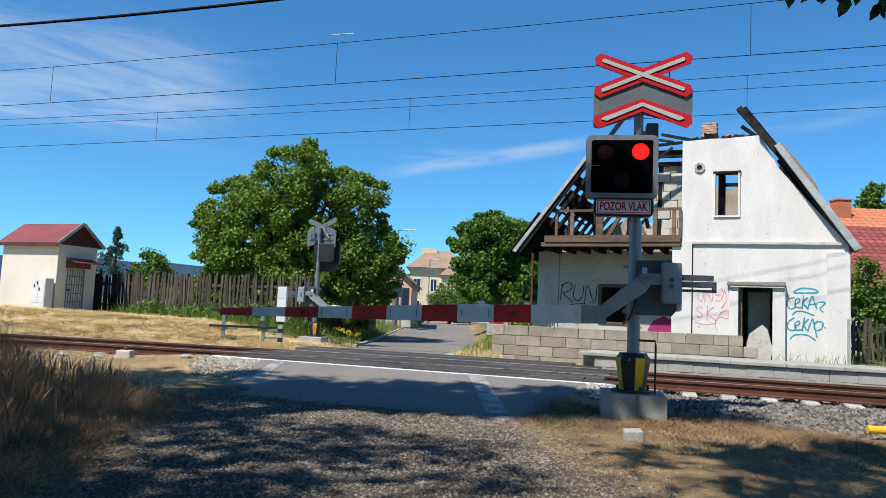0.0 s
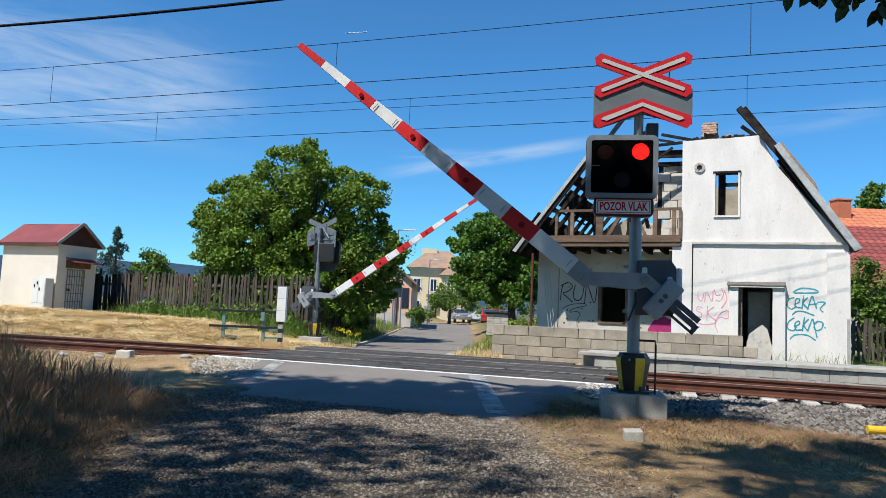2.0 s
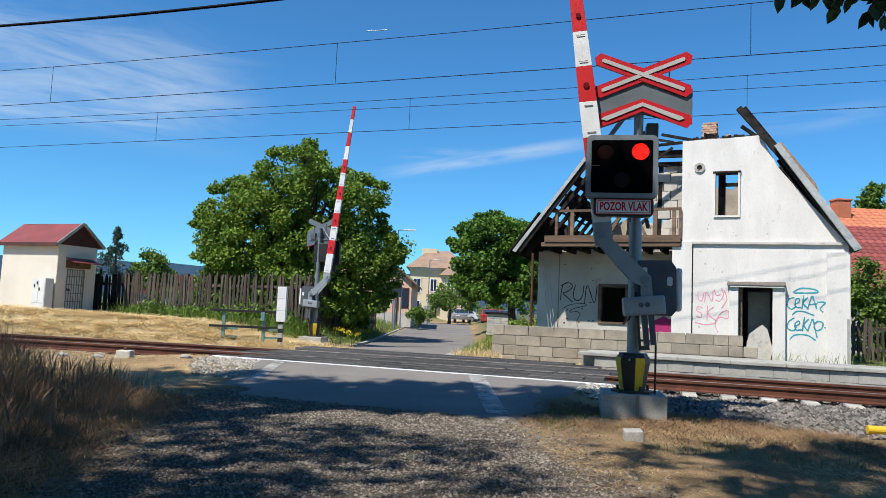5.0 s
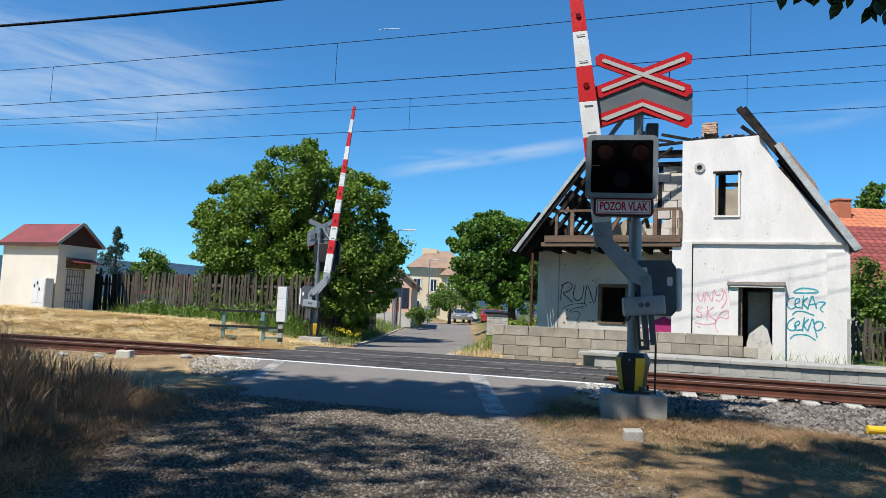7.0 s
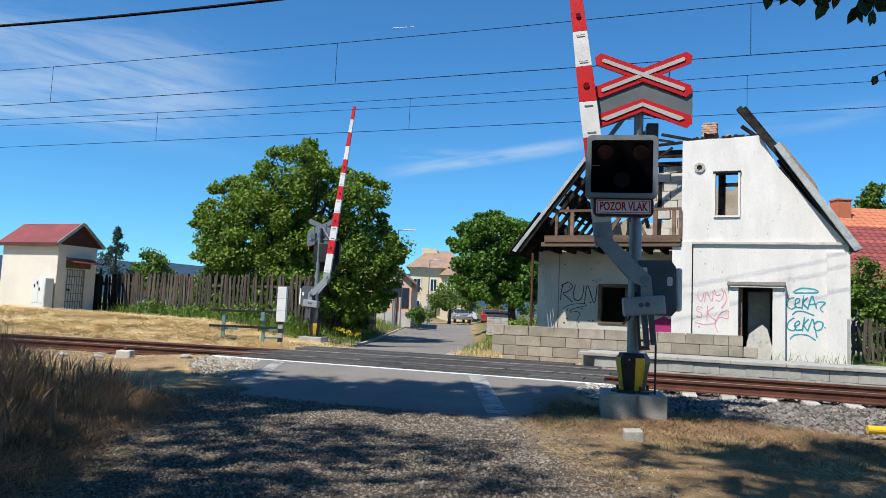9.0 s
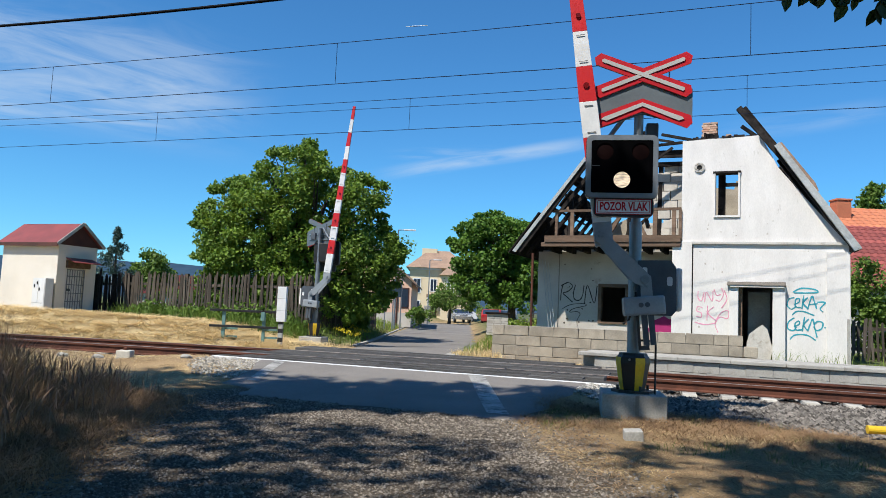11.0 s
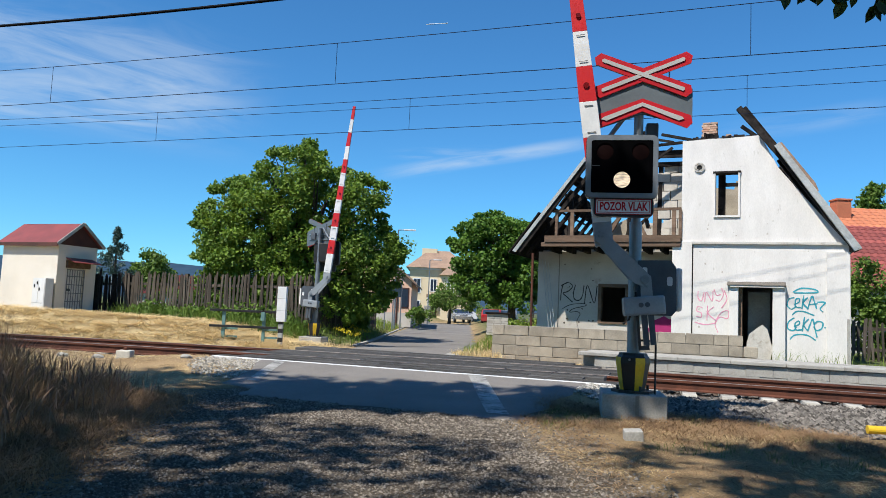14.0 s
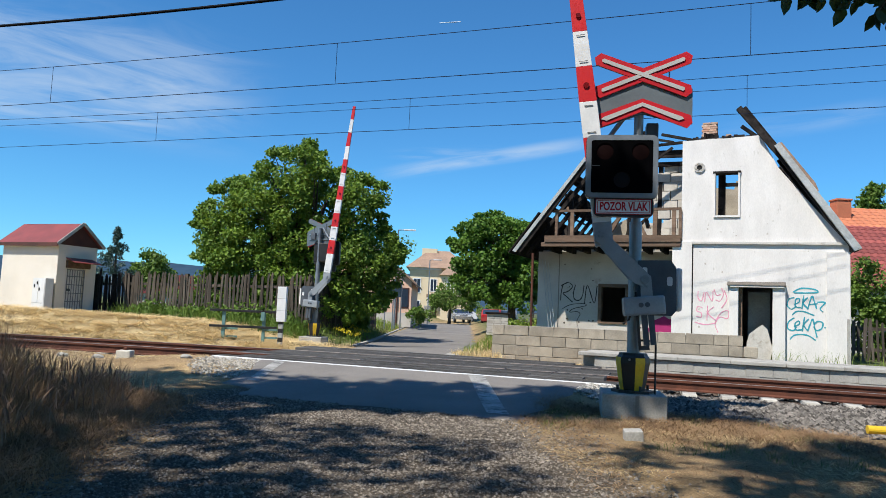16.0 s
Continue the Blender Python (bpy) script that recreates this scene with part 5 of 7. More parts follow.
    for f in (0.08, 0.3, 0.42, 0.55, 0.68, 0.8, 0.93):
        p = b + d * -f
        bm = beam(bmesh.new(), (p.x - 0.02, -0.15, p.z + 0.05), (p.x - 0.02, 5.9 * (1 - 0.3 * g.random()), p.z + 0.05), 0.035, 0.06)
        part("roof_batten", bm, "charred", t)
    for f0, f1, y0, y1 in ((-0.03, 0.34, -0.2, 6.2), (0.45, 0.6, 0.9, 5.4), (0.64, 0.72, 0.1, 3.0), (0.74, 0.86, 1.9, 6.0)):
        p, q = b - d * f0, b - d * f1
        bm = bmesh.new()
        vs = [bm.verts.new(v) for v in ((p.x - 0.06, y0, p.z + 0.09), (q.x - 0.06, y0, q.z + 0.09), (q.x - 0.06, y1, q.z + 0.09), (p.x - 0.06, y1, p.z + 0.09))]
        top = bmesh.ops.extrude_face_region(bm, geom=[bm.faces.new(vs)])["geom"]
        for v in top:
            if isinstance(v, bmesh.types.BMVert):
                v.co += Vector((-0.03, 0, 0.025))
        bmesh.ops.recalc_face_normals(bm, faces=bm.faces)
        part("roof_boarding", bm, "charred", t, "charred roof boarding")
    for s in range(18):
        x = g.uniform(-4.5, -0.8)
        z = 2.9 + max(0.1, min(2.9, (x + 5.05) * 1.31)) * g.uniform(0.35, 0.95)
        y = g.uniform(0.6, 4.5)
        dx, dz = g.uniform(-0.6, 0.6), g.uniform(-0.7, 0.7)
        bm = beam(bmesh.new(), (x, y, max(3.1, z - dz)), (x + dx, y + g.uniform(-0.5, 0.5), max(3.1, z + dz)), g.uniform(0.05, 0.12), g.uniform(0.04, 0.1), up=(0, 1, 0))
        part("charred_timber", bm, "charred" if s % 3 else "wood", t)
    for x in (-3.7, -2.9, -1.9, -1.05):
        h = min(5.5, 2.9 + (x + 5.05) * 1.31)
        bm = beam(bmesh.new(), (x, 1.0, 3.1), (x + 0.05, 1.0, h), 0.12, 0.12, up=(0, 1, 0))
        part("attic_post", bm, "charred", t)
    for z0, z1, y in ((5.78, 5.75, 0.5), (5.52, 5.5, 0.9), (5.95, 5.9, 1.6), (4.6, 4.55, 1.2)):
        bm = beam(bmesh.new(), (-2.6, y, z0), (-0.2, y, z1), 0.1, 0.12)
        part("collar_beam", bm, "charred", t)
    for p, q, w in (((-0.95, 0.6, 6.32), (0.3, 0.5, 5.98), 0.07), ((-2.1, 0.4, 5.6), (-1.35, 0.3, 6.35), 0.1), ((-1.7, 0.5, 6.3), (-0.6, 0.5, 6.05), 0.06), ((-1.5, 0.3, 5.2), (-0.6, 0.3, 5.85), 0.06)):
        bm = beam(bmesh.new(), p, q, w, w * 1.3, up=(0, 1, 0))
        part("charred_timber", bm, "charred", t)
    # top of the gable: sooty crust and charred beam ends
    bm = bmesh.new()
    for i in range(26):
        x = -0.1 + i * 0.068 + g.uniform(-0.02, 0.02)
        h = g.uniform(0.02, 0.09) + (0.12 if 4 < i < 10 else 0)
        box(bm, x, x + g.uniform(0.05, 0.1), 0.05, 0.36, 5.93, 5.97 + h)
    part("soot_crust", bm, "charred", t, "sooty broken wall crown")
    for p, q, w in (((1.12, 0.15, 6.80), (1.78, 0.15, 5.95), 0.15), ((1.26, 0.25, 6.83), (2.15, 0.2, 5.55), 0.1), ((1.2, 0.1, 6.28), (1.6, 0.1, 5.95), 0.09), ((-0.3, 0.3, 5.98), (-1.9, 0.5, 5.94), 0.07)):
        bm = beam(bmesh.new(), p, q, w, w * 1.1, up=(0, 1, 0))
        part("charred_beam", bm, "charred", t, "charred beam end")
    # right slope: the roof edge that still hangs on
    # burnt at its top; below, its black stands in for the trim's shadow
    bm = prism(bmesh.new(), [(1.62, 5.98), (1.75, 6.05), (2.25, 5.42), (3.9, 2.9), (3.8, 2.86), (2.12, 5.3)], -0.12, 0.0)
    part("verge_board", bm, "charred", t, "verge board, charred above, dark for shade below")
    bm = prism(bmesh.new(), [(2.0, 5.62), (2.12, 5.70), (3.96, 2.95), (3.8, 2.88)], -0.27, 0.1)
    part("verge_trim", bm, "trim", t, "bent pale metal verge trim")
    bm = prism(bmesh.new(), [(2.13, 5.70), (2.17, 5.72), (2.95, 4.62), (3.02, 4.42), (2.98, 4.4)], -0.2, 6.5)
    part("roof_remnant", bm, "tile_brown", t, "remnant of a tiled roof slope")
    for i in range(6):
        y = 0.5 + i * 1.1
        bm = beam(bmesh.new(), (3.8, y, 2.9), (2.1, y, 5.4), 0.1, 0.14, up=(0, 1, 0))
        part("rafter", bm, "charred", t)
    # chimney of separate bricks
    chim = part("chimney", new_box(0.19, 0.55, 0.55, 0.9, 5.3, 6.53), "mortar", t, "weathered brick chimney stump")
    like = None
    for r in range(9):
        z = 5.98 + r * 0.066
        for x0, n in ((0.17, 2), (0.17, 2)):
            for c in range(n):
                x = x0 + c * 0.2 - (0.03 if r % 2 else 0)
                if like is None:
                    like = part("brick", new_box(0, 0.19, 0, 0.1, 0, 0.058, bevel=0.006), "brick", chim)
                    like.matrix_basis = pose(x, 0.53, z)
                elif x0 == 0.17:
                    piece("brick", like, pose(x, 0.53 + g.uniform(-0.006, 0.006), z), chim)
        piece("brick", like, pose(0.165, 0.74, z, 0, 0, -90), chim)
    like = None
    for x, z in ((0.85, 6.0), (0.8, 6.05)):
        part("loose_brick", new_box(x, x + 0.14, 0.1, 0.24, z - 0.03, z + 0.04, bevel=0.006), "brick", t)
    part("fence_post", new_box(3.58, 3.64, -0.9, -0.84, -0.2, 1.2, bevel=0.008), "concrete", t, "grey post beside the house")
    return t


ruin()


# ---- signal hut ----
def hut():
    t = thing("signal_hut", pose(-19.265, 17.985, 0.3, 0, 0, -3), "small cream rendered hut with a red gabled roof", "hut")
    W, D, H = 2.55, 1.55, 2.2
    bm = bmesh.new()
    box(bm, -W, -0.25, 0.0, 0.2, -0.3, H + 0.12)
    box(bm, -W, -W + 0.2, 0.2, D, -0.3, H)
    box(bm, -W, -0.25, D - 0.2, D, -0.3, H)
    part("wall", bm, "shed_wall", t, "cream rendered wall")
    # gable end with the door opening, facing east
    bm = bmesh.new()

    def gable(y0, y1, z0, z1, x0=-0.25, x1=0.02):
        box(bm, x0, x1, y0, y1, z0, z1)

    gable(0.0, 0.36, -0.3, H + 0.16)
    gable(1.10, D, -0.3, H + 0.16)
    gable(0.36, 1.10, 1.52, H + 0.16)
    gable(0.36, 1.10, -0.3, 0.12)
    part("gable_wall", bm, "shed_wall", t, "cream rendered gable wall")
    part("door", new_box(-0.1, -0.05, 0.36, 1.10, 0.12, 1.52), "pale_grey", t, "pale grey door behind bars")
    bm = bmesh.new()
    for i in range(8):
        y = 0.39 + i * 0.097
        box(bm, 0.03, 0.045, y, y + 0.018, 0.14, 1.5)
    for z in (0.14, 0.42, 0.7, 0.98, 1.26, 1.48):
        box(bm, 0.03, 0.048, 0.37, 1.09, z, z + 0.025)
    part("grille", bm, "steel", t, "welded steel door grille")
    part("lock_box", new_box(0.03, 0.09, 0.4, 0.5, 0.78, 0.86), "box_paint", t)
    bm = prism(bmesh.new(), rect(0, 0.5, 0, 0.03), 0, 1.05)
    bm.transform(pose(0.02, 0.3, 1.86, 0, 18, 0))
    part("door_canopy", bm, "red_roof", t, "small red door canopy")
    part("canopy_board", new_box(0.02, 0.1, 0.32, 1.25, 1.55, 1.8), "wood", t, "brown canopy board")
    # roof with overhang: ridge along x
    r0, r1 = -W - 0.12, 0.16
    mid = D / 2
    for s in (0, 1):
        bm = bmesh.new()
        ye = -0.16 if s == 0 else D + 0.16
        vs = [bm.verts.new(v) for v in ((r0, ye, H + 0.08), (r1, ye, H + 0.08), (r1, mid, 3.02), (r0, mid, 3.02))]
        f = bm.faces.new(vs)
        top = bmesh.ops.extrude_face_region(bm, geom=[f])["geom"]
        for v in top:
            if isinstance(v, bmesh.types.BMVert):
                v.co.z += 0.05
        bmesh.ops.recalc_face_normals(bm, faces=bm.faces)
        part("roof", bm, "red_roof", t, "red sheet roof slope")
    bm = bmesh.new()
    box(bm, r0, r1, -0.18, -0.16, H + 0.02, H + 0.14)
    part("eave_board", bm, "brown", t, "dark eave board")
    bm = bmesh.new()
    vs = [bm.verts.new((0.03, y, z)) for y, z in ((-0.1, H + 0.1), (D + 0.1, H + 0.1), (mid, 3.0))]
    f = bm.faces.new(vs)
    top = bmesh.ops.extrude_face_region(bm, geom=[f])["geom"]
    for v in top:
        if isinstance(v, bmesh.types.BMVert):
            v.co.x -= 0.2
    bmesh.ops.recalc_face_normals(bm, faces=bm.faces)
    part("gable_boarding", bm, "brown", t, "dark brown gable boarding")
    for s, ye in ((0, -0.18), (1, D + 0.18)):
        bm = beam(bmesh.new(), (r1 + 0.01, ye, H + 0.1), (r1 + 0.01, mid, 3.07), 0.03, 0.1)
        part("verge_trim", bm, "trim", t, "pale metal verge")
    # cabinet on the front wall
    c = thing("meter_cabinet", pose(-19.265, 17.985, 0.3, 0, 0, -3) @ pose(-0.24, -0.36, 0), "pale grey electrical cabinet against the hut wall", "cabinet")
    part("body", new_box(-0.3, 0.27, -0.02, 0.28, -0.2, 1.16, bevel=0.012), "pale_grey", c)
    part("door", new_box(-0.28, -0.03, -0.036, -0.022, 0.36, 1.12, bevel=0.004), "pale_grey", c)
    part("door", new_box(-0.02, 0.25, -0.036, -0.022, 0.36, 1.12, bevel=0.004), "pale_grey", c)
    part("lower_panel", new_box(-0.28, 0.25, -0.036, -0.022, -0.1, 0.345, bevel=0.004), "pale_grey", c)
    for x, z in ((-0.08, 0.95), (0.02, 0.75), (-0.2, 0.85)):
        part("handle", new_box(x, x + 0.03, -0.06, -0.036, z, z + 0.1, bevel=0.005), "black", c, "black handle")


hut()


# ---- paling fence ----
def paling_fence(name, a, b, top, label, tones="fence", gap=0.12, seed=1, tall=0.0):
    g = random.Random(seed)
    t = thing(name, pose(0, 0, 0), label, "fence")
    a, b = Vector(a), Vector(b)
    d = b - a
    ang = math.degrees(math.atan2(d.y, d.x))
    n = int(d.length / gap)
    like = []
    for w in (0.075, 0.09, 0.06):
        bm = prism(bmesh.new(), [(-w / 2, 0.0), (w / 2, 0.0), (w / 2 * 0.9, 1.0), (w * 0.1, 1.03), (-w / 2, 0.98)], 0, 0.022)
        me = bpy.data.meshes.new("paling")
        bm.to_mesh(me)
        bm.free()
        me.materials.append(M[tones])
        like.append(me)
    for i in range(n):
        p = a + d * (i / n)
        z0 = float(height(p.x, p.y)) - 0.05
        z1 = top(i / n) + g.uniform(-0.09, 0.07) + (0.12 if g.random() < 0.06 else 0)
        ob = new("paling", like[g.randrange(3)])
        ob.parent = t
        ob.matrix_basis = pose(p.x, p.y, z0, 0, g.uniform(-3.5, 3.5), ang + g.uniform(-6, 6)) @ Matrix.Diagonal((1, 1, z1 - z0, 1))
    for f in (0.28, 0.78):
        for k in range(8):
            bm = bmesh.new()
            p, q = a + d * (k / 8), a + d * ((k + 1) / 8)
            zp, zq = (float(height(v.x, v.y)) * (1 - f) + top(u) * f for v, u in ((p, k / 8), (q, (k + 1) / 8)))
            off = Vector((-d.y, d.x, 0)).normalized() * 0.05
            beam(bm, (p.x + off.x, p.y + off.y, zp), (q.x + off.x, q.y + off.y, zq), 0.04, 0.09)
            part("fence_rail", bm, tones, t)
    k = max(2, int(d.length / 2.2))
    for i in range(k + 1):
        p = a + d * (i / k)
        z = float(height(p.x, p.y))
        off = Vector((-d.y, d.x, 0)).normalized() * 0.1
        part("fence_post", new_box(p.x + off.x - 0.06, p.x + off.x + 0.06, p.y + off.y - 0.06, p.y + off.y + 0.06, z - 0.2, top(i / k) + 0.03), tones, t)


paling_fence("paling_fence", (-18.4, 20.2), (-11.55, 20.9), lambda u: 1.78 + 0.14 * u, "weathered grey wooden paling fence above a straw bank", gap=0.108, seed=2)
paling_fence("paling_fence", (-19.6, 20.0), (-18.3, 20.25), lambda u: 1.72, "dark green-stained wooden garden gate beside the hut", tones="charred", seed=5)
paling_fence("paling_fence", (-11.5, 20.95), (-13.9, 32.0), lambda u: 1.72 - 0.1 * u, "weathered grey wooden paling fence along the street", seed=8)
paling_fence("paling_fence", (4.6, 22.5), (9.5, 22.2), lambda u: 1.25, "weathered grey garden fence beside the ruin", seed=11)


# ---- rail beside the crossing, marker post, small lineside things ----
def guard_rail():
    t = thing("guard_rail", pose(-10.2, 15.65, 0, 0, 0, 18.4), "teal steel guard rail with two dark bars beside the rails", "railing")
    for z, x0, x1 in ((0.75, -1.1, 0.62), (0.355, -1.1, 0.62)):
        part("bar", new_box(x0, x1, -0.05, -0.01, z - 0.03, z + 0.03, bevel=0.006), "black", t, "dark steel bar")
    for x in (-0.75, 0.27):
        part("post", new_box(x - 0.04, x + 0.04, 0.0, 0.05, -0.35, 0.73, bevel=0.005), "teal", t, "teal painted post")
        part("foot_bar", new_box(x - 0.03, x + 0.35, 0.05, 0.09, 0.07, 0.12, bevel=0.004), "teal", t)
        part("foot_bar", new_box(x - 0.03, x + 0.35, 0.05, 0.09, 0.27, 0.32, bevel=0.004), "teal", t)
    part("clamp", new_box(0.2, 0.3, -0.06, 0.06, 0.52, 0.74, bevel=0.005), "teal", t)
    p = thing("marker_post", pose(-9.33, 15.55, 0, 0, 0, 18.4), "white lineside marker post on a banded black and white stake", "post")
    part("board", new_box(-0.11, 0.11, -0.09, 0.09, 0.53, 1.4, bevel=0.008), "sign_white", p, "white painted board")
    for z in (0.8, 1.1):
        part("seam", new_box(-0.112, 0.112, -0.092, 0.092, z, z + 0.008), "trim", p)
    for i, z in enumerate(np.arange(-0.3, 0.5, 0.11)):
        part("band", new_box(-0.055, 0.055, -0.05, 0.05, z, z + 0.108), "black" if i % 2 else "trim", p)


guard_rail()


def small_things():
    s = thing("concrete_stub", pose(-0.36, 6.98, -0.15, 3, -4, 12), "small worn concrete stub in dry grass", "marker stone")
    part("stone", new_box(-0.085, 0.085, -0.08, 0.08, -0.05, 0.11, bevel=0.015), "concrete", s)
    s = thing("yellow_marker", pose(2.02, 8.4, -0.12, 0, 0, 8), "yellow painted marker pipe lying by the ballast", "marker")
    bm = rod(bmesh.new(), (-0.14, 0, 0.09), (0.5, 0.02, 0.09), 0.042, 0.042, 14)
    part("pipe", bm, "yellow", s)
    part("support", new_box(0.1, 0.2, -0.05, 0.05, -0.1, 0.06), "yellow", s)
    s = thing("track_stone", pose(-9.2, 10.2, -0.12, 0, 0, 20), "squat concrete survey stone beside the rails", "marker stone")
    part("stone", new_box(-0.125, 0.125, -0.11, 0.11, -0.1, 0.17, bevel=0.025), "sleeper", s)
    part("bolt", new_box(-0.03, 0.03, -0.03, 0.03, 0.17, 0.22, bevel=0.01), "rust", s)
    like = None
    g = random.Random(5)
    for x, y in ((-9.8, 10.2), (-8.0, 10.3), (-7.2, 10.5), (-10.5, 10.1)):
        bm = bmesh.new()
        bmesh.ops.create_icosphere(bm, subdivisions=2, radius=0.1)
        for v in bm.verts:
            v.co += Vector((noise.noise(v.co * 9 + Vector((x, y, 0))),) * 3) * 0.04
            v.co.z *= 0.45
        ob = part("stone", bm, "concrete", None, smooth=False)
        ob.matrix_basis = pose(x, y, float(height(x, y)) + 0.02, 0, 0, g.uniform(0, 180))
        tagged(ob, "pale flat stone in dry grass by the rails", "stone", group="stones by the rails")
    # flat slab under the far signal, kerb stones along the street
    t = thing("kerb", pose(0, 0, 0), "grey concrete kerb stones along the street edge", "kerb", kind="structure")
    like = None
    for i in range(24):
        y = 20.6 + i
        x = float(road_left(y)) - 0.06
        a = math.degrees(math.atan2(1, float(road_left(y + 1)) - float(road_left(y)))) - 90
        m = pose(x, y, road_height(y) - 0.1, 0, 0, a)
        if like is None:
            like = part("kerb_stone", new_box(-0.06, 0.06, 0.005, 1.02, 0, 0.15, bevel=0.012), "concrete", t)
            like.matrix_basis = m
        else:
            piece("kerb_stone", like, m, t)
    k = thing("kerb_end", pose(-5.45, 17.9, -0.24, 0, 0, 10), "pale concrete kerb block at the street corner", "kerb")
    part("stone", new_box(-0.28, 0.28, -0.35, 0.35, -0.1, 0.1, bevel=0.02), "concrete", k)


small_things()


# ---- overhead wires ----
def wire(name, pts, r, label, material="wire", category="overhead wire", parent=None):
    ob = part(name, tube(bmesh.new(), pts, r, 5), material, parent, label)
    return ob


def sag_line(knots, y, n=40):
    xs = np.linspace(knots[0][0], knots[-1][0], n)
    co = np.polyfit([k[0] for k in knots], [k[1] for k in knots], min(2, len(knots) - 1))
    return [(float(x), y, float(np.polyval(co, x))) for x in xs]


def catenary(y, messenger, contact, droppers):
    t = thing("overhead_line", pose(0, 0, 0), "railway overhead line of messenger and contact wires", "overhead line", group="overhead lines")
    top, low = sag_line(messenger, y), sag_line(contact, y)
    wire("messenger_wire", top, 0.0075, "dark messenger wire", parent=t)
    wire("contact_wire", low, 0.008, "dark contact wire", parent=t)
    cm = np.polyfit([k[0] for k in messenger], [k[1] for k in messenger], 2)
    cc = np.polyfit([k[0] for k in contact], [k[1] for k in contact], 2)
    for x in droppers:
        wire("dropper", [(x, y, float(np.polyval(cm, x))), (x, y, float(np.polyval(cc, x)))], 0.006, "", parent=t)


catenary(13.4, [(-30, 6.95), (-16.86, 6.752), (-7.1, 6.653), (1.18, 6.751), (14, 7.1)], [(-30, 5.82), (-16.73, 5.779), (-7.04, 5.741), (1.23, 5.82), (14, 5.9)], (-15.05, -7.08, 1.21, 9.0))
catenary(17.4, [(-40, 7.2), (-21.67, 6.756), (-15.26, 6.666), (-6.92, 6.601), (1.47, 6.753), (14, 7.1)], [(-40, 5.8), (-15.17, 5.796), (-6.84, 5.757), (4.3, 5.882), (14, 5.95)], (-15.2, -6.9, 1.5))
ob = wire("feeder_wire", sag_line([(-40, 6.75), (-21.6, 6.522), (-5.96, 6.412), (4.32, 6.429), (14, 6.55)], 17.4), 0.0065, "")
tagged(ob, "thin dark feeder wire strung above the railway", "overhead wire")
ob = wire("overhead_cable", sag_line([(-16, 5.86), (-11.43, 5.661), (-8.93, 5.597), (-6.73, 5.578), (-5.82, 5.579), (2, 5.8)], 9.0), 0.026, "", "cable")
tagged(ob, "thick twisted black overhead cable", "cable")


# ---- trees and shrubs ----
ACROSS = Vector((0.949, 0.3154, 0.0))
AWAY = Vector((-0.3154, 0.949, 0.0))


def inside_outline(pts, u, z):
    hit = False
    for (x0, y0), (x1, y1) in zip(pts, pts[1:] + pts[:1]):
        if (y0 > z) != (y1 > z) and u < (x1 - x0) * (z - y0) / (y1 - y0) + x0:
            hit = not hit
    return hit


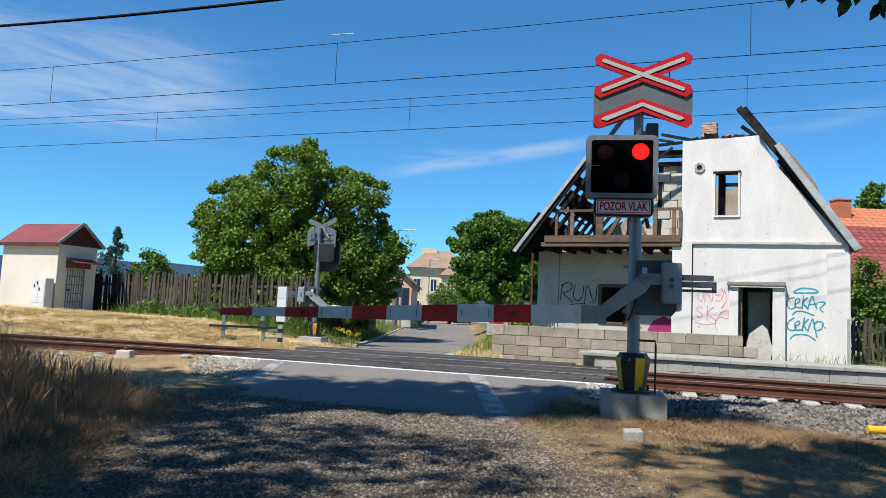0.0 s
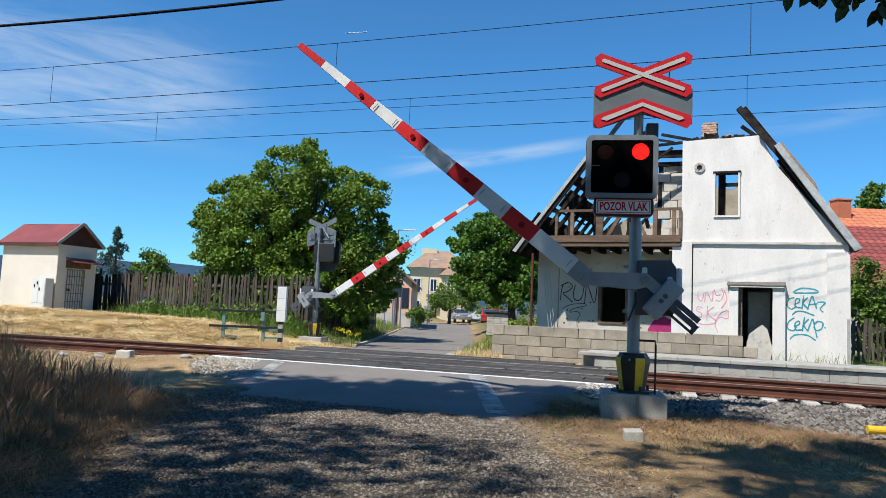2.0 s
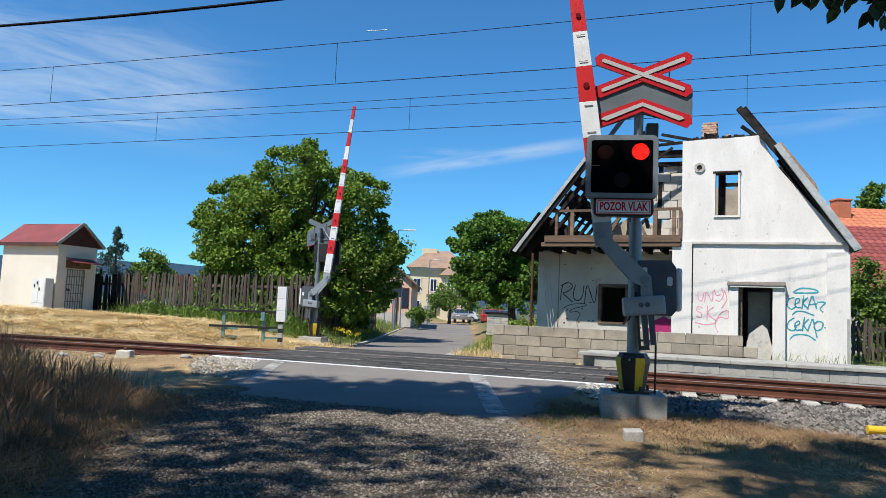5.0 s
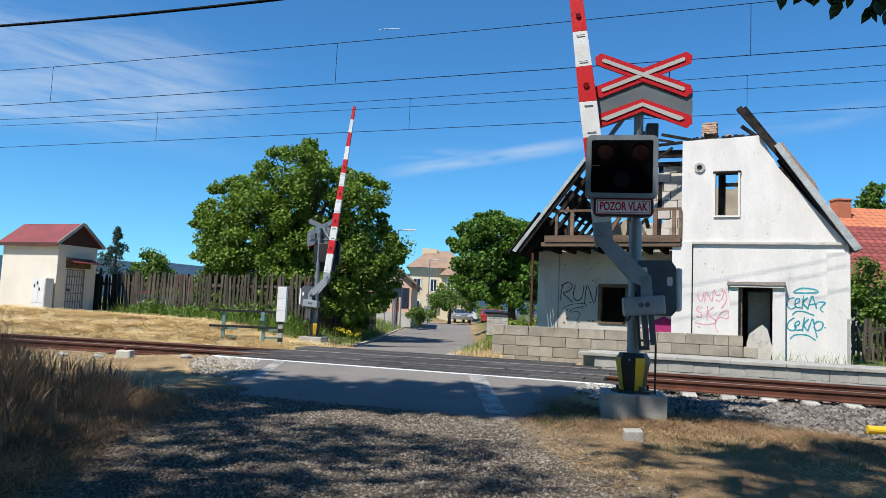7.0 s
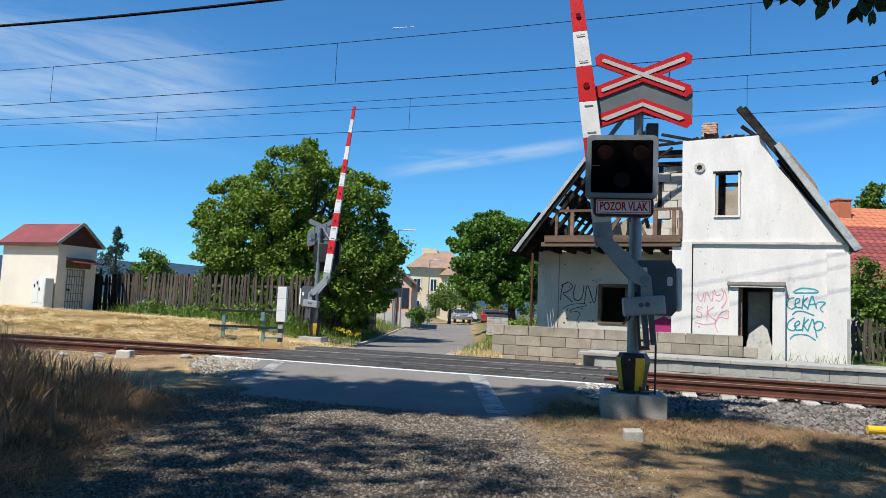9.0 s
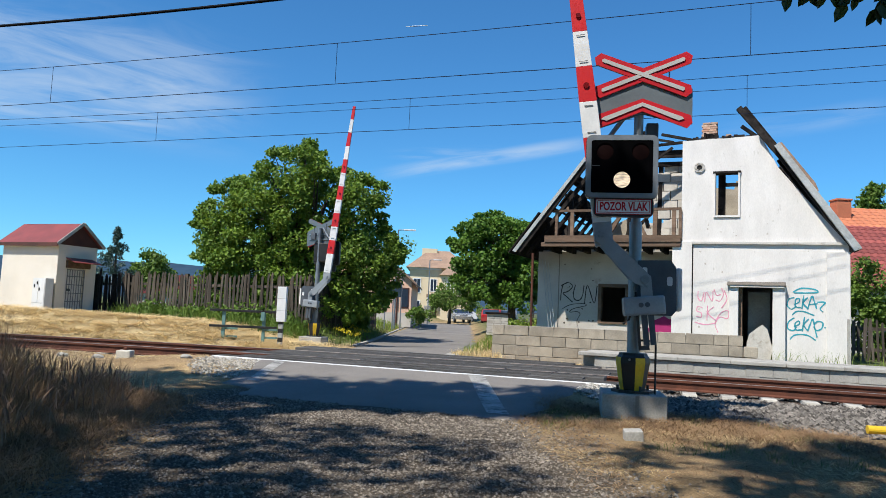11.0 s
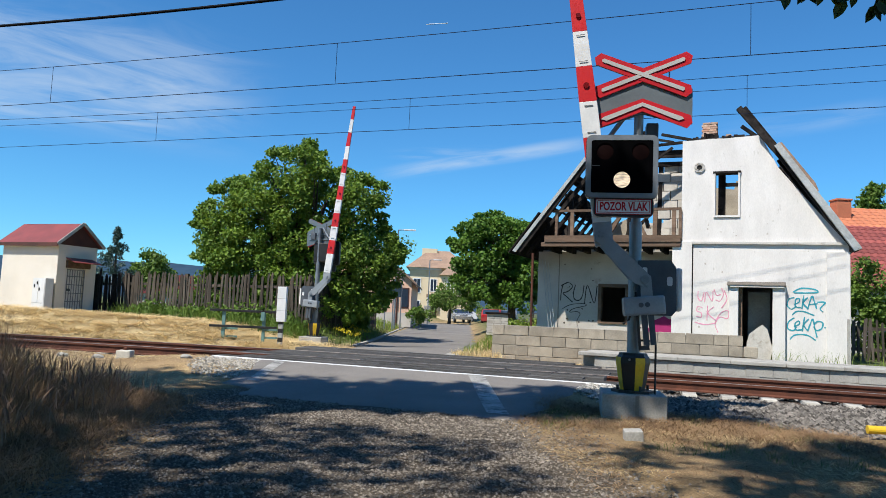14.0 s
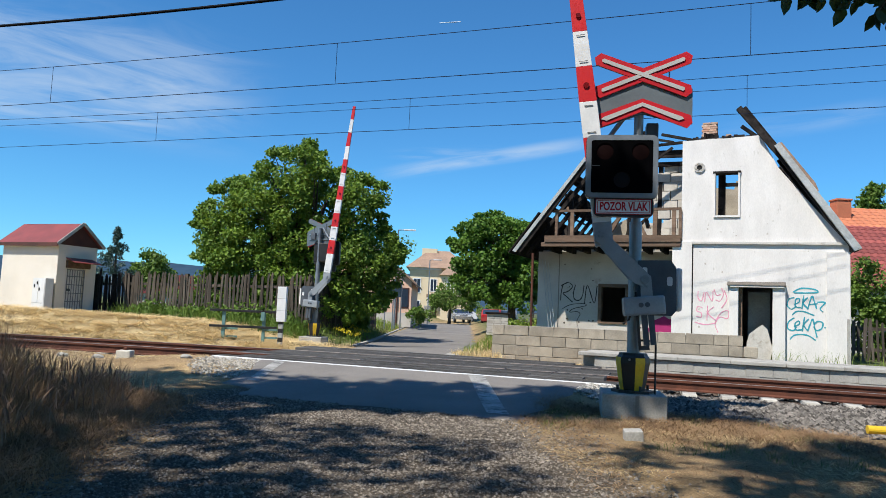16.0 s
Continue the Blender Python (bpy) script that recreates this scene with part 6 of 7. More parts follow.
def tree(name, base, outline, deep, clumps, per, leaf, clump_r, material, label, trunk_r, seed, fork=0.35, category="tree", lens=1.0, axis=ACROSS, sprigs=0, gaps=()):
    """A tapered trunk, limbs to the clumps, and a crown whose uneven edge follows the tree's own habit."""
    g = random.Random(seed)
    base = Vector(base)
    t = thing(name, Matrix.Translation(base), label, category)
    away = Vector((-axis.y, axis.x, 0))
    us, zs = [p[0] for p in outline], [p[1] - base.z for p in outline]
    local = [(u, z) for u, z in zip(us, zs)]
    cu, half = (min(us) + max(us)) / 2, (max(us) - min(us)) / 2
    zmin, zmax = min(zs), max(zs)
    cs, rs = [], []
    tries = 0
    while len(cs) < clumps and tries < 40000:
        tries += 1
        u, z = g.uniform(min(us), max(us)), g.uniform(zmin, zmax)
        r = clump_r * g.uniform(0.6, 1.25)
        if not inside_outline(local, u, z):
            continue
        # keep clumps within the outline by their own size
        if not all(inside_outline(local, u + dx * r * 0.7, z + dz * r * 0.7) for dx, dz in ((1, 0), (-1, 0), (0, 1), (0, -1))) and g.random() < 0.9:
            r *= 0.5
            if not all(inside_outline(local, u + dx * r * 0.8, z + dz * r * 0.8) for dx, dz in ((1, 0), (-1, 0), (0, 1), (0, -1))):
                continue
        k = max(0.0, 1 - ((u - cu) / half) ** 2) ** 0.5
        s = g.choice((-1, 1, -1)) * deep * k * g.uniform(0.25, 1.0)
        c = axis * u + away * s + Vector((0, 0, z))
        # leave out clumps that would shade the chosen sun spots on the ground
        fall = base + c - SUN_FROM * ((base + c).z / SUN_FROM.z)
        if any(math.hypot(fall.x - gx0, fall.y - gy0) < gr for gx0, gy0, gr in gaps):
            continue
        cs.append(c)
        rs.append((r, r, r * 0.75))
    # loose sprays that break the crown's edge
    for i in range(sprigs):
        k = g.randrange(len(local))
        (u0, z0), (u1, z1) = local[k], local[(k + 1) % len(local)]
        f = g.random()
        u, z = u0 + (u1 - u0) * f, z0 + (z1 - z0) * f
        out = Vector((u - cu, z - (zmin + zmax) / 2)).normalized() * g.uniform(-0.25, 0.22)
        if z + out.y < zmin + 0.5:
            continue
        cs.append(axis * (u + out.x) + away * deep * g.uniform(-0.35, 0.25) + Vector((0, 0, z + out.y)))
        r = clump_r * g.uniform(0.3, 0.55)
        rs.append((r * g.uniform(1.0, 1.7), r, r * g.uniform(0.4, 0.7)))
    top = Vector((axis * cu) * 0.4 + Vector((0, 0, zmin + (zmax - zmin) * 0.62)))
    bm = bmesh.new()
    pts = [Vector((0, 0, -0.3)), Vector((0.03, 0.02, 0.4)), Vector((0.06, -0.04, max(zmin, 0.8) * 0.8 + 0.4)), top]
    tube(bm, pts, [trunk_r * 1.35, trunk_r, trunk_r * 0.85, trunk_r * 0.15], 9)
    for c in cs[::3]:
        k = min(0.9, max(fork, (c.z / top.z) * 0.75)) if top.z else fork
        a = pts[2] + (top - pts[2]) * g.uniform(0.0, 0.7)
        a = Vector((a.x, a.y, min(a.z, c.z + 0.2)))
        mid = a.lerp(c, 0.55) + Vector((0, 0, 0.25 * (c - a).length * g.uniform(0, 0.5)))
        tube(bm, [a, mid, c], [trunk_r * 0.4, trunk_r * 0.2, 0.012], 5)
    part("trunk", bm, "bark", t, "grey-brown trunk and limbs")
    ob = leaves("crown", cs, rs, [per] * len(cs), leaf, material, t, seed, lens=lens)
    ob["kind"] = "stuff"
    return t


tree("walnut_tree", (-13.35, 24.16, 0.4), [(-0.35, 7.35), (-1.15, 6.75), (-2.3, 6.05), (-3.35, 5.3), (-4.05, 4.25), (-4.1, 3.03), (-3.8, 1.87), (-3.15, 0.83), (0.36, 0.2), (2.48, 0.5),
      (3.07, 1.96), (3.49, 3.27), (2.5, 4.09), (2.52, 5.7), (1.38, 5.98), (0.61, 6.27), (-0.22, 6.94)], 2.6, 330, 270, 0.118, 0.5, "leaf_a", "broad leafy green tree behind the paling fence", 0.22, 3, lens=1.1, sprigs=110)
tree("maple_tree", (-8.0, 35.47, 0.2), [(-0.77, 6.08), (-2.33, 5.55), (-3.14, 4.37), (-3.18, 3.27), (-2.7, 2.15), (-1.99, 1.5), (-0.68, 1.3), (0.9, 1.2), (1.57, 2.05), (1.47, 4.34), (0.84, 5.6)],
     2.0, 190, 150, 0.15, 0.48, "leaf_b", "dense dark green round-crowned street tree", 0.24, 5, lens=1.4, sprigs=40)
tree("street_tree", (-19.79, 62.23, -0.2), [(-0.15, 3.7), (-1.52, 3.1), (-2.0, 1.92), (-1.3, 0.9), (1.8, 0.85), (2.55, 1.59), (1.7, 3.11)], 1.6, 60, 100, 0.2, 0.6, "leaf_c", "small bright green round street tree", 0.14, 7)
tree("far_shrub", (-16.9, 66.0, -0.25), [(-1.2, 0.1), (-1.4, 1.2), (0.0, 1.9), (1.5, 1.5), (1.8, 0.2)], 1.0, 26, 90, 0.2, 0.5, "grass", "pale green shrub at the street's end", 0.06, 8, category="shrub")
tree("garden_tree", (-35.19, 41.08, 0.6), [(-0.09, 4.19), (-1.43, 2.98), (-2.0, 1.6), (1.8, 1.6), (1.3, 3.3), (1.13, 3.89)], 1.4, 50, 110, 0.22, 0.6, "leaf_c", "green garden tree behind the fence", 0.13, 9)
tree("garden_tree", (-20.5, 30.0, 0.6), [(-2.2, 1.0), (-2.2, 1.9), (-1.2, 2.6), (0.4, 2.3), (1.6, 2.5), (2.6, 2.2), (3.4, 1.0)], 1.2, 60, 110, 0.18, 0.5, "leaf_c", "low leafy garden trees behind the fence", 0.1, 10)
tree("far_tree", (10.34, 45.0, 0.2), [(0.0, 9.3), (-0.7, 8.6), (-0.9, 7.4), (0.9, 7.4), (0.8, 8.7)], 0.8, 26, 90, 0.2, 0.45, "leaf_c", "treetop rising behind an orange roof", 0.16, 12)
tree("shrub", (5.75, 24.6, 0.1), [(-0.9, 0.2), (-1.1, 1.5), (-0.8, 3.0), (-0.3, 3.6), (0.1, 2.6), (0.6, 2.2), (1.6, 2.5), (2.2, 1.6), (2.4, 0.2)], 0.9, 80, 120, 0.13, 0.42, "leaf_c", "dark green climbing shrubs beside the ruin", 0.07, 13, category="shrub")
tree("shrub", (-12.6, 26.0, 0.2), [(-0.9, 0.1), (-1.0, 1.7), (0.1, 2.7), (0.7, 2.0), (1.0, 1.0), (0.9, 0.1)], 0.8, 44, 130, 0.14, 0.4, "leaf_a", "leafy dark shrub by the street fence", 0.06, 14, category="shrub")
tree("shrub", (-15.0, 41.0, 0.3), [(-0.8, 0.1), (-0.8, 0.8), (0.0, 1.2), (0.8, 0.8), (1.0, 0.1)], 0.6, 20, 110, 0.14, 0.4, "leaf_c", "low green hedge by the peach house", 0.05, 15, category="shrub")
tree("shrub", (-6.0, 31.0, 0.2), [(-1.6, 0.1), (-1.5, 0.7), (-0.4, 0.9), (0.6, 0.8), (1.6, 0.9), (1.8, 0.1)], 0.8, 30, 90, 0.12, 0.3, "grass", "overgrown green weeds behind the block wall", 0.04, 16, category="shrub")
tree("shrub", (-15.2, 22.4, 0.35), [(-3.2, 0.3), (-3.2, 1.25), (-1.9, 1.5), (-0.6, 1.15), (0.8, 1.55), (2.2, 1.4), (3.0, 1.5), (3.2, 0.3)], 0.5, 80, 90, 0.12, 0.34, "leaf_c", "dense garden growth behind the paling fence", 0.05, 18, category="shrub")
# trees behind the camera, whose shade falls over the forecourt
# ground spots kept sunlit by gaps cut into the unseen crowns
SUN_SPOTS = ((-2.6, 3.85, 0.55), (-3.1, 4.6, 0.45), (-2.35, 5.1, 0.4), (-1.75, 4.2, 0.45), (0.15, 5.35, 0.5))
tree("shade_tree", (-8.5, -0.6, -0.15), [(-5.2, 6.6), (-4.6, 8.6), (-1.8, 10.0), (1.5, 9.9), (4.4, 8.8), (5.2, 6.6), (2.5, 5.6), (-2.5, 5.6)], 4.4, 92, 160, 0.27, 1.05, "leaf_b", "tall leafy tree shading the gravel", 0.35, 21, axis=Vector((0.78, -0.62, 0)), gaps=SUN_SPOTS)
tree("shade_tree", (-1.4, -4.6, -0.15), [(-4.8, 6.2), (-4.2, 8.4), (-1.6, 9.8), (1.5, 9.6), (4.0, 8.2), (4.6, 6.0), (2.0, 5.4), (-2.5, 5.4)], 4.2, 54, 150, 0.27, 1.0, "leaf_b", "tall leafy tree shading the gravel", 0.33, 22, axis=Vector((0.78, -0.62, 0)), gaps=SUN_SPOTS)


tree("shade_tree", (-5.7, 3.3, -0.15), [(-3.4, 8.0), (-2.6, 9.2), (0.5, 9.8), (3.6, 9.4), (4.6, 8.6), (4.2, 7.8), (0.5, 7.4)], 0.8, 76, 150, 0.22, 0.55, "leaf_b", "tall leafy tree shading the gravel", 0.3, 23, axis=Vector((1, 0.33, 0)).normalized(), gaps=SUN_SPOTS)
tree("shade_tree", (0.0, -2.2, -0.15), [(-1.0, 6.4), (-0.6, 8.0), (1.4, 8.9), (4.4, 8.4), (5.7, 7.4), (4.6, 6.1), (0.8, 5.7)], 3.1, 66, 150, 0.25, 0.8, "leaf_b", "tall leafy tree shading the verge", 0.28, 24, axis=Vector((0.2, 0.98, 0)).normalized(), gaps=SUN_SPOTS)


# unseen leaf clumps added up-sun of the ground spots that should darken
shade = []
for sx, sy in ((-3.85, 3.4), (-1.3, 4.7), (0.9, 6.2), (-1.9, 3.5), (-2.6, 5.0), (-3.7, 5.4), (-1.9, 5.6), (-2.9, 5.9), (-4.1, 6.1), (-1.2, 3.6)):
    shade.append(Vector((sx, sy, 0)) + SUN_FROM * (8.2 / SUN_FROM.z))
limb = thing("shade_tree", pose(-4.4, -3.0, -0.15), "unseen slender tree added to shade the gravel", "tree")
sb = bmesh.new()
tube(sb, [(0, 0, -0.2), (0.05, 0.1, 3.0), (-0.1, 0.6, 6.2), (-0.2, 1.4, 8.0)], [0.2, 0.16, 0.11, 0.03], 9)
for c in shade:
    q = c - Vector((-4.4, -3.0, -0.15))
    tube(sb, [(-0.1, 0.6, 6.2), Vector((-0.1, 0.6, 6.2)).lerp(q, 0.5) + Vector((0, 0, 0.3)), q], [0.05, 0.03, 0.01], 5)
part("trunk", sb, "bark", limb, "grey-brown trunk and limbs")
ob = leaves("crown", [c - Vector((-4.4, -3.0, -0.15)) for c in shade], [(0.62, 0.62, 0.35)] * len(shade), [130] * len(shade), 0.2, "leaf_b", limb, 77, hollow=0.2)
ob["kind"] = "stuff"
# unseen dense trees added behind the camera to cut the sky's light
for wx, wy, seed in ((-9.5, -10.5, 41), (-2.5, -12.5, 42), (5.0, -10.5, 43)):
    tree("wood_tree", (wx, wy, -0.15), [(-4.6, 2.2), (-4.9, 7.0), (-3.4, 10.2), (0.0, 11.6), (3.6, 10.0), (4.9, 6.6), (4.4, 2.0)], 2.6, 120, 90, 0.36, 1.25, "leaf_b", "unseen tall dense tree added to screen off sky light", 0.35, seed, axis=Vector((1, 0, 0)))


def spruce(base, h, r, seed, label):
    g = random.Random(seed)
    t = thing("spruce_tree", pose(*base), label, "tree")
    part("trunk", rod(bmesh.new(), (0, 0, -0.2), (0, 0, h), 0.14, 0.02, 8), "bark", t)
    cs, rs = [], []
    for i in range(90):
        k = g.random() ** 0.8
        a = g.uniform(0, 6.283)
        rad = r * (1 - k) * g.uniform(0.35, 1.0)
        cs.append((rad * math.cos(a), rad * math.sin(a), 0.3 + k * (h - 0.3) - rad * 0.12))
        rs.append((0.45 * (1.1 - k), 0.45 * (1.1 - k), 0.14))
    ob = leaves("crown", cs, rs, [70] * len(cs), 0.16, "needle", t, seed, droop=0.5, lens=0.6)
    ob["kind"] = "stuff"


spruce((-34.0, 36.2, 0.6), 4.75, 2.3, 3, "blue-green spruce tree beside the hut")


# ---- the swaying twig over the camera ----
def twig(name, root, sprays, seed, label):
    t = thing(name, pose(*root), label, "branch")
    g = random.Random(seed)
    bm = bmesh.new()
    v, f = [], []
    for s in sprays:
        p0, p1 = Vector(s[0]), Vector(s[1])
        mid = p0.lerp(p1, 0.5) + Vector((0, 0, 0.02))
        tube(bm, [p0, mid, p1], [0.006, 0.004, 0.002], 5)
        n = s[2]
        for i in range(n):
            k = (i + 0.6) / n
            p = (p0.lerp(mid, k * 2) if k < 0.5 else mid.lerp(p1, k * 2 - 1))
            d = Vector((g.uniform(-0.8, 0.8), g.uniform(-0.6, 0.6), g.uniform(-1.0, -0.25))).normalized()
            side = d.cross(Vector((g.uniform(-0.5, 0.5), -1, g.uniform(-0.3, 0.3)))).normalized()
            ln = g.uniform(0.075, 0.125)
            w = ln * 0.24
            o = len(v)
            nrm = side.cross(d) * ln * 0.06
            v += [tuple(q) for q in (p, p + d * ln * 0.3 + side * w, p + d * ln * 0.65 + side * w * 0.85, p + d * ln, p + d * ln * 0.65 - side * w * 0.85, p + d * ln * 0.3 - side * w, p + d * ln * 0.5 - nrm)]
            f += [(o, o + 1, o + 6), (o + 1, o + 2, o + 6), (o + 2, o + 3, o + 6), (o + 3, o + 4, o + 6), (o + 4, o + 5, o + 6), (o + 5, o, o + 6)]
    part("stem", bm, "bark", t)
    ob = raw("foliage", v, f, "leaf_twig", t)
    ob["kind"] = "stuff"
    return t


def sway(ob, home, rows):
    """Rows of seconds, then how far it has swung across and down, in centimetres."""
    home = Vector(home)
    MOVES.append((ob, [(s, Matrix.Translation(home + ACROSS * dx * 0.01 + Vector((0, 0, -dz * 0.01))) @ pose(0, 0, 0, 0, dz * 0.6, 0)) for s, dx, dz in rows]))


TWIG = (0.74, 3.82, 2.58)
tw = twig("leafy_twig", TWIG, [((0.35, 0.1, 0.16), (0.0, 0.0, 0.0), 13), ((0.3, 0.1, 0.14), (0.14, 0.02, -0.06), 14), ((0.28, 0.1, 0.12), (0.2, 0.0, -0.1), 13), ((0.25, 0.1, 0.16), (-0.1, -0.05, 0.04), 12), ((0.1, 0.05, 0.12), (-0.3, -0.1, 0.05), 14), ((0.2, 0.05, 0.12), (-0.18, -0.06, 0.07), 13)], 4, "leafy twig with shade-darkened leaves hanging into the view")
sway(tw, TWIG, [(0, 5, -6), (0.5, 4, -3), (1.0, 5, 0), (1.5, 2, -4), (2.0, 4, -3), (2.5, 2, 3), (3.0, 0, -1), (3.5, -1, 0), (4.0, -3, -4), (5.2, 0, -2), (6.5, -1, -4), (7.0, 1, -4.5), (7.5, 0, -4), (8.0, -4, -3),
                (8.5, -5, -6.5), (9.0, -6, -4), (10.2, 0, -3), (11.5, 4, -3.5), (12.0, 4, -1.5), (12.5, 6, -5.5), (13.0, 3, -3), (13.5, 3, -2), (14.0, 3, -5), (14.5, 1, -2), (15.0, 2, -1.5), (15.5, 3, -2), (16.0, 3, -1)])
LOW = (1.07, 3.93, 2.27)
lw = twig("leafy_twig", LOW, [((0.25, 0.08, 0.12), (-0.03, 0.0, -0.02), 9), ((0.2, 0.05, 0.08), (0.02, 0.0, -0.05), 6)], 9, "leafy twig tip with shade-darkened leaves swinging into the view")
sway(lw, LOW, [(0, 16, 0), (3.0, 14, 0), (3.5, 9, 0), (4.0, 15, 0), (7.0, 15, -3), (7.6, 4, 0), (8.0, -19, 1), (8.5, -17, 1), (9.0, -13, 1), (9.6, 6, 0), (11.0, 18, 0), (16, 18, 0)])


# ---- street beyond the crossing ----
def facade_window(parent, x0, x1, z0, z1, y, panes=2):
    w = part("window", new_box(x0 - 0.08, x1 + 0.08, y - 0.05, y + 0.05, z0 - 0.08, z1 + 0.08, bevel=0.01), "sign_white", parent, "white-framed window")
    step = (x1 - x0) / panes
    for i in range(panes):
        part("pane", new_box(x0 + i * step + 0.03, x0 + (i + 1) * step - 0.03, y - 0.065, y - 0.045, z0, z1), "glass_far", w, "dark glass pane")


def hip_roof(parent, x0, x1, y0, y1, z0, z1, inset, material, label):
    bm = bmesh.new()
    ym = (y0 + y1) / 2
    lo = [bm.verts.new(p) for p in ((x0, y0, z0), (x1, y0, z0), (x1, y1, z0), (x0, y1, z0))]
    a, b = bm.verts.new((x0 + inset, ym, z1)), bm.verts.new((x1 - inset, ym, z1))
    for q in ((lo[0], lo[1], b, a), (lo[2], lo[3], a, b), (lo[1], lo[2], b), (lo[3], lo[0], a), (lo[3], lo[2], lo[1], lo[0])):
        bm.faces.new(q)
    bmesh.ops.recalc_face_normals(bm, faces=bm.faces)
    return part("roof", bm, material, parent, label)


def street_houses():
    t = thing("cream_house", pose(-28.8, 75.1, -0.3, 0, 0, 18.4), "cream villa with a brown hipped roof down the street", "house")
    part("wall", new_box(0, 6.4, 0, 8, 0, 6.05), "cream", t, "cream rendered wall")
    part("wing", new_box(3.6, 6.7, -1.2, -0.01, 0, 5.2), "cream", t, "cream projecting bay")
    hip_roof(t, -0.45, 6.9, -0.5, 8.5, 6.0, 8.3, 2.4, "tile_brown", "brown tiled hipped roof")
    hip_roof(t, 3.4, 7.0, -1.6, 1.5, 5.2, 6.4, 1.2, "tile_brown", "small brown tiled roof")
    part("chimney", new_box(1.2, 3.0, 3.4, 4.4, 7.6, 8.5), "cream", t, "wide pale chimney")
    part("cornice", new_box(-0.15, 3.55, -0.16, 0.0, 5.75, 6.0), "plaster", t)
    part("arched_gable", prism(bmesh.new(), [(0.3, 5.3), (1.9, 5.3), (1.75, 5.7), (1.4, 6.0), (1.1, 6.35), (0.8, 6.0), (0.45, 5.7)], -0.12, 0.0), "cream", t, "curved cream gable")
    facade_window(t, 0.45, 1.25, 3.2, 4.7, 0.0)
    facade_window(t, 0.45, 1.25, 0.9, 2.2, 0.0)
    facade_window(t, 2.4, 3.1, 3.4, 4.7, 0.0)
    facade_window(t, 4.3, 5.0, 3.2, 4.4, -1.2)
    facade_window(t, 5.4, 6.1, 3.2, 4.4, -1.2)
    part("porch", new_box(2.0, 4.0, -1.0, -0.01, 2.7, 3.0), "tile_brown", t, "tiled porch roof")
    part("porch_post", new_box(2.1, 2.25, -0.95, -0.8, 0, 2.7), "plaster", t)
    part("porch_door", new_box(2.4, 3.2, -0.06, 0.02, 0, 2.3), "brown", t, "brown front door")

    p = thing("peach_house", pose(-16.05, 42.3, 0.4, 0, 0, 18.4), "low peach rendered gable house beside the street", "house")
    gable = [(-7.0, -0.6), (0.0, -0.6), (0.0, 2.3), (-3.5, 5.15), (-7.0, 2.3)]
    part("gable_wall", prism(bmesh.new(), gable, 0, 0.4), "pink", p, "peach rendered gable wall")
    part("side_wall", new_box(-0.35, 0.0, 0.41, 12, -0.6, 2.3), "pink", p, "peach rendered side wall")
    part("plinth", new_box(-7.03, 0.03, -0.04, 0.2, -0.6, 0.3), "recess", p, "grey plinth")
    for s in (-1, 1):
        bm = prism(bmesh.new(), [(-3.5, 5.2), (-3.5 + s * 3.85, 2.06), (-3.5 + s * 3.85, 2.2), (-3.5, 5.38)], -0.35, 12.3)
        part("roof", bm, "tile_brown", p, "brown tiled roof slope")
    part("downpipe", rod(bmesh.new(), (-0.9, -0.07, -0.5), (-0.9, -0.07, 2.8), 0.05, 0.05, 8), "brown", p, "brown downpipe")
    for x in (-1.9, -0.65):
        w = part("window", new_box(x, x + 0.5, -0.03, 0.03, 0.6, 1.9), "brown", p, "brown-framed window")
        part("pane", new_box(x + 0.06, x + 0.44, -0.045, -0.03, 0.68, 1.82), "glass_far", w)
    n = thing("notice_board", pose(-13.6, 33.3, 0.2, 0, 0, 24), "dark glazed notice board on two posts by the street", "notice board")
    part("panel", new_box(-0.4, 0.4, -0.05, 0.05, 1.35, 2.1, bevel=0.01), "glass_far", n, "dark glazed panel")
    for x in (-0.4, 0.0, 0.4):
        part("post", new_box(x - 0.03, x + 0.03, -0.04, 0.04, -0.3, 2.25), "steel", n)

    s = thing("street_lamp", pose(-15.0, 37.0, 0.0, 0, 0, 18), "slim grey street lamp with a flat arm", "street lamp", group="street lamps")
    part("pole", rod(bmesh.new(), (0, 0, -0.2), (0, 0, 5.4), 0.055, 0.04, 10), "steel", s)
    part("arm", rod(bmesh.new(), (0, 0, 5.4), (0.85, 0, 5.45), 0.03, 0.03, 8), "steel", s)
    part("lamp_head", new_box(0.3, 1.0, -0.08, 0.08, 5.38, 5.46, bevel=0.02), "pale_grey", s, "flat pale lamp head")
    copy_thing(s, pose(-20.0, 56.8, -0.2, 0, 0, 18))
    for i, (x, y) in enumerate(((-20.4, 57.5), (-20.9, 59.2), (-21.4, 60.9))):
        f = thing("gate_pier", pose(x, y, -0.2, 0, 0, 18), "grey garden gate pier by the street", "pier", group="gate piers")
        part("pier", new_box(-0.2, 0.2, -0.2, 0.2, -0.2, 1.5, bevel=0.03), "concrete", f)
    b = thing("brick_pier", pose(-7.15, 29.2, 0.05, 0, 0, 18), "pale brick gate pier behind the block wall", "pier")
    part("core", new_box(-0.42, 0.42, -0.3, 0.3, -0.2, 0.86), "mortar", b)
    like = None
    for r in range(9):
        for c in range(3):
            m = pose(-0.44 + c * 0.295 + (0.0 if r % 2 else -0.02), -0.33, 0.0 + r * 0.098)
            if like is None:
                like = part("brick", new_box(0, 0.28, 0, 0.12, 0, 0.088, bevel=0.006), "plaster_edge", b)
                like.matrix_basis = m
            else:
                piece("brick", like, m, b)
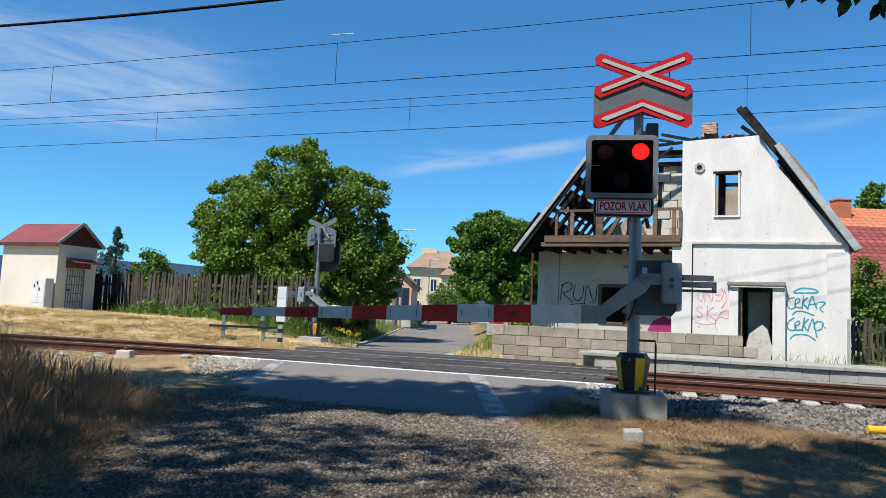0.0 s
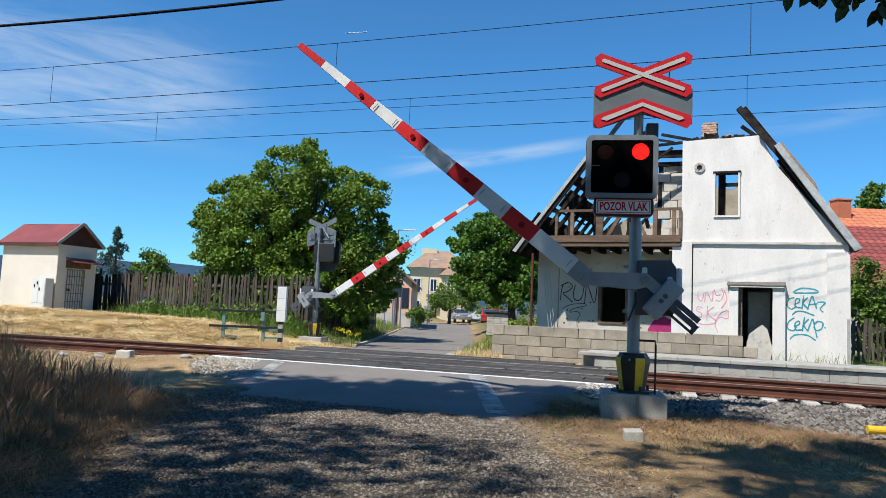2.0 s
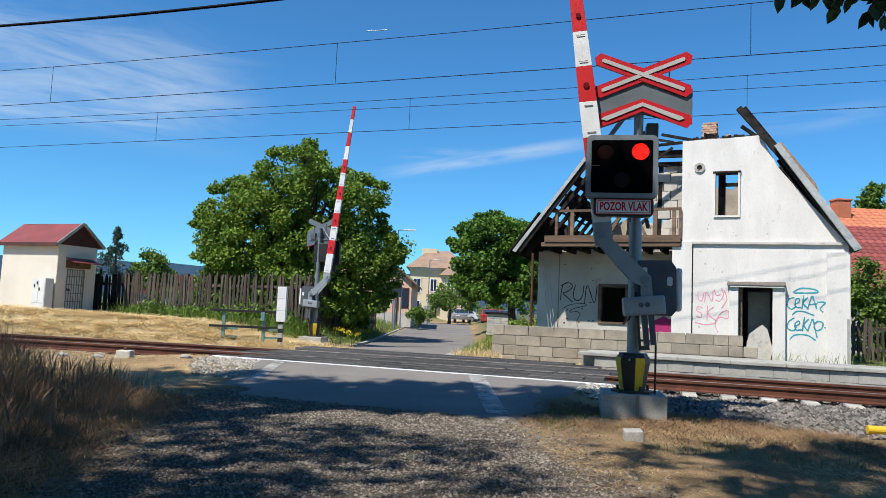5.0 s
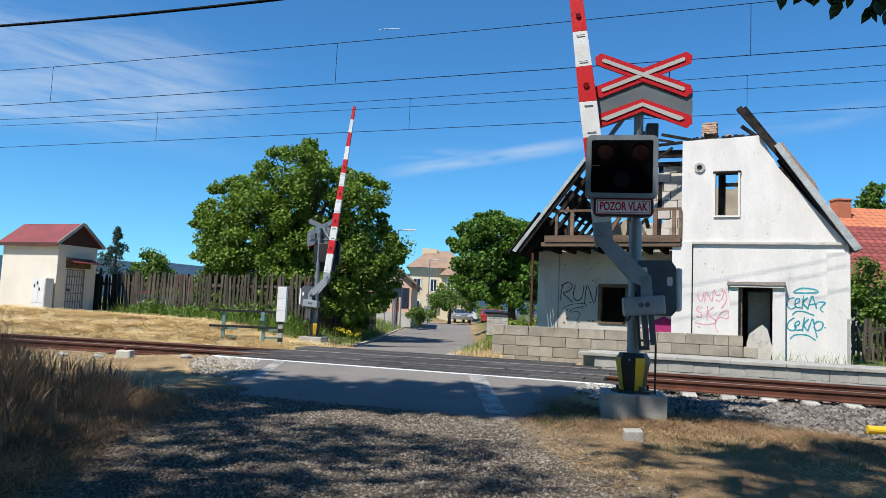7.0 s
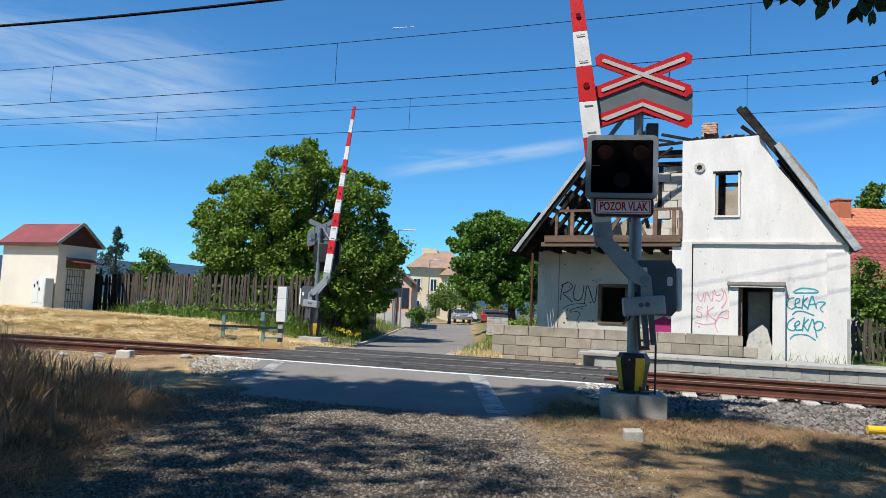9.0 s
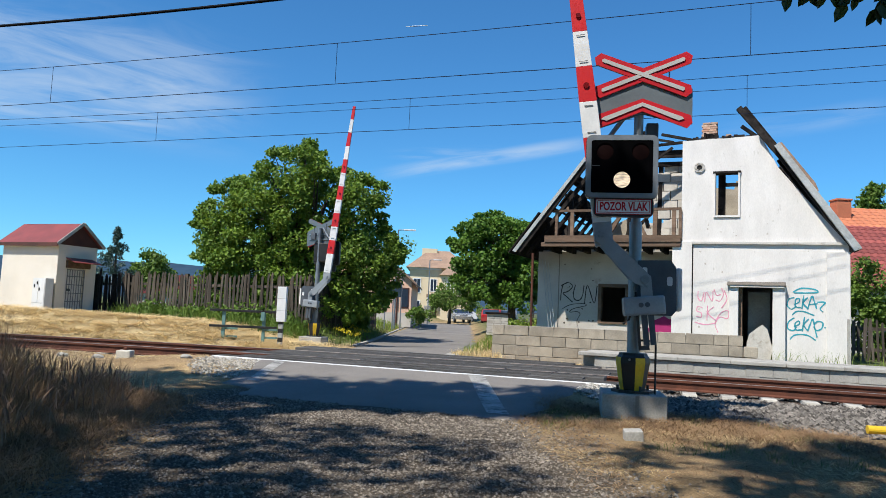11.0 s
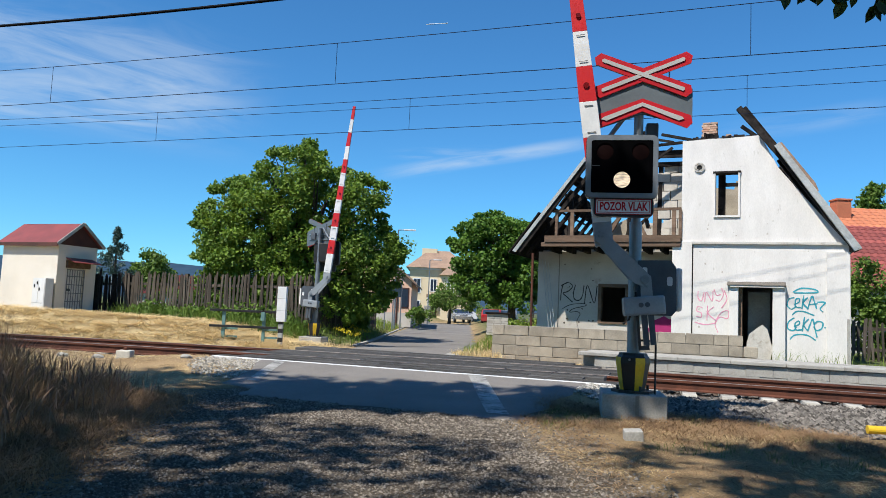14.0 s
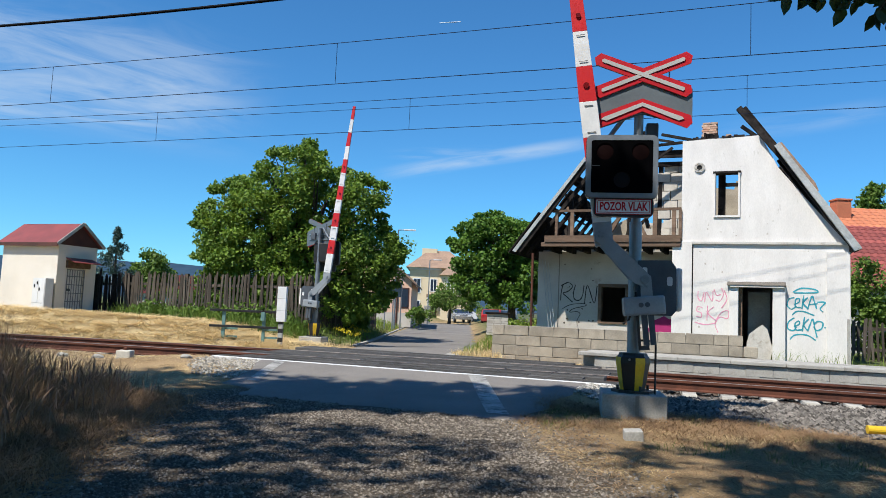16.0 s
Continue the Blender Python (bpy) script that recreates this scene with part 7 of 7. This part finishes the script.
    part("cap", new_box(-0.5, 0.5, -0.4, 0.4, 0.87, 0.95, bevel=0.02), "charred", b, "dark cap slab")


street_houses()


def car(m, paint, label, group="cars"):
    t = thing("car", m, label, "car", group=group)
    bm = prism(bmesh.new(), [(-2.05, 0.35), (2.05, 0.35), (2.1, 0.75), (1.95, 0.9), (1.05, 0.98), (0.5, 1.4), (-1.2, 1.43), (-1.9, 1.0), (-2.1, 0.9)], -0.85, 0.85)
    bmesh.ops.bevel(bm, geom=list(bm.edges), offset=0.07, segments=2, affect="EDGES")
    body = part("body", bm, paint, t, "car body", smooth=False)
    for s in (-1, 1):
        part("side_window", prism(bmesh.new(), [(-1.55, 1.0), (0.85, 1.0), (0.42, 1.33), (-1.15, 1.36)], s * 0.845, s * 0.862), "glass_far", body, "dark side window")
    part("windscreen", beam(bmesh.new(), (1.08, 0, 0.98), (0.6, 0, 1.36), 1.45, 0.03), "glass_far", body, "dark windscreen")
    part("rear_window", beam(bmesh.new(), (-1.93, 0, 1.02), (-1.35, 0, 1.38), 1.4, 0.03), "glass_far", body, "dark rear window")
    for x in (-1.3, 1.3):
        for s in (-1, 1):
            w = part("wheel", prism(bmesh.new(), [(x + 0.32 * math.cos(2 * math.pi * i / 18), 0.32 + 0.32 * math.sin(2 * math.pi * i / 18)) for i in range(18)], s * 0.68, s * 0.88), "black", t, "black tyre")
            part("rim", prism(bmesh.new(), [(x + 0.2 * math.cos(2 * math.pi * i / 14), 0.32 + 0.2 * math.sin(2 * math.pi * i / 14)) for i in range(14)], s * 0.87, s * 0.895), "steel", w, "grey wheel rim")
    for s in (-1, 1):
        part("headlight", new_box(1.98, 2.1, s * 0.6 - 0.18, s * 0.6 + 0.18, 0.68, 0.82, bevel=0.02), "pale_grey", t, "clear headlight")
        part("tail_light", new_box(-2.11, -2.0, s * 0.65 - 0.13, s * 0.65 + 0.13, 0.75, 0.95, bevel=0.02), "sign_red", t, "red tail light")
    return t


car(pose(-21.7, 71.7, -0.26, 0, 0, -60), "car_grey", "silver hatchback parked at the street's end")
car(pose(-15.6, 61.8, -0.2, 0, 0, 100), "car_red", "dark red van parked beside the street tree")
car(pose(-14.6, 63.6, -0.2, 0, 0, 100), "car_grey", "dark grey car parked beside the street tree")
mover = car(pose(-20.0, 78.0, -0.26, 0, 0, 190), "car_white", "white car driving slowly past the street's end")
MOVES.append((mover, [(s, pose(-19.2 - 0.9 * k, 78.2 - 0.3 * k, -0.26, 0, 0, 198)) for s, k in ((0, 0), (1.0, 1.0), (2.0, 1.9), (3.0, 2.9), (4.0, 3.9), (5.0, 4.4), (6.0, 4.5), (16.0, 4.5))]))


def red_roof_house():
    t = thing("red_roof_house", pose(6.2, 28.6, 0, 0, 0, 18.4), "house with a dark red tiled roof behind the ruin", "house")
    part("wall", new_box(-1.0, 8, 0.6, 8, -0.2, 2.7), "plaster_edge", t, "pale green-white wall")
    facade_window(t, 0.7, 1.5, 0.9, 2.1, 0.6)
    # tile courses on the slope, each a wavy lip over the one below
    slope_a, slope_b = Vector((0, 0.1, 2.45)), Vector((0, 3.2, 5.05))
    n = 17
    for i in range(n):
        p, q = slope_a.lerp(slope_b, i / n), slope_a.lerp(slope_b, (i + 1.25) / n)
        bm = bmesh.new()
        rows = [[], [], []]
        for k in range(141):
            x = -1.4 + k * 0.06
            lift = 0.018 * (1 + math.sin(k * 1.26)) + 0.03
            rows[0].append(bm.verts.new((x, p.y, p.z + lift - 0.03)))
            rows[1].append(bm.verts.new((x, p.y, p.z + lift + 0.02)))
            rows[2].append(bm.verts.new((x, q.y, q.z + lift - 0.01)))
        for a, b in zip(rows, rows[1:]):
            for k in range(140):
                bm.faces.new((a[k], a[k + 1], b[k + 1], b[k]))
        part("tile_course", bm, "tile_red", t)
    part("roof_back", prism(bmesh.new(), [(-1.4, 4.9), (7, 4.9), (7, 5.05), (-1.4, 5.05)], 3.1, 3.4), "tile_red", t)
    o = thing("orange_roof_house", pose(6.0, 33.4, 0, 0, 0, 18.4), "house with a bright orange tiled roof and chimney", "house")
    part("wall", new_box(-1.5, 8, 0.5, 7, -0.2, 4.9), "plaster_edge", o)
    a, b = Vector((0, -0.3, 4.8)), Vector((0, 2.4, 6.4))
    for i in range(9):
        p, q = a.lerp(b, i / 9), a.lerp(b, (i + 1.15) / 9)
        bm = bmesh.new()
        rows = [[], [], []]
        for k in range(111):
            x = -1.0 + k * 0.075
            lift = 0.015 * (1 + math.sin(k * 1.4)) + 0.03
            for r, (y, z) in enumerate(((p.y, p.z - 0.03), (p.y, p.z + 0.02), (q.y, q.z))):
                rows[r].append(bm.verts.new((x, y, z + lift)))
        for c, d in zip(rows, rows[1:]):
            for k in range(110):
                bm.faces.new((c[k], c[k + 1], d[k + 1], d[k]))
        part("tile_course", bm, "tile_orange", o)
    part("ridge", rod(bmesh.new(), (-1.0, 2.45, 6.42), (7.2, 2.45, 6.42), 0.09, 0.09, 8), "tile_orange", o, "orange ridge tiles")
    ch = part("chimney", new_box(1.28, 1.92, 1.4, 2.0, 5.6, 6.66, bevel=0.01), "tile_orange", o, "orange brick chimney")
    part("chimney_cap", new_box(1.24, 1.96, 1.36, 2.04, 6.665, 6.74, bevel=0.01), "tile_orange", ch)


red_roof_house()


def far_things():
    b = thing("long_barn", pose(-42.5, 49.2, 0, 0, 0, 18), "low building with a long red roof behind the fence", "barn")
    part("wall", new_box(-1, 9, 0, 5, 0, 2.3), "plaster_edge", b)
    part("roof", prism(bmesh.new(), [(-1.4, 1.3), (9.4, 1.3), (9.4, 2.95), (-1.4, 2.95)], -0.3, 2.4), "red_roof", b, "long red roof")
    part("chimney", new_box(0.4, 1.0, 1.0, 1.6, 2.9, 3.3), "concrete", b)
    m = thing("radio_mast", pose(-227, 240, 0), "distant steel radio mast on the ridge", "mast")
    part("lattice", rod(bmesh.new(), (0, 0, 0), (0, 0, 29), 0.5, 0.12, 4), "trim", m)
    # wooded ridge closing the view
    xs = np.linspace(-2600, 900, 120)
    v, f = [], []
    for i, x in enumerate(xs):
        y = 1500 + 120 * math.sin(x * 0.001)
        h = 84 + 10 * math.sin(x * 0.0035 + 1.0) + 5 * noise.noise((x * 0.01, 0, 0)) + 2 * noise.noise((x * 0.06, 2, 0))
        v += [(x, y - 350, -6), (x, y - 90, h * 0.7), (x, y, h), (x, y + 300, -6)]
        if i:
            o = i * 4
            for k in range(3):
                f.append((o - 4 + k, o + k, o + k + 1, o - 3 + k))
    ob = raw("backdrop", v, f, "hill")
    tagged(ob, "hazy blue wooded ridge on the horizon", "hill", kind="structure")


far_things()


# ---- a far aircraft's short trail ----
trail = thing("vapour_trail", pose(-1340, 2590, 990), "short white vapour trail high in the sky", "vapour trail")
part("streak", new_box(-46, 46, -2, 2, -1.6, 1.6, bevel=1.5), "vapour", trail)
MOVES.append((trail, [(s, pose((-1359) + ((-927) - (-1359)) * s / 16, 2617 + (2755 - 2617) * s / 16, 1148 + (1218 - 1148) * s / 16, 0, -6, 18.4)) for s in (0, 8, 16)]))


# ---- grasses ----
G = np.random.default_rng(42)


def scatter(n, xs, ys, keep):
    x, y = G.uniform(*xs, n), G.uniform(*ys, n)
    ok = keep(x, y, G.random(n))
    return np.stack([x[ok], y[ok], surface(x[ok], y[ok]) - 0.01], 1)


def stuff(ob, label, category="grass"):
    return tagged(ob, label, category, kind="stuff")


def patchy(x, y, f=1.3, k=0.0):
    return np.array([noise.noise((a * f, b * f, k)) for a, b in zip(x, y)])


pts = scatter(62000, (-6.6, -2.3), (1.9, 6.9), lambda x, y, u: (x < gravel_left(y) + 0.05 - 0.4 * u) & (x > -1.25 * y - 0.4))
d = gravel_left(pts[:, 1]) - pts[:, 0]
stuff(blades("tall_dead_grass", pts, (0.1 + 0.66 * np.clip(d / 2.0, 0, 1) ** 1.7) * (1 - 0.3 * smooth01(5.0, 6.8, pts[:, 1])) * (0.85 + 0.7 * patchy(pts[:, 0], pts[:, 1], 2.6, 6.0)), 0.0021, "dry", None, 2, lean=0.75), "tall dead brown grass standing beside the gravel")
pts = scatter(2600, (-6.6, -2.6), (2.2, 6.9), lambda x, y, u: (x < gravel_left(y) - 0.35 - 0.4 * u) & (x > -1.25 * y - 0.4))
d = gravel_left(pts[:, 1]) - pts[:, 0]
pts[:, 2] += (0.12 + 0.5 * np.clip(d / 2.0, 0, 1) ** 1.7) * (1 - 0.3 * smooth01(5.0, 6.8, pts[:, 1]))
stuff(blades("grass_plumes", pts, 0.15, 0.006, "plume", None, 16, lean=0.9), "feathery dead seed heads over the tall grass")
pts = scatter(15000, (-5.6, -2.0), (1.9, 6.8), lambda x, y, u: (x < gravel_left(y) + 0.2 - 0.8 * u) & (x > -1.25 * y - 0.4))
stuff(blades("dry_grass", pts, 0.28, 0.0032, "dry", None, 15, lean=1.2, flat=0.5), "matted brown grass flopping onto the gravel edge")
pts = scatter(3600, (-4.6, -2.0), (1.9, 4.6), lambda x, y, u: (x < gravel_left(y) + 0.1 - 0.5 * u) & (x > -1.25 * y - 0.4))
stuff(blades("dry_grass", pts, 0.3, 0.003, "dry", None, 17, lean=1.3, flat=0.5), "long dead grass matted at the gravel edge")


def verge(x, y, u):
    return (x > gravel_right(y) - 0.5 * (1 - u) + 0.2) & (y < ballast_foot(x) + 0.25 * u - 0.1)


pts = scatter(120000, (-1.6, 5.0), (3.0, 9.4), lambda x, y, u: verge(x, y, u) & (patchy(x, y) + 0.3 > 0.55 * u) & ((y > 6.85 + 0.15 * np.sin(x * 2)) | (u < 0.55)))
stuff(blades("dry_grass", pts, 0.05 + 0.075 * smooth01(6.8, 7.6, pts[:, 1]), 0.0032, "dry", None, 3, lean=0.9, flat=0.5), "thin dry brown grass on the trodden verge")
pts = scatter(60000, (-1.6, 5.0), (3.0, 9.4), lambda x, y, u: verge(x, y, u) & (patchy(x, y, 1.1, 4.0) > -0.05 + 0.3 * u))
stuff(blades("dry_grass", pts, 0.075, 0.0024, "straw", None, 4, lean=1.0, flat=0.75), "pale dry straw on the trodden verge")
pts = scatter(52000, (-1.5, 3.4), (3.4, 7.6), lambda x, y, u: verge(x, y, u) & (patchy(x, y, 2.1, 14.0) > -0.35 + 0.5 * u))
stuff(blades("straw_litter", pts, 0.075, 0.0034, "litter", None, 18, lean=0.9, flat=0.9), "trampled straw litter on bare soil", "straw")
pts = scatter(6500, (-1.4, 4.5), (6.4, 9.4), lambda x, y, u: verge(x, y, u) & (patchy(x, y, 1.3, 9.0) > 0.16))
stuff(blades("green_grass", pts, 0.1, 0.0026, "verge_green", None, 5, lean=0.8, flat=0.2), "thin green grass tufts on the verge")
pts = scatter(15000, (-12.5, -5.3), (6.6, 11.2), lambda x, y, u: (x < np.minimum(gravel_left(y), road_left(y) - 0.2) - 0.3 * u) & (y - rail_y(x) < -0.8) & (patchy(x, y, 1.2, 2.0) + 0.4 > 0.5 * u))
stuff(blades("dry_grass", pts, 0.09, 0.0035, "straw", None, 6, lean=1.0, flat=0.65), "pale dry straw beside the rails")
pts = scatter(70000, (-26, -8.6), (13.5, 20.6), lambda x, y, u: (y - rail_y(x) > 2.35) & (x < road_left(y) - 0.35 - 0.5 * u) & (patchy(x * 1.1 + y * 0.5, y * 2.0, 1.6, 3.0) > -0.28 + 0.35 * u))
pts[:, 2] += 0.14 * np.clip(patchy(pts[:, 0] * 1.1 + pts[:, 1] * 0.5, pts[:, 1] * 2.0, 1.6, 3.0), 0, 1) - 0.02
stuff(blades("cut_straw", pts, 0.34, 0.0075, "straw", None, 7, lean=0.9, flat=0.75), "thick cut straw lying on the bank", "straw")
pts = scatter(16000, (-22, -8.9), (17.5, 46), lambda x, y, u: (x < road_left(y) - 0.15) & (x > road_left(y) - 2.9 - 0.4 * u) & (y > 20.3 - 0.25 * (x + 10)))
stuff(blades("green_grass", pts, 0.26, 0.009, "grass", None, 8, lean=0.6), "lush green grass on the street verge")
pts = scatter(5200, (-18.5, -11.0), (19.4, 20.9), lambda x, y, u: u < 0.35 + 0.65 * (y - 19.4) / 1.5)
stuff(blades("green_weeds", pts, 0.38, 0.014, "leaf_c", None, 9, lean=0.8), "green weeds along the fence foot", "weeds")
wc, wr = [], []
wg = random.Random(31)
for i in range(70):
    x = wg.uniform(-17.8, -11.3)
    y = 20.2 + (x + 18.4) / 6.85 * 0.7 - wg.uniform(0.05, 0.5)
    r = wg.uniform(0.16, 0.36)
    wc.append((x, y, float(height(x, y)) + r * wg.uniform(0.4, 1.6)))
    wr.append((r * 1.2, r, r * 0.8))
stuff(leaves("climbing_weeds", wc, wr, [80] * 70, 0.11, "leaf_c", None, 33, lens=1.3), "leafy green weeds climbing the fence", "weeds")
pts = scatter(800, (-12.2, -9.6), (21.4, 26.0), lambda x, y, u: (x < road_left(y) - 0.25) & (x > road_left(y) - 1.1))
pts[:, 2] += 0.28
stuff(blades("yellow_flowers", pts, 0.05, 0.012, "flower", None, 10, lean=1.2), "yellow wild flowers in the verge", "flowers")
pts = scatter(2600, (-5.7, -3.9), (16.2, 18.9), lambda x, y, u: (x > road_right(y) - 0.15) & ((y < 16.95) | (x < -4.45)))
stuff(blades("dry_grass", pts, 0.2, 0.005, "straw", None, 11, lean=0.9), "pale dry grass at the wall end")
pts = scatter(1500, (-5.9, -4.4), (17.3, 20.5), lambda x, y, u: x > road_right(y) + 0.1)
stuff(blades("green_grass", pts, 0.3, 0.007, "grass", None, 12, lean=0.5), "green grass at the wall end")
pts = scatter(1900, (2.3, 9.0), (17.4, 20.2), lambda x, y, u: (y > 19.0 - 0.6 * u) & (patchy(x, y, 1.7, 3.0) > -0.1 + 0.3 * u))
stuff(blades("green_grass", pts, 0.27, 0.006, "grass", None, 13, lean=0.8), "straggling green weeds at the ruin's foot")
pts = scatter(1200, (-4.5, 1.3), (16.6, 16.98), lambda x, y, u: x < -1.8)
stuff(blades("dry_grass", pts, 0.09, 0.005, "straw", None, 14, lean=0.8, flat=0.4), "dry litter along the wall foot")


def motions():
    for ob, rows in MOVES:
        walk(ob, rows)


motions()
